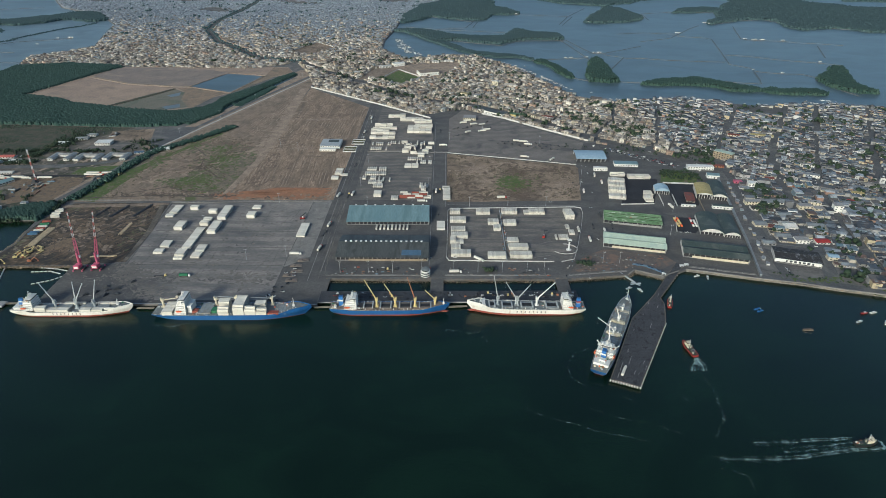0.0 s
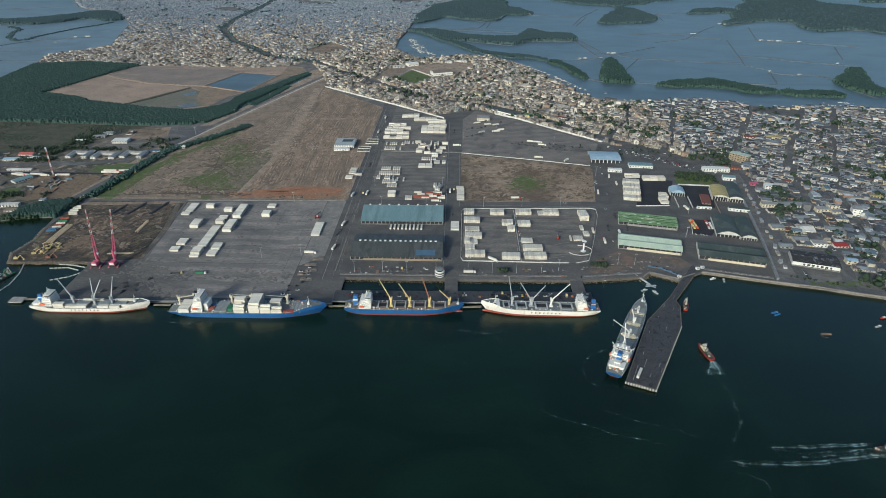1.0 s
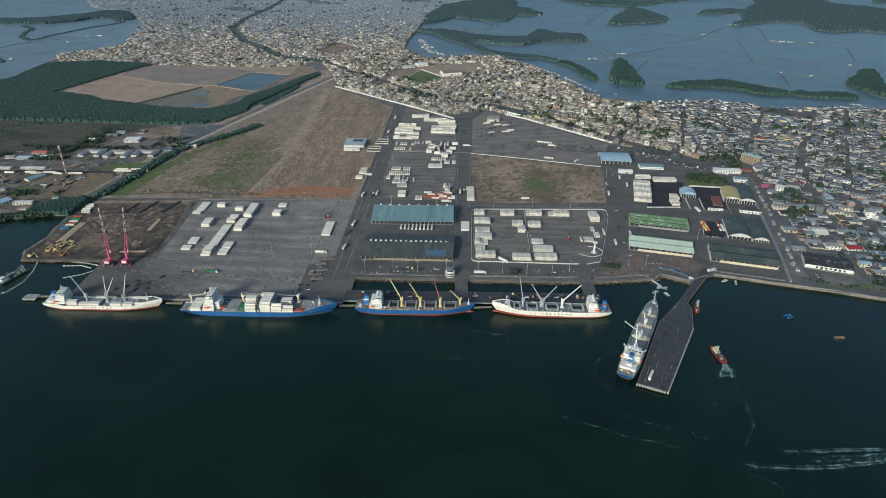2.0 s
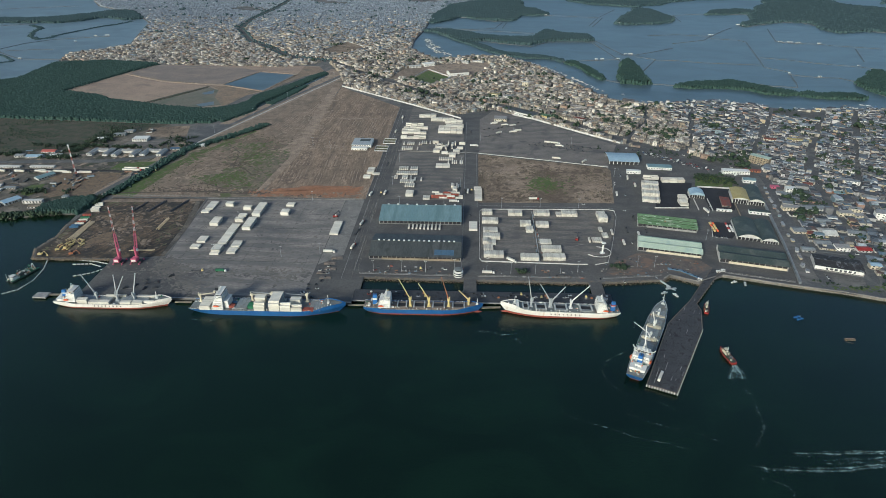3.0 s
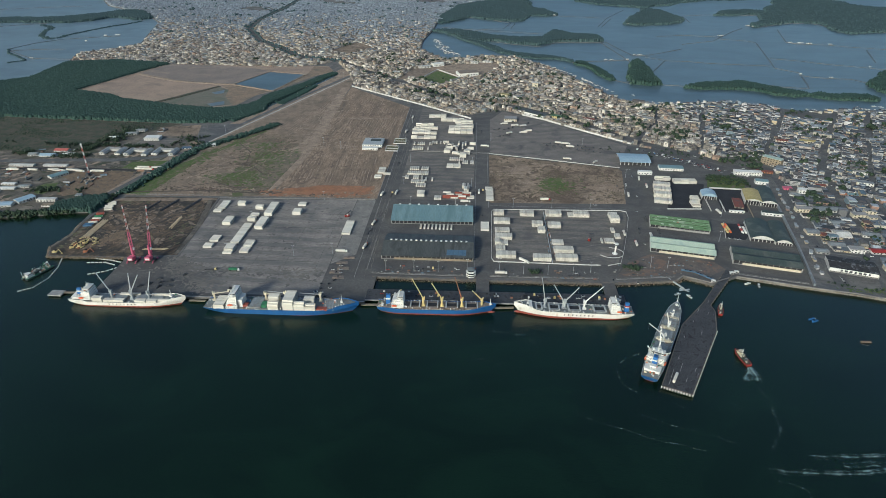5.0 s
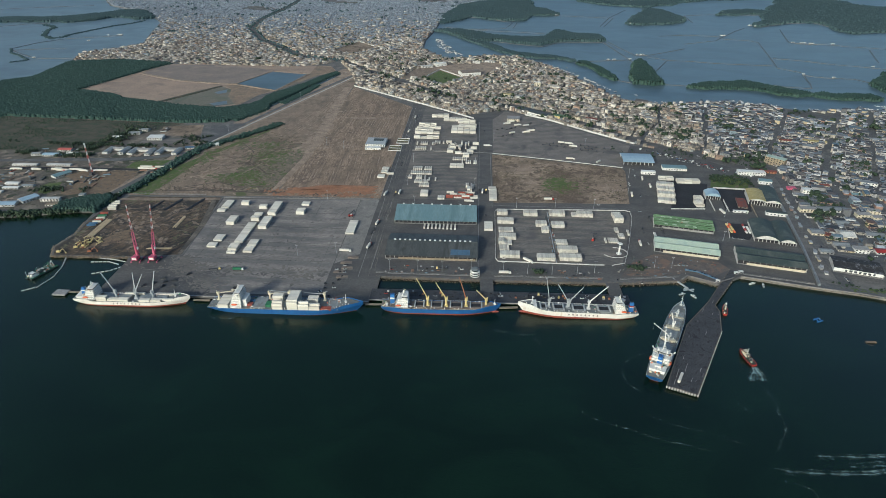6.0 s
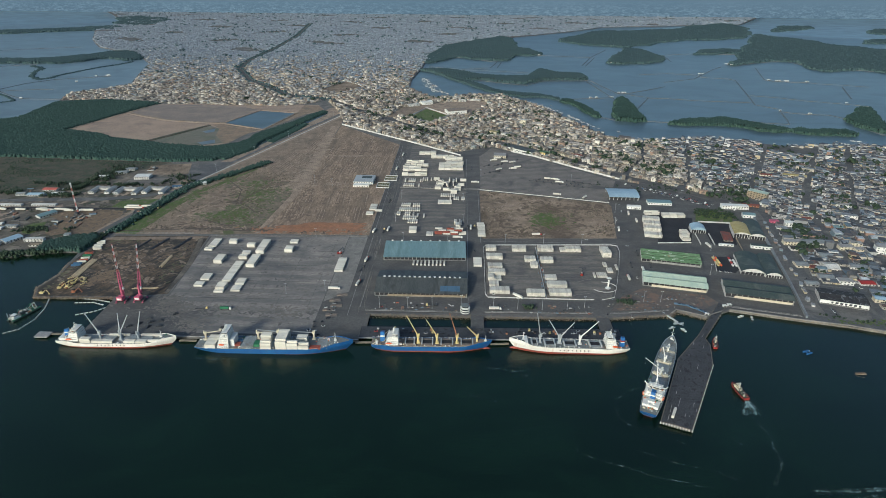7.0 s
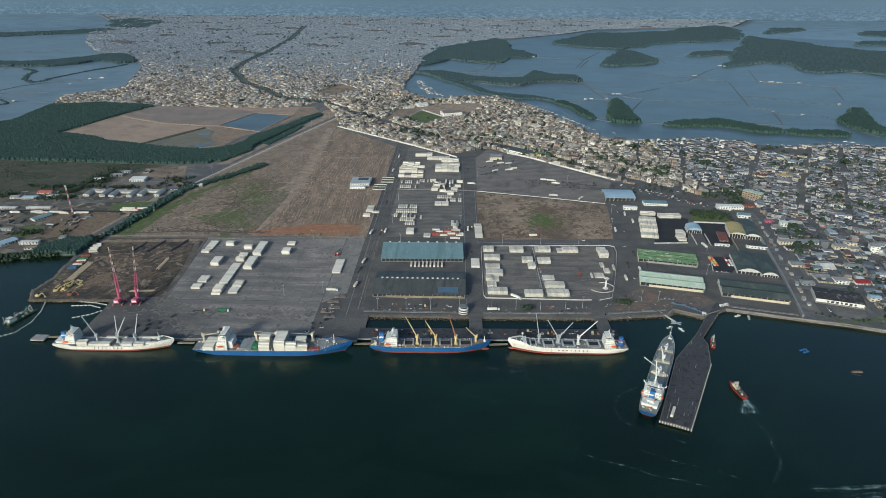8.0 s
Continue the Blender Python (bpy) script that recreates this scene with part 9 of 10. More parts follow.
wall_line([(27, 692), (24, 700), (26, 846), (30, 853)], "low white yard wall", 1.3, 0.6)
wall_line([(30, 853), (225, 862), (234, 858)], "low white yard wall at the back", 1.3, 0.7)
wall_line([(234, 858), (233, 838), (221, 790), (207, 739), (194, 698), (176, 691)], "low white yard wall along the road", 1.1, 0.5)
wall_line([(104, 694), (106, 848)], "low divider wall between the container rows", 1.2, 0.9, "grey")
setting("pitch", Shape().poly([(-154, 1690), (-116, 1796), (-54, 1716), (-95, 1620)], 0.0, 0.2), M["green"], "green football pitch", "pitch")
setting("bare_common", Shape().poly([(-219, 1694), (-189, 1810), (-117, 1860), (-58, 1886), (58, 1931), (69, 1867), (8, 1744), (-42, 1694)], 0.0, 0.16), M["track"], "bare tan common round the football pitch", "ground")
setting("bare_lot", Shape().poly([(-222, 1684), (-174, 1834), (-122, 1815), (-165, 1684)], 0.0, 0.2), M["soil"], "bare earth lot beside the pitch", "ground")
setting("bare_field", Shape().poly([(-492, 2058), (-432, 2220), (-350, 2120), (-415, 2015)], 0.0, 0.2), M["scrub"], "bare walled sports field", "ground")
setting("green_lot", Shape().poly([(392, 968), (452, 962), (470, 1005), (410, 1020)], 0.08, 0.2), M["green"], "dark green planted lot", "grass")

FENCE_POST = Shape().box(0, 0, 0, 0.3, 0.3, 2.0).mesh("post", M["curb"])


def fence(line, step, label, rail=True, h=1.8):
    f = thing("fence", label, "fence", group="port fences")
    for x, y, a in along(line, step):
        ob = new("post", FENCE_POST)
        ob.location, ob.parent = (x, y, 0.05), f
    if rail:
        s = Shape()
        for z in (0.5, h):
            ribbon(line, 0.12, z, z + 0.14, s)
        part("rail", s, M["curb"], f)
    part("footing", ribbon(line, 0.4, 0.0, 0.3), M["curb"], f)


fence([(-408, 868), (-160, 879)], 8, "pale post and rail fence behind the yard")
fence([(25, 1105), (140, 1078), (262, 1047)], 8, "white railing along the vacant lot")
fence([(2, 1106), (25, 1105)], 4, "white railing across the road edge")
fence([(-129, 1110), (-28, 1108), (0, 1106)], 6, "thin fence between the container lots")
fence([(-129, 653), (2, 653)], 8, "pale quay-side railing on the revetment")
fence([(22, 654), (158, 657)], 8, "pale quay-side railing on the revetment")
fence([(180, 657), (256, 668)], 5, "pale quay-side railing on the revetment")
fence([(340, 680), (420, 661)], 5, "pale railing on the seawall")
fence([(-560, 872), (-440, 876)], 7, "worn fence at the field edge")
fence([(-157, 890), (-157, 1400)], 14, "roadside fence along the field")


def lamp_mast(x, y, h=16.0):
    l = thing("lamp_post", "tall grey steel lamp mast with flood lights", "lamp post", pose(x, y, 0.05), group="lamp masts")
    part("base", Shape().box(0, 0, 0, 1.0, 1.0, 0.6), M["curb"], l)
    part("pole", Shape().tube((0, 0, 0.6), (0, 0, h), 0.22, 0.11, 8), M["grey"], l)
    part("crossarm", Shape().box(0, 0, h - 0.4, 2.2, 0.16, 0.16), M["grey"], l)
    for k in (-1, 1):
        part("floodlight", Shape().box(k * 1.2, -0.25, h - 0.3, 0.7, 0.5, 0.5), M["white"], l)
    return l


first = lamp_mast(-112, 660)
for x, y in ((-76, 661), (-45, 661), (-8, 668), (33, 663), (64, 664), (95, 664), (127, 666), (150, 672), (-330, 690), (-240, 690), (-190, 700), (-330, 790), (-240, 870), (-100, 860), (-30, 860),
             (-6, 940), (-6, 1040), (-120, 940), (-120, 1050), (60, 862), (120, 864), (180, 866), (230, 690), (252, 690), (208, 820), (246, 930), (262, 1000), (-140, 1150), (-140, 1290), (30, 1180), (100, 1240), (210, 1160),
             (-560, 1020), (-520, 1190), (-480, 1320), (-440, 1460), (-400, 1590), (-370, 1680), (-262, 1110), (-300, 1130), (375, 850), (345, 770)):
    copy_thing(first, pose(x, y, 0.05))

# ---- harbour cranes ----


def harbour_crane(x, y, tip, label):
    c = thing("harbour_crane", label, "crane", pose(x, y, 0.1), group="harbour cranes")
    ch = part("chassis", Shape().box(0, 0, 1.1, 13, 5.5, 1.6).box(0, 0, 2.7, 8, 5, 0.8), M["steel"], c)
    for i in range(6):
        for sd in (-1, 1):
            part("wheel", Shape().tube((-5.5 + i * 2.2, sd * 2.2, 0.75), (-5.5 + i * 2.2, sd * 3.0, 0.75), 0.75, n=12), M["tyre"], ch)
    for a in (-1, 1):
        for sd in (-1, 1):
            part("outrigger", Shape().box(a * 5.6, sd * 4.6, 1.2, 1.0, 4.6, 0.8).box(a * 5.6, sd * 6.6, 0, 2.0, 2.0, 0.5).tube((a * 5.6, sd * 6.6, 0.4), (a * 5.6, sd * 6.6, 2.2), 0.35), M["pink"], ch)
    part("machine_house", Shape().box(-0.5, -2.4, 3.5, 7.0, 7.5, 4.2).box(-0.5, -6.4, 3.5, 7.0, 1.2, 5.0), M["pink"], c)
    part("house_panel", Shape().box(-0.5, -7.05, 4.4, 5.6, 0.15, 2.4), M["white"], c)
    part("tower", Shape().tube((0, 1.5, 3.5), (0, 1.5, 22), 1.7, 1.3, 10), M["pink"], c)
    part("cab", Shape().box(1.6, 3.2, 15, 2.2, 2.6, 2.8), M["white"], c)
    o, e = Vector((0, 2.5, 9)), Vector(tip)
    d = (e - o).normalized()
    s = d.cross(Vector((0, 0, 1))).normalized()
    u = s.cross(d)
    low = o + (e - o) * 0.42
    b = Shape()
    for k in (-1, 1):
        b.beam(o + s * 1.5 * k, low + s * 1.1 * k, 1.5, 1.2)
        b.beam(o + s * 1.5 * k + u * 1.6, low + s * 1.1 * k + u * 1.6, 0.7, 0.6)
    for i in range(7):
        t = i / 6
        q = o.lerp(low, t)
        b.beam(q - s * 1.4, q + s * 1.4, 0.5)
        b.beam(q - s * 1.3 + u * 1.6, q + s * 1.3 + u * 1.6, 0.4)
    boom = part("boom_foot", b, M["pink"], c)
    n = 8
    for i in range(n):
        p, q = low.lerp(e, i / n), low.lerp(e, (i + 1) / n)
        w0, w1 = 1.15 - 0.8 * i / n, 1.15 - 0.8 * (i + 1) / n
        g = Shape()
        for k in (-1, 1):
            for v in (0, 1):
                g.beam(p + s * w0 * k + u * 1.6 * v * w0, q + s * w1 * k + u * 1.6 * v * w1, 0.34)
            for v in (0, 1):
                g.beam(p + s * w0 * k * (1 if v else -1), q + s * w1 * k * (-1 if v else 1), 0.22)
            g.beam(p + s * w0 * k, q + s * w1 * k + u * 1.6 * w1, 0.2)
        g.beam(p - s * w0, p + s * w0, 0.3)
        part("lattice_section", g, M["redwhite" if i % 2 == 0 else "white"], boom)
    part("stay_wire", Shape().tube((0, 1.5, 22), e, 0.12, n=4).tube((0, 0.5, 22), low, 0.1, n=4), M["steel"], c)
    hook = Vector((e.x, e.y, e.z - 9))
    part("hook_block", Shape().tube(e, hook, 0.1, n=4).box(hook.x, hook.y, hook.z - 1.6, 1.0, 1.0, 1.6), M["steel"], c)
    part("boom_head", Shape().box(e.x, e.y, e.z - 0.6, 1.2, 1.4, 1.2), M["redwhite"], c)


harbour_crane(-446, 664, (-36.0, 61.0, 50.0), "magenta mobile harbour crane with a red and white lattice boom")
harbour_crane(-424, 666, (-26.0, 62.0, 50.0), "magenta mobile harbour crane with a red and white lattice boom")
lat = thing("lattice_tower", "leaning red and white lattice crane boom", "crane", pose(-670, 946, 0.1))
p0, p1 = Vector((0, 0, 1)), Vector((-38, 55, 35))
for i in range(8):
    p, q = p0.lerp(p1, i / 8), p0.lerp(p1, (i + 1) / 8)
    g = Shape()
    for a, b in ((-1.1, 0), (1.1, 0), (0, 1.6)):
        g.beam(p + Vector((a, 0, b)), q + Vector((a, 0, b)), 0.4)
    g.beam(p + Vector((-1.1, 0, 0)), q + Vector((1.1, 0, 0)), 0.3).beam(p + Vector((1.1, 0, 0)), q + Vector((0, 0, 1.6)), 0.3)
    part("lattice_section", g, M["redwhite" if i % 2 == 0 else "white"], lat)
part("base", Shape().box(0, -3, 0, 9, 7, 2).box(0, -4, 2, 5, 4, 3.5), M["steel"], lat)
part("head", Shape().box(p1.x, p1.y, p1.z, 2.2, 2.2, 2.4), M["white"], lat)


# ---- container rows ----
def rows_x(x, y, n, tiers=1, jag=0):
    """n boxes one behind the other, their long sides to the quay."""
    for i in range(n):
        for k in range(tiers - (1 if jag and i < jag else 0)):
            container(x + 6.1 + random.uniform(-0.15, 0.15), y + 1.3 + i * 2.7, 0.16 + 2.61 * k)


def rows_y(x, y, n, tiers=2, drop=0):
    """n boxes side by side, their ends to the quay."""
    for i in range(n):
        for k in range(tiers - (1 if i < drop else 0)):
            cx, cy = x + 1.3 + i * 2.66, y + 6.1 + random.uniform(-0.25, 0.25)
            MID.box(cx, cy, 0.16 + 2.62 * k, 2.36, 12.1, 2.52)
            for a in (-4.4, -1.5, 1.5, 4.4):
                MID.box(cx, cy + a, 0.16 + 2.62 * k + 2.52, 2.2, 0.5, 0.05)
            MID.box(cx, cy - 6.1, 0.3 + 2.62 * k, 0.12, 0.1, 2.2)


random.seed(12)
MID = Shape()
for a in ((-399, 815, 3, 1), (-397, 827, 10, 1), (-370, 841, 3, 2), (-369, 773, 8, 2), (-370, 704, 4, 1), (-368, 722, 6, 1), (-337, 689, 8, 2, 2), (-337, 719, 22, 1), (-316, 693, 5, 1), (-316, 711, 6, 1),
          (-337, 788, 3, 2), (-338, 805, 3, 1), (-338, 829, 3, 2), (-318, 763, 12, 2), (-318, 808, 15, 2), (-276, 814, 5, 2), (-276, 846, 4, 1), (-189, 755, 15, 1)):
    rows_x(*a)
for a in ((29, 833, 6, 2), (29, 804, 9, 2), (30, 777, 8, 1), (30, 754, 9, 2), (29, 739, 3, 2), (37, 738, 4, 1), (30, 723, 5, 1), (30, 702, 10, 2), (69, 832, 8, 2), (108, 834, 9, 2), (142, 834, 12, 2, 3),
          (203, 818, 5, 3), (203, 834, 5, 2), (85, 797, 6, 2), (92, 778, 4, 2), (108, 795, 7, 2), (109, 744, 6, 1), (109, 721, 10, 2), (109, 699, 11, 2), (79, 697, 9, 2), (178, 753, 1, 1), (183, 753, 4, 1), (194, 753, 1, 1), (198, 786, 2, 1), (200, 768, 3, 1)):
    rows_y(*a)
tagged(part("container_stacks", MID, M["box_white_isl"]), "stacked white refrigerated containers in the walled yard", "containers", kind="stuff")
for i in range(10):
    container(15.6, 765 + i * 2.56 + 16, 0.1, 0.0)
for i in range(9):
    container(-78 + i * 5.6, 786, 0.1, 90)
for x, y, col in ((-570, 838, "white"), (-567, 832, "white"), (-567, 824, "white"), (-565, 817, "white"), (-562, 812, "white"), (-566, 797, "red"), (-564, 788, "green"), (-562, 780, "white"),
                  (-561, 774, "red"), (-561, 768, "white"), (-563, 762, "blue"), (-563, 757, "blue")):
    container(x, y, 0.12, 10, True, col, "containers on the muddy bank", "on the muddy bank")

# the farther lots: joined stacks
stack = Shape()
rngc = random.Random(77)


def pile_up(x, y, nx, ny, tiers=1, turn=0, gap=0.9, loose=0.0):
    for i in range(nx):
        for j in range(ny):
            if rngc.random() < loose:
                continue
            for k in range(tiers if rngc.random() > 0.25 else max(1, tiers - 1)):
                if turn:
                    stack.box(x + i * (2.44 + gap), y + j * 13, 0.12 + 2.62 * k, 2.44, 12.19, 2.58)
                else:
                    stack.box(x + i * 12.9, y + j * (2.44 + gap), 0.12 + 2.62 * k, 12.19, 2.44, 2.58)


for a in ((-127, 1212, 4, 3, 2), (-128, 1228, 3, 3, 2), (-126, 1245, 4, 2, 2), (-124, 1265, 3, 3, 2), (-126, 1182, 4, 3, 2), (-52, 1222, 4, 5, 2), (-52, 1242, 4, 6, 2), (-50, 1262, 4, 3, 2),
          (-100, 1330, 3, 5, 2), (-72, 1304, 4, 4, 2), (-40, 1290, 3, 5, 2), (-55, 1104, 1, 5, 2), (-46, 1026, 2, 5, 1), (-88, 896, 1, 5, 2), (-17, 1098, 1, 4, 2), (-24, 1080, 1, 5, 2)):
    pile_up(*a)
for a in ((-122, 1150, 10, 1, 1, 1, 1.4, 0.15), (-90, 1158, 8, 1, 1, 1, 1.5, 0.2), (-122, 1122, 9, 1, 1, 1, 1.2, 0.2), (-116, 1016, 10, 1, 1, 1, 1.0, 0.2), (-118, 994, 11, 1, 1, 1, 1.0, 0.2),
          (-120, 974, 9, 1, 1, 1, 1.0, 0.2), (-112, 940, 9, 1, 1, 1, 1.0, 0.2), (-108, 956, 7, 1, 1, 1, 1.0, 0.3), (-92, 966, 6, 1, 1, 1, 1.2, 0.3), (-54, 1068, 12, 1, 1, 1, 1.0, 0.3), (-30, 1052, 8, 1, 1, 1, 1.2, 0.3),
          (-20, 925, 5, 2, 2, 1, 0.3, 0.1), (-64, 890, 4, 1, 1, 1, 0.4, 0.0)):
    pile_up(*a)
for a in ((24, 886, 1, 14, 1), (23, 930, 1, 3, 1), (-166, 990, 1, 8, 1), (-169, 968, 1, 4, 1), (-155, 985, 1, 2, 1), (318, 992, 2, 3, 2), (346, 980, 3, 4, 2)):
    pile_up(*a)
for j in range(4):
    for i in range(10):
        for k in range(3 if j else 2):
            cx, cy = 289 + i * 2.68 + j * 4.2, 902 + j * 20.5 - i * 0.5
            stack.box(cx, cy, 0.12 + 2.62 * k, 2.4, 12.1, 2.56, -11)
for x, y, k in ((-33, 892, 0), (-20, 892, 1), (-7, 892, 0), (-40, 899, 1), (-27, 899, 0), (-27, 906, 0), (-12, 906, 0), (-12, 906, 1), (-46, 913, 0), (-20, 913, 0), (-7, 899, 0)):
    stack.box(x, y, 0.12 + 2.62 * k, 12, 2.4, 2.58)
for i in range(26):
    stack.box(rngc.uniform(-60, -6), rngc.uniform(1085, 1160), 0.12, *((12, 2.4) if rngc.random() < 0.4 else (2.4, 12)), 2.58 * rngc.choice([1, 1, 2]))
for a in ((349, 884, 1, 6, 2), (354, 904, 1, 5, 2)):
    pile_up(*a)
tagged(part("container_stacks", stack, M["box_white_isl"]), "rows of white refrigerated containers on the far lots", "containers", kind="stuff")
redstack = Shape()
for x, y, ks in ((-46, 892, (0, 1)), (-33, 892, (1,)), (-20, 892, (0,)), (-40, 899, (0,)), (-14, 899, (0, 1)), (-27, 906, (1,))):
    for k in ks:
        redstack.box(x, y, 0.12 + 2.62 * k, 12, 2.4, 2.58)
tagged(part("container_stacks", redstack, M["box_red"]), "rust red containers beside the white rows", "containers", kind="stuff")


# ---- vehicles ----
def make_truck(colour, trailer, label, tl=13.0):
    t = thing("truck", label, "truck", group="trucks in the port")
    cab = part("cab", Shape().box(0, 0, 0.6, 2.4, 2.5, 1.2).box(-0.1, 0, 1.8, 2.1, 2.45, 1.3, taper=0.92), M[colour], t)
    part("windscreen", Shape().box(1.02, 0, 1.9, 0.12, 2.1, 0.8), M["glass"], cab)
    part("chassis", Shape().box(-tl / 2 - 1, 0, 0.7, tl + 1, 1.2, 0.4), M["steel"], t)
    if trailer:
        part("load_box", Shape().box(-tl / 2 - 1.8, 0, 1.15, tl - 0.4, 2.5, 2.7).box(-tl / 2 - 1.8, 0, 3.85, tl - 0.5, 2.3, 0.08), M[trailer], t)
    for x in (0.2, -2.6, -tl + 0.6, -tl - 0.6):
        part("axle", Shape().tube((x, -1.22, 0.5), (x, -0.85, 0.5), 0.5, n=10).tube((x, 0.85, 0.5), (x, 1.22, 0.5), 0.5, n=10).tube((x, -0.9, 0.5), (x, 0.9, 0.5), 0.12, n=6), M["tyre"], t)
    return t


def make_car(colour, label):
    c = thing("car", label, "car", group="parked cars")
    b = part("body", Shape().loft([[(x, 0.88, 0.35), (x, 0.88, z), (x, -0.88, z), (x, -0.88, 0.35)] for x, z in ((-2.2, 0.8), (-1.9, 0.95), (0.9, 0.95), (2.0, 0.8), (2.2, 0.6))]), M[colour], c)
    part("cabin", Shape().box(-0.35, 0, 0.93, 2.5, 1.6, 0.55, taper=0.78), M["glass"], b)
    for x in (-1.35, 1.35):
        part("axle", Shape().tube((x, -0.9, 0.32), (x, -0.7, 0.32), 0.32, n=10).tube((x, 0.7, 0.32), (x, 0.9, 0.32), 0.32, n=10).tube((x, -0.7, 0.32), (x, 0.7, 0.32), 0.08, n=6), M["tyre"], c)
    return c


trucks = [make_truck("white", "box_white", "white truck with a white refrigerated trailer"), make_truck("red", "box_white", "red truck with a white trailer"),
          make_truck("steel", None, "dark tractor with an empty flat trailer"), make_truck("white", "dgreen", "white truck with a dark green trailer", 11), make_truck("yellow", None, "yellow tractor with an empty chassis")]
cars = [make_car(c, f"{w} car parked on asphalt") for c, w in (("white", "white"), ("red", "red"), ("grey", "grey"), ("steel", "dark grey"), ("blue", "blue"))]
used = set()


def put(kinds, k, x, y, rz, z=0.12):
    o = kinds[k]
    if id(o) in used:
        copy_thing(o, pose(x, y, z, rz=rz))
    else:
        used.add(id(o))
        o.matrix_basis = pose(x, y, z, rz=rz)


rngv = random.Random(5)
for x, y, rz, k in ((-172, 705, 0, 0), (24, 1144, 3, 0), (178, 1082, -5, 0), (225, 1075, 55, 0), (285, 1000, 80, 0), (216, 790, 86, 0), (72, 690, -40, 0), (42, 662, 2, 0), (135, 663, 4, 2), (-40, 668, 0, 2), (-52, 668, 0, 4),
                    (2, 925, 88, 2), (7, 925, 88, 0), (13, 925, 88, 4), (-147, 800, 80, 1), (-150, 772, 80, 2), (-148, 728, 80, 1), (-150, 905, 82, 0), (-135, 905, 85, 4), (-128, 912, 85, 0), (-300, 648, 2, 3), (-330, 648, 2, 4), (290, 968, 84, 1),
                    (268, 800, 86, 2), (205, 478, 62, 0), (376, 873, 95, 0), (226, 760, 88, 1), (120, 895, 3, 1), (-8, 878, 0, 0), (-140, 1040, 85, 2), (-146, 1230, 85, 0), (-142, 1330, 85, 1), (11, 1240, 90, 2)):
    put(trucks, k, x, y, rz)
for r in range(3):
    for i in range(7):
        if rngv.random() < 0.85:
            put(trucks, rngv.choice([2, 2, 0, 2, 0, 2]), 140 + i * 14.5 + r * 9, 1160 - i * 5.6 + r * 9 + rngv.uniform(-1, 1), rngv.choice([-8, 172]) + rngv.uniform(-4, 4))
for i in range(16):
    put(trucks, rngv.choice([0, 2, 2, 0]), 52 + i % 6 * 13 + rngv.uniform(-4, 4), 1212 + i // 6 * 40 + i % 6 * 9 + rngv.uniform(-6, 6), rngv.choice([20, 35, 190]) + rngv.uniform(-8, 8))
def make_van(colour, word):
    v = thing("van", f"{word} delivery van parked on the dark lot", "van", group="parked vans")
    part("body", Shape().box(0, 0, 0.4, 6.4, 2.3, 1.0).box(-0.5, 0, 1.4, 5.2, 2.2, 1.1, taper=0.94), M[colour], v)
    part("windscreen", Shape().box(2.0, 0, 1.5, 0.3, 1.9, 0.8), M["glass"], v)
    for x in (-2.1, 2.1):
        part("axle", Shape().tube((x, -1.2, 0.42), (x, -0.95, 0.42), 0.42, n=10).tube((x, 0.95, 0.42), (x, 1.2, 0.42), 0.42, n=10).tube((x, -1, 0.42), (x, 1, 0.42), 0.1, n=6), M["tyre"], v)
    return v


vans = [make_van("orange", "orange"), make_van("yellow", "yellow"), make_van("white", "white"), make_van("red", "red")]
for i in range(8):
    put(vans, (1, 0, 1, 1, 0, 1, 1, 0)[i], 366.5 + i % 2 * 4.2 + i // 2 * 0.4, 799 + i // 2 * 7.6, 88 + rngv.uniform(-3, 3))
for i in range(7):
    put(vans, (2, 2, 3, 2, 2, 2, 3)[i], 388 + i % 2 * 4.6 + i // 2 * 1.0, 799 + i // 2 * 7.6, 84 + rngv.uniform(-3, 3))
for i in range(5):
    put(cars, (0, 3, 0, 0, 2)[i], 363 + i * 3.6, 780 - i * 0.6, 80)
for i in range(15):
    x, y, a = rngv.choice(along([(244, 745), (247, 850), (262, 960), (270, 1040)], 5))
    put(trucks if rngv.random() < 0.35 else cars, rngv.choice([0, 0, 2]), x + rngv.choice([-6, 8, 12]), y, a + rngv.uniform(-4, 4))
for i, (x, y, a) in enumerate(along([(330, 1165), (420, 1095), (500, 1030)], 13)):
    put(vans if i % 4 == 0 else cars, 2 if i % 4 == 0 else rngv.choice([0, 0, 2, 3]), x - 14, y - 16 + rngv.uniform(-2, 2), a + 90)
for i in range(20):
    put(cars, rngv.choice([0, 0, 0, 2, 2, 3, 3, 3, 1, 4]), -186 + rngv.uniform(-6, 10) + (i % 9) * 1.6, 596 + (i % 9) * 9 + rngv.uniform(-2, 2), rngv.uniform(0, 40))
for i in range(40):
    put(cars, rngv.choice([0, 0, 0, 2, 2, 3, 3, 3, 1, 4]), 345 + i % 14 * 7.2, 1128 - i % 14 * 6.1 + i // 14 * 9 - 12, -42 + rngv.choice([0, 90]))
for i in range(34):
    line = STREETS[i % len(STREETS)]
    x, y, a = rngv.choice(along(line, 6))
    put(cars, rngv.choice([0, 0, 0, 2, 2, 3, 3, 3, 1, 4]), x + rngv.uniform(-4, 4), y, a + rngv.uniform(-4, 4), 0.3)
for i in range(18):
    x, y, a = rngv.choice(along(AVENUE, 6))
    put(cars, rngv.choice([0, 0, 0, 2, 2, 3, 3, 3, 1, 4]), x + rngv.uniform(-5, 5), y + rngv.uniform(-3, 3), a, 0.32)
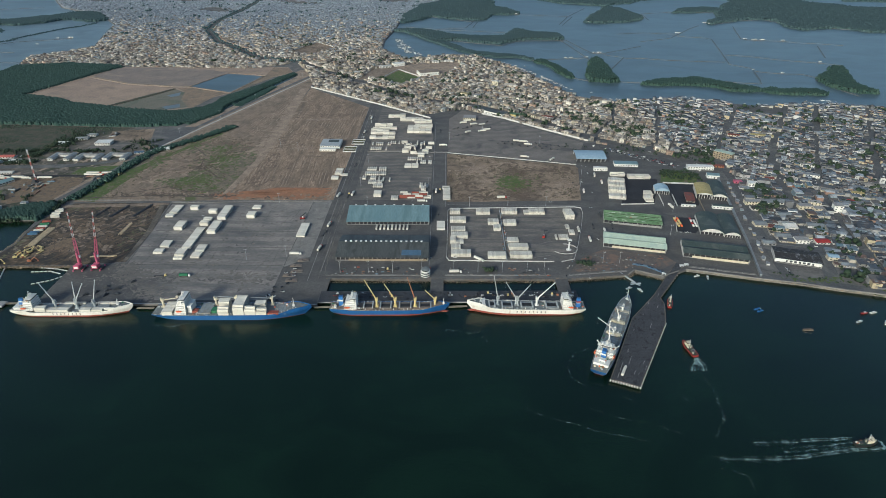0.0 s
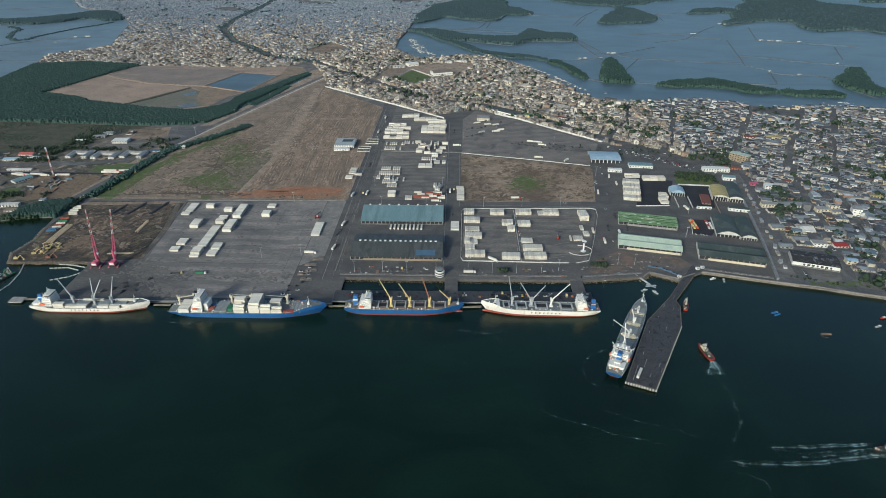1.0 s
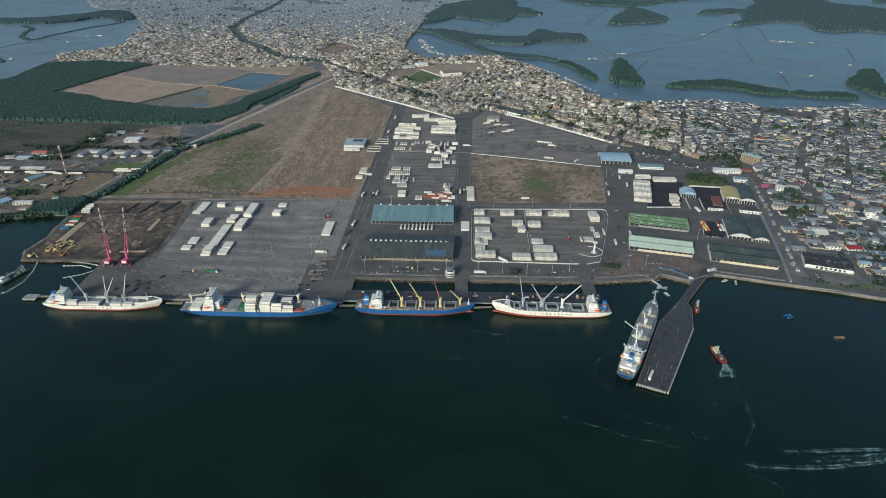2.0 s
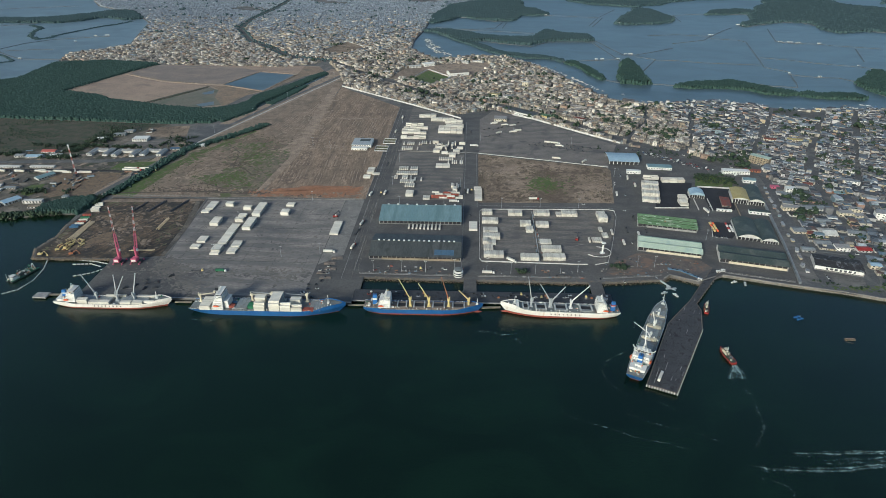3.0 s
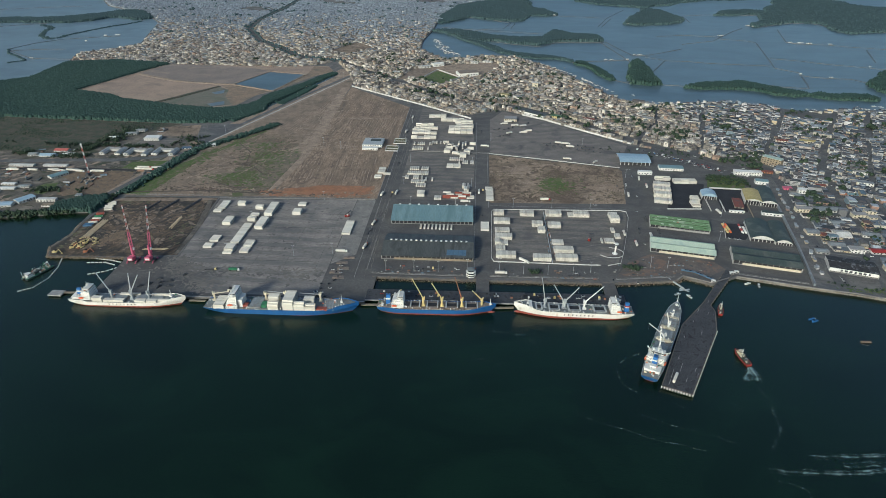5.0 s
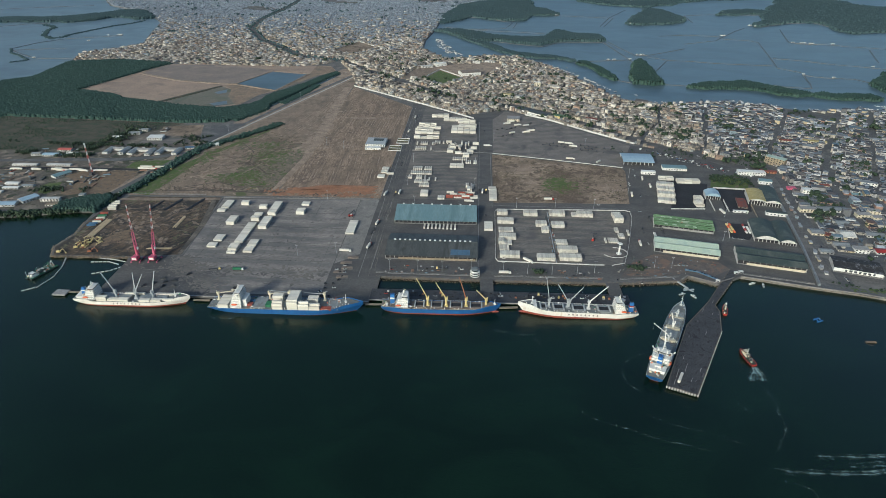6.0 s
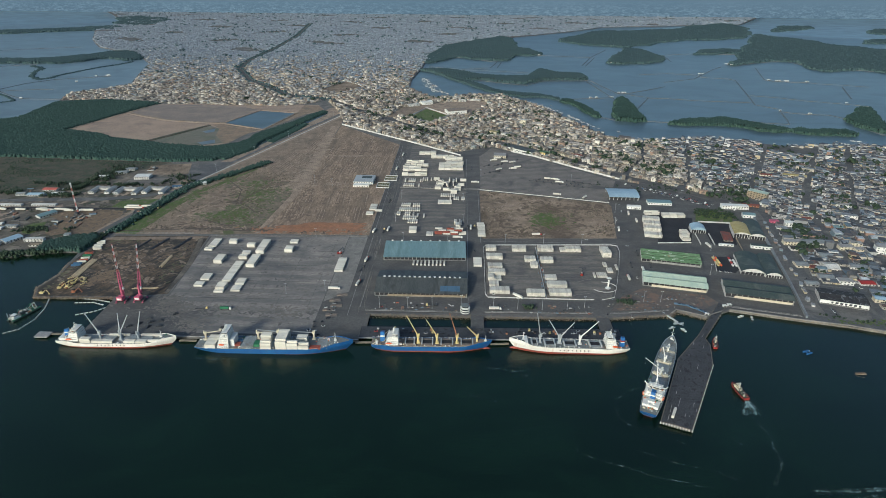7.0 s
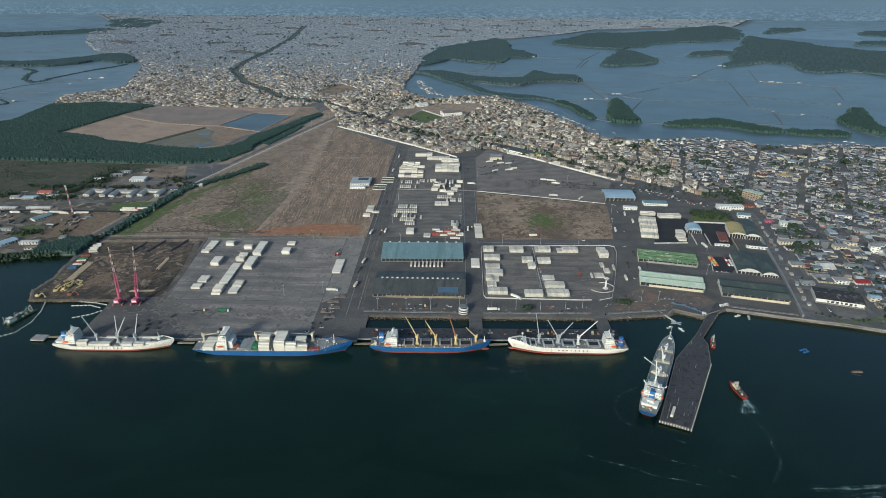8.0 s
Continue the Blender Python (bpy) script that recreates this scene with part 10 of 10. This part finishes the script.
for x, y in ((35, 700), (190, 880), (240, 960), (250, 860), (256, 760), (262, 745), (3, 700), (12, 830), (-20, 668), (-70, 663), (-110, 662), (205, 650), (176, 655)):
    put(cars, rngv.choice([0, 0, 0, 2, 2, 3, 3, 3, 1, 4]), x, y, rngv.choice([0, 90]))


def reach_stacker(x, y, rz):
    r = thing("reach_stacker", "red container reach stacker with a raised dark boom", "reach stacker", pose(x, y, 0.16, rz=rz), group="yard machines")
    part("body", Shape().box(0, 0, 0.8, 7, 3.4, 1.6).box(-2.4, 0, 2.4, 2.2, 3.2, 1.0), M["red"], r)
    part("cab", Shape().box(0.6, 0, 2.4, 1.8, 1.7, 1.9), M["white"], r)
    part("boom", Shape().beam((-3, 0, 3.4), (5.5, 0, 9.5), 0.9), M["steel"], r)
    part("spreader", Shape().box(6.0, 0, 8.2, 1.4, 9.5, 0.7), M["steel"], r)
    for a in (-2.4, 2.4):
        for sd in (-1, 1):
            part("wheel", Shape().tube((a, sd * 1.2, 0.85), (a, sd * 2.0, 0.85), 0.85, n=12), M["tyre"], r)


reach_stacker(-192, 813, 20)
reach_stacker(162, 760, 75)
for x, y, k in ((-392, 622, 0), (-386, 614, 1), (-398, 610, 2), (-376, 618, 0), (-384, 604, 2), (-408, 604, 1), (-372, 606, 0), (-364, 634, 1)):
    g = thing("spreader_rack", "dark steel cargo grab lying on the quay", "cargo grab", pose(x, y, 0.1, rz=30 * k + 10), group="quay gear")
    part("frame", Shape().box(0, 0, 0, 7, 2.6, 1.0).box(0, 0, 1.0, 3, 1.8, 1.6, taper=0.6), M["steel"], g)
    part("bar", Shape().beam((-3.4, -1.2, 1), (3.4, 1.2, 2.2), 0.35), M["steel"], g)
for i, (x, y) in enumerate(((-170, 640), (-176, 652), (-168, 662), (-172, 676), (-165, 690))):
    o = thing("scrap_stack", "rusty steel frames stacked beside the yard", "scrap", pose(x, y, 0.1, rz=4), group="yard scrap")
    part("frame", Shape().box(0, 0, 0, 15, 6, 0.6).box(-4, 0, 0.6, 5, 5, 0.9).box(3, 1, 0.6, 6, 3, 0.6), M["deck_brown"], o)

# pipes, planks and machines on the muddy ground
for k, (x, y, rz, l, n) in enumerate(((-542, 750, 91, 56, 8), (-438, 777, 90, 36, 4), (-432, 695, 3, 31, 3), (-440, 838, 76, 46, 4), (-474, 835, 76, 44, 4), (-500, 832, 76, 34, 3))):
    b = thing("pipe_stack", "stack of long sun-bleached timbers on bare soil" if k < 3 else "stack of dark pipes on bare soil", "pipes", pose(x, y, 0.15, rz=rz), group="pipe stacks")
    for i in range(n):
        if k < 3:
            part("timber", Shape().box((i * 37 % 5) - 2, i * 1.25, 0, l - i % 3, 1.1, 0.9 + 0.25 * (i % 2)), M["plank"], b)
        else:
            part("pipe", Shape().tube((-l / 2, i * 1.25, 0.55), (l / 2 + (i * 37 % 5) - 3, i * 1.25, 0.55), 0.6, n=8), M["steel"], b)
for x, y, rz, c in ((-545, 690, 30, "yellow"), (-534, 704, 60, "yellow"), (-538, 696, 100, "yellow"), (-560, 676, 0, "yellow"), (-520, 680, 20, "rust")):
    e = thing("excavator", "yellow tracked excavator on muddy ground", "excavator", pose(x, y, 0.3, rz=rz) @ Matrix.Scale(1.3, 4), group="earth movers")
    part("track", Shape().box(0, 1.3, 0, 4.4, 0.8, 1.0).box(0, -1.3, 0, 4.4, 0.8, 1.0), M["steel"], e)
    part("body", Shape().box(-0.6, 0, 1.0, 3.8, 2.8, 1.6), M[c], e)
    part("cab", Shape().box(0.6, 0.7, 2.6, 1.4, 1.2, 1.3), M["glass"], e)
    part("boom", Shape().beam((1.0, -0.3, 2.2), (5.0, -0.3, 5.0), 0.5).beam((5.0, -0.3, 5.0), (7.0, -0.3, 1.0), 0.4).box(7.0, -0.3, 0, 1.2, 1.2, 1.0), M[c], e)

for i in range(16):
    e = thing("steel_frame", "yellow painted steel frame lying on bare soil", "steel frame", pose(rngv.uniform(-552, -520), rngv.uniform(694, 722), 0.3, rz=rngv.choice([70, 80, 150, 95]) + rngv.uniform(-8, 8)), group="yellow frames")
    l, w = rngv.uniform(5, 12), rngv.uniform(1.4, 3.0)
    part("frame", Shape().box(0, 0, 0, l, w, rngv.uniform(0.5, 1.3)), M["yellow" if i % 5 else "rust"], e)
    part("crossbar", Shape().box(l * 0.2, 0, 0.4, 0.5, w + 1.0, 0.8).box(-l * 0.3, 0, 0.4, 0.5, w + 1.0, 0.8), M["steel"], e)

# ---- west lots: school, sheds and rows ----
for cx, cy, w in ((-690, 1062, 42), (-640, 1060, 46), (-590, 1066, 44)):
    sc = thing("school_block", "white U-shaped school block with grey gabled roofs", "school", pose(cx, cy, 0, rz=0), group="school blocks")
    for x in (-w / 2 + 6, w / 2 - 6):
        part("wing", Shape().box(x, 0, 0, 10, 30, 4), M["wallwhite"], sc)
        part("wing_roof", Shape().gable(x, 0, 4, 31.5, 11.4, 1.8, 90, 0.25), M["hatch"], sc)
        for i in range(3):
            part("window", Shape().box(x - 3 + i * 3, -15.04, 1.6, 1.6, 0.12, 1.2), M["glass"], sc)
    part("link", Shape().box(0, 10, 0, w - 22, 10, 4), M["wallwhite"], sc)
    part("link_roof", Shape().gable(0, 10, 4, w - 20, 11.4, 1.8, 0, 0.25), M["curb"], sc)
for x, y, rz, w, d, h, roof, pit, lab in (
        (-650, 1140, 5, 34, 22, 9, "white", 0, "two-storey white building west of the road"), (-708, 1168, 10, 26, 16, 5, "hatch", 2, "low grey-roofed house west of the road"), (-730, 1140, 10, 22, 14, 5, "white", 2, "low white house among trees"),
        (-700, 1190, 0, 24, 14, 5, "hatch", 2, "low grey-roofed house among trees"), (-520, 1110, 20, 22, 14, 6, "white", 1.5, "small white roadside house"), (-560, 1092, 10, 20, 10, 4, "roof_bluepatch", 1, "small blue-roofed store beside the road"),
        (-800, 1034, 2, 34, 14, 5, "roof_blue", 2, "shed with a blue sheet roof"), (-830, 1036, 8, 18, 14, 5, "hatch", 2, "grey gabled shed on dusty ground"), (-764, 1040, 14, 22, 14, 5, "white", 2, "white gabled shed on dusty ground"), (-790, 1062, 2, 30, 14, 5, "redwhite", 2, "low shed with a faded red roof"),
        (-815, 982, 1, 52, 10, 4, "wallwhite", 1.2, "long low white store with a pale roof"), (-754, 985, 1, 50, 10, 4, "wallwhite", 1.2, "long low white store with a pale roof"), (-722, 940, 60, 34, 16, 6, "roof_teal", 2, "shed with a dark teal roof"),
        (-780, 898, 2, 26, 9, 4, "white", 1, "low white site cabin with a flat roof"), (-770, 880, 2, 30, 9, 4, "white", 1, "low white site cabin with a flat roof"), (-748, 890, 2, 22, 9, 4, "hatch", 1, "low grey site cabin with a flat roof"), (-785, 862, 2, 28, 9, 4, "white", 1, "low white site cabin with a flat roof"),
        (-712, 838, 60, 30, 18, 7, "roof_blue", 1.5, "light blue roofed boat shed on the inlet"), (-738, 816, 10, 46, 16, 6, "roof_blue", 1.5, "light blue roofed quay shed on the inlet"), (-676, 838, 6, 34, 9, 7, "wallwhite", 0, "two-storey pale building on the inlet"),
        (-655, 822, 8, 40, 8, 4, "wood", 0, "low pale store on the inlet"), (-636, 858, 10, 10, 9, 6, "hatch", 0, "small grey pump house")):
    simple_block(x, y, rz, w * 0.85, d * 0.9, h * 0.6, roof, lab, "wallwhite", pit, 2 if h > 6 else 1)
for i in range(16):
    put(trucks, rngv.choice([0, 0, 2, 1]), -830 + i * 11 + rngv.uniform(-3, 3), 962 + rngv.uniform(-3, 3), rngv.choice([0, 180]))
for i in range(12):
    put(trucks, rngv.choice([1, 4, 0]), -590 + i % 6 * 9, 978 + i // 6 * 8, 4)
heap = np.random.default_rng(61)
hx, hy = heap.uniform(-740, -560, 500), heap.uniform(862, 1000, 500)
keep = heap.random(500) < 0.7
tagged(new("rubble", clumps("rubble", hx[keep], hy[keep], np.full(keep.sum(), 0.3), heap.uniform(0.3, 1.0, keep.sum()), 0.4, M["deck_brown"], heap)), "scattered scrap and rubble on dusty ground", "rubble", kind="stuff")
hx, hy = heap.uniform(-545, -415, 420), heap.uniform(684, 850, 420)
tagged(new("rubble", clumps("rubble", hx, hy, np.full(420, 0.2), heap.uniform(0.3, 1.1, 420), 0.5, M["dark"], heap)), "dark debris on churned mud", "rubble", kind="stuff")

yard_bits = Shape()
for x0, x1, y0, y1, n in ((-840, -740, 880, 955, 46), (-690, -640, 880, 955, 34), (-600, -570, 960, 985, 12), (-850, -740, 1024, 1070, 14), (-720, -560, 1076, 1092, 10), (-700, -650, 1180, 1215, 10)):
    for i in range(n):
        yard_bits.box(rngv.uniform(x0, x1), rngv.uniform(y0, y1), 0.08, rngv.choice([3, 5, 8, 12]), rngv.uniform(1.6, 3.0), rngv.uniform(0.6, 2.6), rngv.choice([0, 5, 80, 90]) + rngv.uniform(-6, 6))
tagged(part("yard_clutter", yard_bits, M["bits"]), "crates, drums and vehicles scattered over the dusty lots", "clutter", kind="stuff")

# dry brush and weeds over the vacant lot and the low field
M["brush"] = vary("dry_brush", [(0.0, (0.085, 0.066, 0.046)), (0.5, (0.150, 0.115, 0.080)), (1.0, (0.115, 0.105, 0.055))], 0.95, 0.8, 0.5)
for zone, count, text in ((VACANT, 2600, "low dry brush over the vacant lot"), ([(-540, 884), (-345, 884), (-330, 1000), (-345, 1180), (-440, 1200), (-505, 1120)], 2200, "low dry brush over the bare field")):
    qx, qy = heap.uniform(min(p[0] for p in zone), max(p[0] for p in zone), count), heap.uniform(min(p[1] for p in zone), max(p[1] for p in zone), count)
    drift = np.sin(qx / 17 + 1.3 * np.sin(qy / 23)) + np.sin(qy / 13 + np.sin(qx / 29)) + heap.normal(0, 0.5, count)
    ok = inside(qx, qy, zone) & (drift > 0.1)
    qx, qy = qx[ok], qy[ok]
    tagged(new("dry_brush", clumps("dry_brush", qx, qy, np.full(len(qx), 0.3), heap.uniform(0.5, 1.7, len(qx)), 0.35, M["brush"], heap)), text, "brush", kind="stuff")

# thickets over the rough scrub and round the school
qx, qy = heap.uniform(-1250, -640, 9000), heap.uniform(1030, 1262, 9000)
drift = np.sin(qx / 31 + 1.3 * np.sin(qy / 17)) + np.sin(qy / 15 + np.sin(qx / 43)) + heap.normal(0, 0.45, 9000)
ok = inside(qx, qy, [(-768, 1080), (-660, 1238), (-1048, 1262), (-1290, 1190), (-1000, 1046)]) & (drift > 0.5)
qx, qy = qx[ok], qy[ok]
tagged(new("thicket", clumps("thicket", qx, qy, np.full(len(qx), 0.3), heap.uniform(0.5, 1.8, len(qx)), 0.6, M["leaf_town"], heap)), "low weedy thicket over the rough scrub", "bushes", kind="stuff")

# trees in the port and along the west lots
bx, by = [], []
for x0, x1, y0, y1, n in ((400, 465, 975, 1015, 60), (-1000, -720, 1075, 1240, 8), (-752, -700, 1130, 1210, 46), (-600, -540, 1100, 1160, 40), (-860, -600, 1088, 1104, 70), (-765, -735, 1060, 1100, 40), (-790, -720, 1024, 1044, 44), (-880, -840, 1034, 1052, 24), (-745, -712, 1118, 1150, 34), (-730, -640, 866, 890, 30), (196, 214, 680, 690, 14), (240, 470, 1095, 1150, 16), (-600, -575, 830, 865, 60), (70, 84, 664, 668, 8)):
    bx.append(heap.uniform(x0, x1, n)), by.append(heap.uniform(y0, y1, n))
bx, by = np.concatenate(bx), np.concatenate(by)
bx, by = np.repeat(bx, 6) + heap.normal(0, 1.8, len(bx) * 6), np.repeat(by, 6) + heap.normal(0, 1.8, len(by) * 6)
tagged(new("bushes", clumps("bushes", bx, by, heap.uniform(0.8, 5.0, len(bx)), heap.uniform(0.8, 1.9, len(bx)), 0.85, M["leaf_town"], heap)), "scattered green bushes and small trees", "bushes", kind="stuff")
sx, sy = [], []
for x, y, a in along([(445, 664), (520, 645), (640, 614), (760, 584), (900, 548)], 6.5):
    if heap.random() < 0.75:
        sx.append(x + heap.uniform(-2, 2)), sy.append(y + heap.uniform(-2, 2))
sx, sy = np.repeat(np.array(sx), 5) + heap.normal(0, 1.3, len(sx) * 5), np.repeat(np.array(sy), 5) + heap.normal(0, 1.0, len(sy) * 5)
tagged(new("promenade_shrubs", clumps("promenade_shrubs", sx, sy, heap.uniform(0.4, 2.2, len(sx)), heap.uniform(0.6, 1.4, len(sx)), 0.85, M["leaf_town"], heap)), "planted shrubs along the shore promenade", "shrubs", kind="stuff")
discs("promenade_grass", [(500, 652, 26, 4, 60), (620, 620, 40, 7, 80), (740, 590, 40, 7, 80)], (0.8, 3.0), 0.16, M["green"], 71, "grass beds along the shore promenade", "grass")
# fishing boats and stilt houses in the channel
for i in range(14):
    a = rngv.choice([(-140, 2040, -110, 2300), (300, 1640, 420, 1520), (620, 1530, 980, 1490), (130, 2020, 260, 1850)])
    t = rngv.random()
    skiff(a[0] + (a[2] - a[0]) * t + rngv.uniform(6, 26), a[1] + (a[3] - a[1]) * t + rngv.uniform(0, 22), rngv.uniform(0, 360), rngv.choice(["white", "grey", "wood", "blue"]), 11, "moored fishing boat in the town channel")
for x, y, w in ((1263, 2326, 16), (1125, 2730, 18), (1140, 2712, 10), (925, 2471, 24), (424, 1992, 12), (405, 1989, 10), (532, 2079, 18), (515, 2078, 9), (938, 1836, 7), (-1375, 2267, 12), (-1338, 2282, 22), (-1392, 1868, 11), (345, 2950, 10),
                (-1383, 2154, 9), (1133, 2348, 14), (1165, 2341, 26), (1192, 2334, 22), (1199, 1953, 9), (631, 2732, 14), (476, 2002, 9), (1005, 1797, 10)):
    simple_block(x, y, rngv.uniform(-8, 12), w * 0.8, 4.5, 2.2, "white", "small white pump house on a dike", "wallwhite", pitch=0.8, name="pump_house")

fleet, frng = Shape(), random.Random(19)
for line, count, spread in (([(-165, 2290), (-150, 2170), (-110, 2060), (-60, 2010)], 60, 34), ([(30, 2022), (120, 2012), (215, 1890), (290, 1735), (350, 1590)], 60, 10), ([(390, 1510), (470, 1490), (620, 1525), (770, 1462), (980, 1480)], 80, 12)):
    spots = along(line, 2)
    for i in range(count):
        x, y, a = frng.choice(spots)
        x, y, a, l = x + frng.uniform(2, spread), y + frng.uniform(0, spread), radians(frng.uniform(0, 180)), frng.uniform(6, 13)
        c, d, w = math.cos(a), math.sin(a), l * 0.14
        fleet.loft([[(x + c * l * t - d * w * k * u, y + d * l * t + c * w * k * u, SEA + z) for u, z in ((1, 1.0), (0.6, 0.0), (-0.6, 0.0), (-1, 1.0))] for t, k in ((-0.5, 0.8), (0.2, 1.0), (0.5, 0.15))])
        fleet.box(x - c * l * 0.15, y - d * l * 0.15, SEA + 0.9, l * 0.3, w * 1.4, 1.2, math.degrees(a))
tagged(part("fishing_boats", fleet, M["wallwhite"]), "pale fishing boats crowded along the town shore", "boats", kind="stuff")

# market stalls along the port wall
for i, (x, y, a) in enumerate(along([(434, 666), (455, 756), (503, 978)], 8.5)):
    if rngv.random() < 0.35:
        continue
    st = thing("market_stall", "small street stall with a sheet metal roof", "stall", pose(x + 5.5 + rngv.uniform(-1.5, 2.5), y + rngv.uniform(-3, 3), 0.1, rz=a + rngv.uniform(-14, 14)), group="stalls along the port wall")
    w, d = rngv.uniform(4.5, 7.5), rngv.uniform(3.5, 5.5)
    part("counter", Shape().box(0, 0, 0, w * 0.9, d * 0.8, 1.9), M["wall_one"], st)
    part("roof", Shape().add([(-w / 2, -d / 2, 2.0), (w / 2, -d / 2, 2.0), (w / 2, d / 2, 2.7), (-w / 2, d / 2, 2.7), (-w / 2, -d / 2, 2.12), (w / 2, -d / 2, 2.12), (w / 2, d / 2, 2.82), (-w / 2, d / 2, 2.82)],
                             [(3, 2, 1, 0), (4, 5, 6, 7), (0, 1, 5, 4), (1, 2, 6, 5), (2, 3, 7, 6), (3, 0, 4, 7)]), M["stall"], st)

# cargo and gear along the wharf behind the ships
for i in range(46):
    x = rngv.uniform(-120, 178)
    y = 599 + (x + 120) * 0.016 + rngv.uniform(2, 13)
    k = rngv.random()
    if k < 0.45:
        g = thing("cargo_pallet", "stack of cargo pallets on the wharf deck", "pallets", pose(x, y, 0.06, rz=rngv.uniform(-8, 8)), group="wharf cargo")
        part("pallet", Shape().box(0, 0, 0, 2.6, 2.2, 0.3), M["wood"], g)
        part("load", Shape().box(0, 0, 0.3, 2.4, 2.0, rngv.uniform(0.8, 1.8)), M[rngv.choice(["wallwhite", "rust", "grey", "dark", "hatch"])], g)
    elif k < 0.75:
        put(trucks, rngv.choice([2, 2, 4]), x, y, rngv.choice([2, 182]), 0.08)
    else:
        put(cars, rngv.choice([0, 2, 3, 1]), x, y, rngv.choice([2, 182]), 0.08)

# barriers, drums and crates along the quay road
quay_bits = Shape()
for i in range(150):
    x = rngv.uniform(-122, 250)
    if 2 < x < 24 or 158 < x < 180:
        continue
    y = (656 if x < 180 else 668) + rngv.choice([0, 0.5, 6, 12, 16]) + rngv.uniform(-1, 1)
    quay_bits.box(x, y, 0.08, rngv.choice([0.8, 1.2, 2.4, 3.6]), rngv.uniform(0.6, 1.4), rngv.uniform(0.6, 1.5), rngv.uniform(-10, 10))
for i in range(60):
    x, y = rngv.uniform(190, 316), rngv.uniform(674, 716)
    quay_bits.box(x, y, 0.15, rngv.choice([0.8, 1.6, 3.0]), rngv.uniform(0.6, 1.2), rngv.uniform(0.5, 1.2), rngv.uniform(-20, 20))
for i in range(70):
    quay_bits.box(105 + rngv.choice([-2.5, 2.5, 3.5]) + rngv.uniform(-0.8, 0.8), rngv.uniform(700, 846), 0.16, rngv.uniform(0.8, 2.2), rngv.uniform(0.8, 2.6), rngv.uniform(0.8, 2.0), rngv.uniform(-8, 8))
tagged(part("quay_clutter", quay_bits, M["bits"]), "barriers, drums and crates along the quay road", "clutter", kind="stuff")
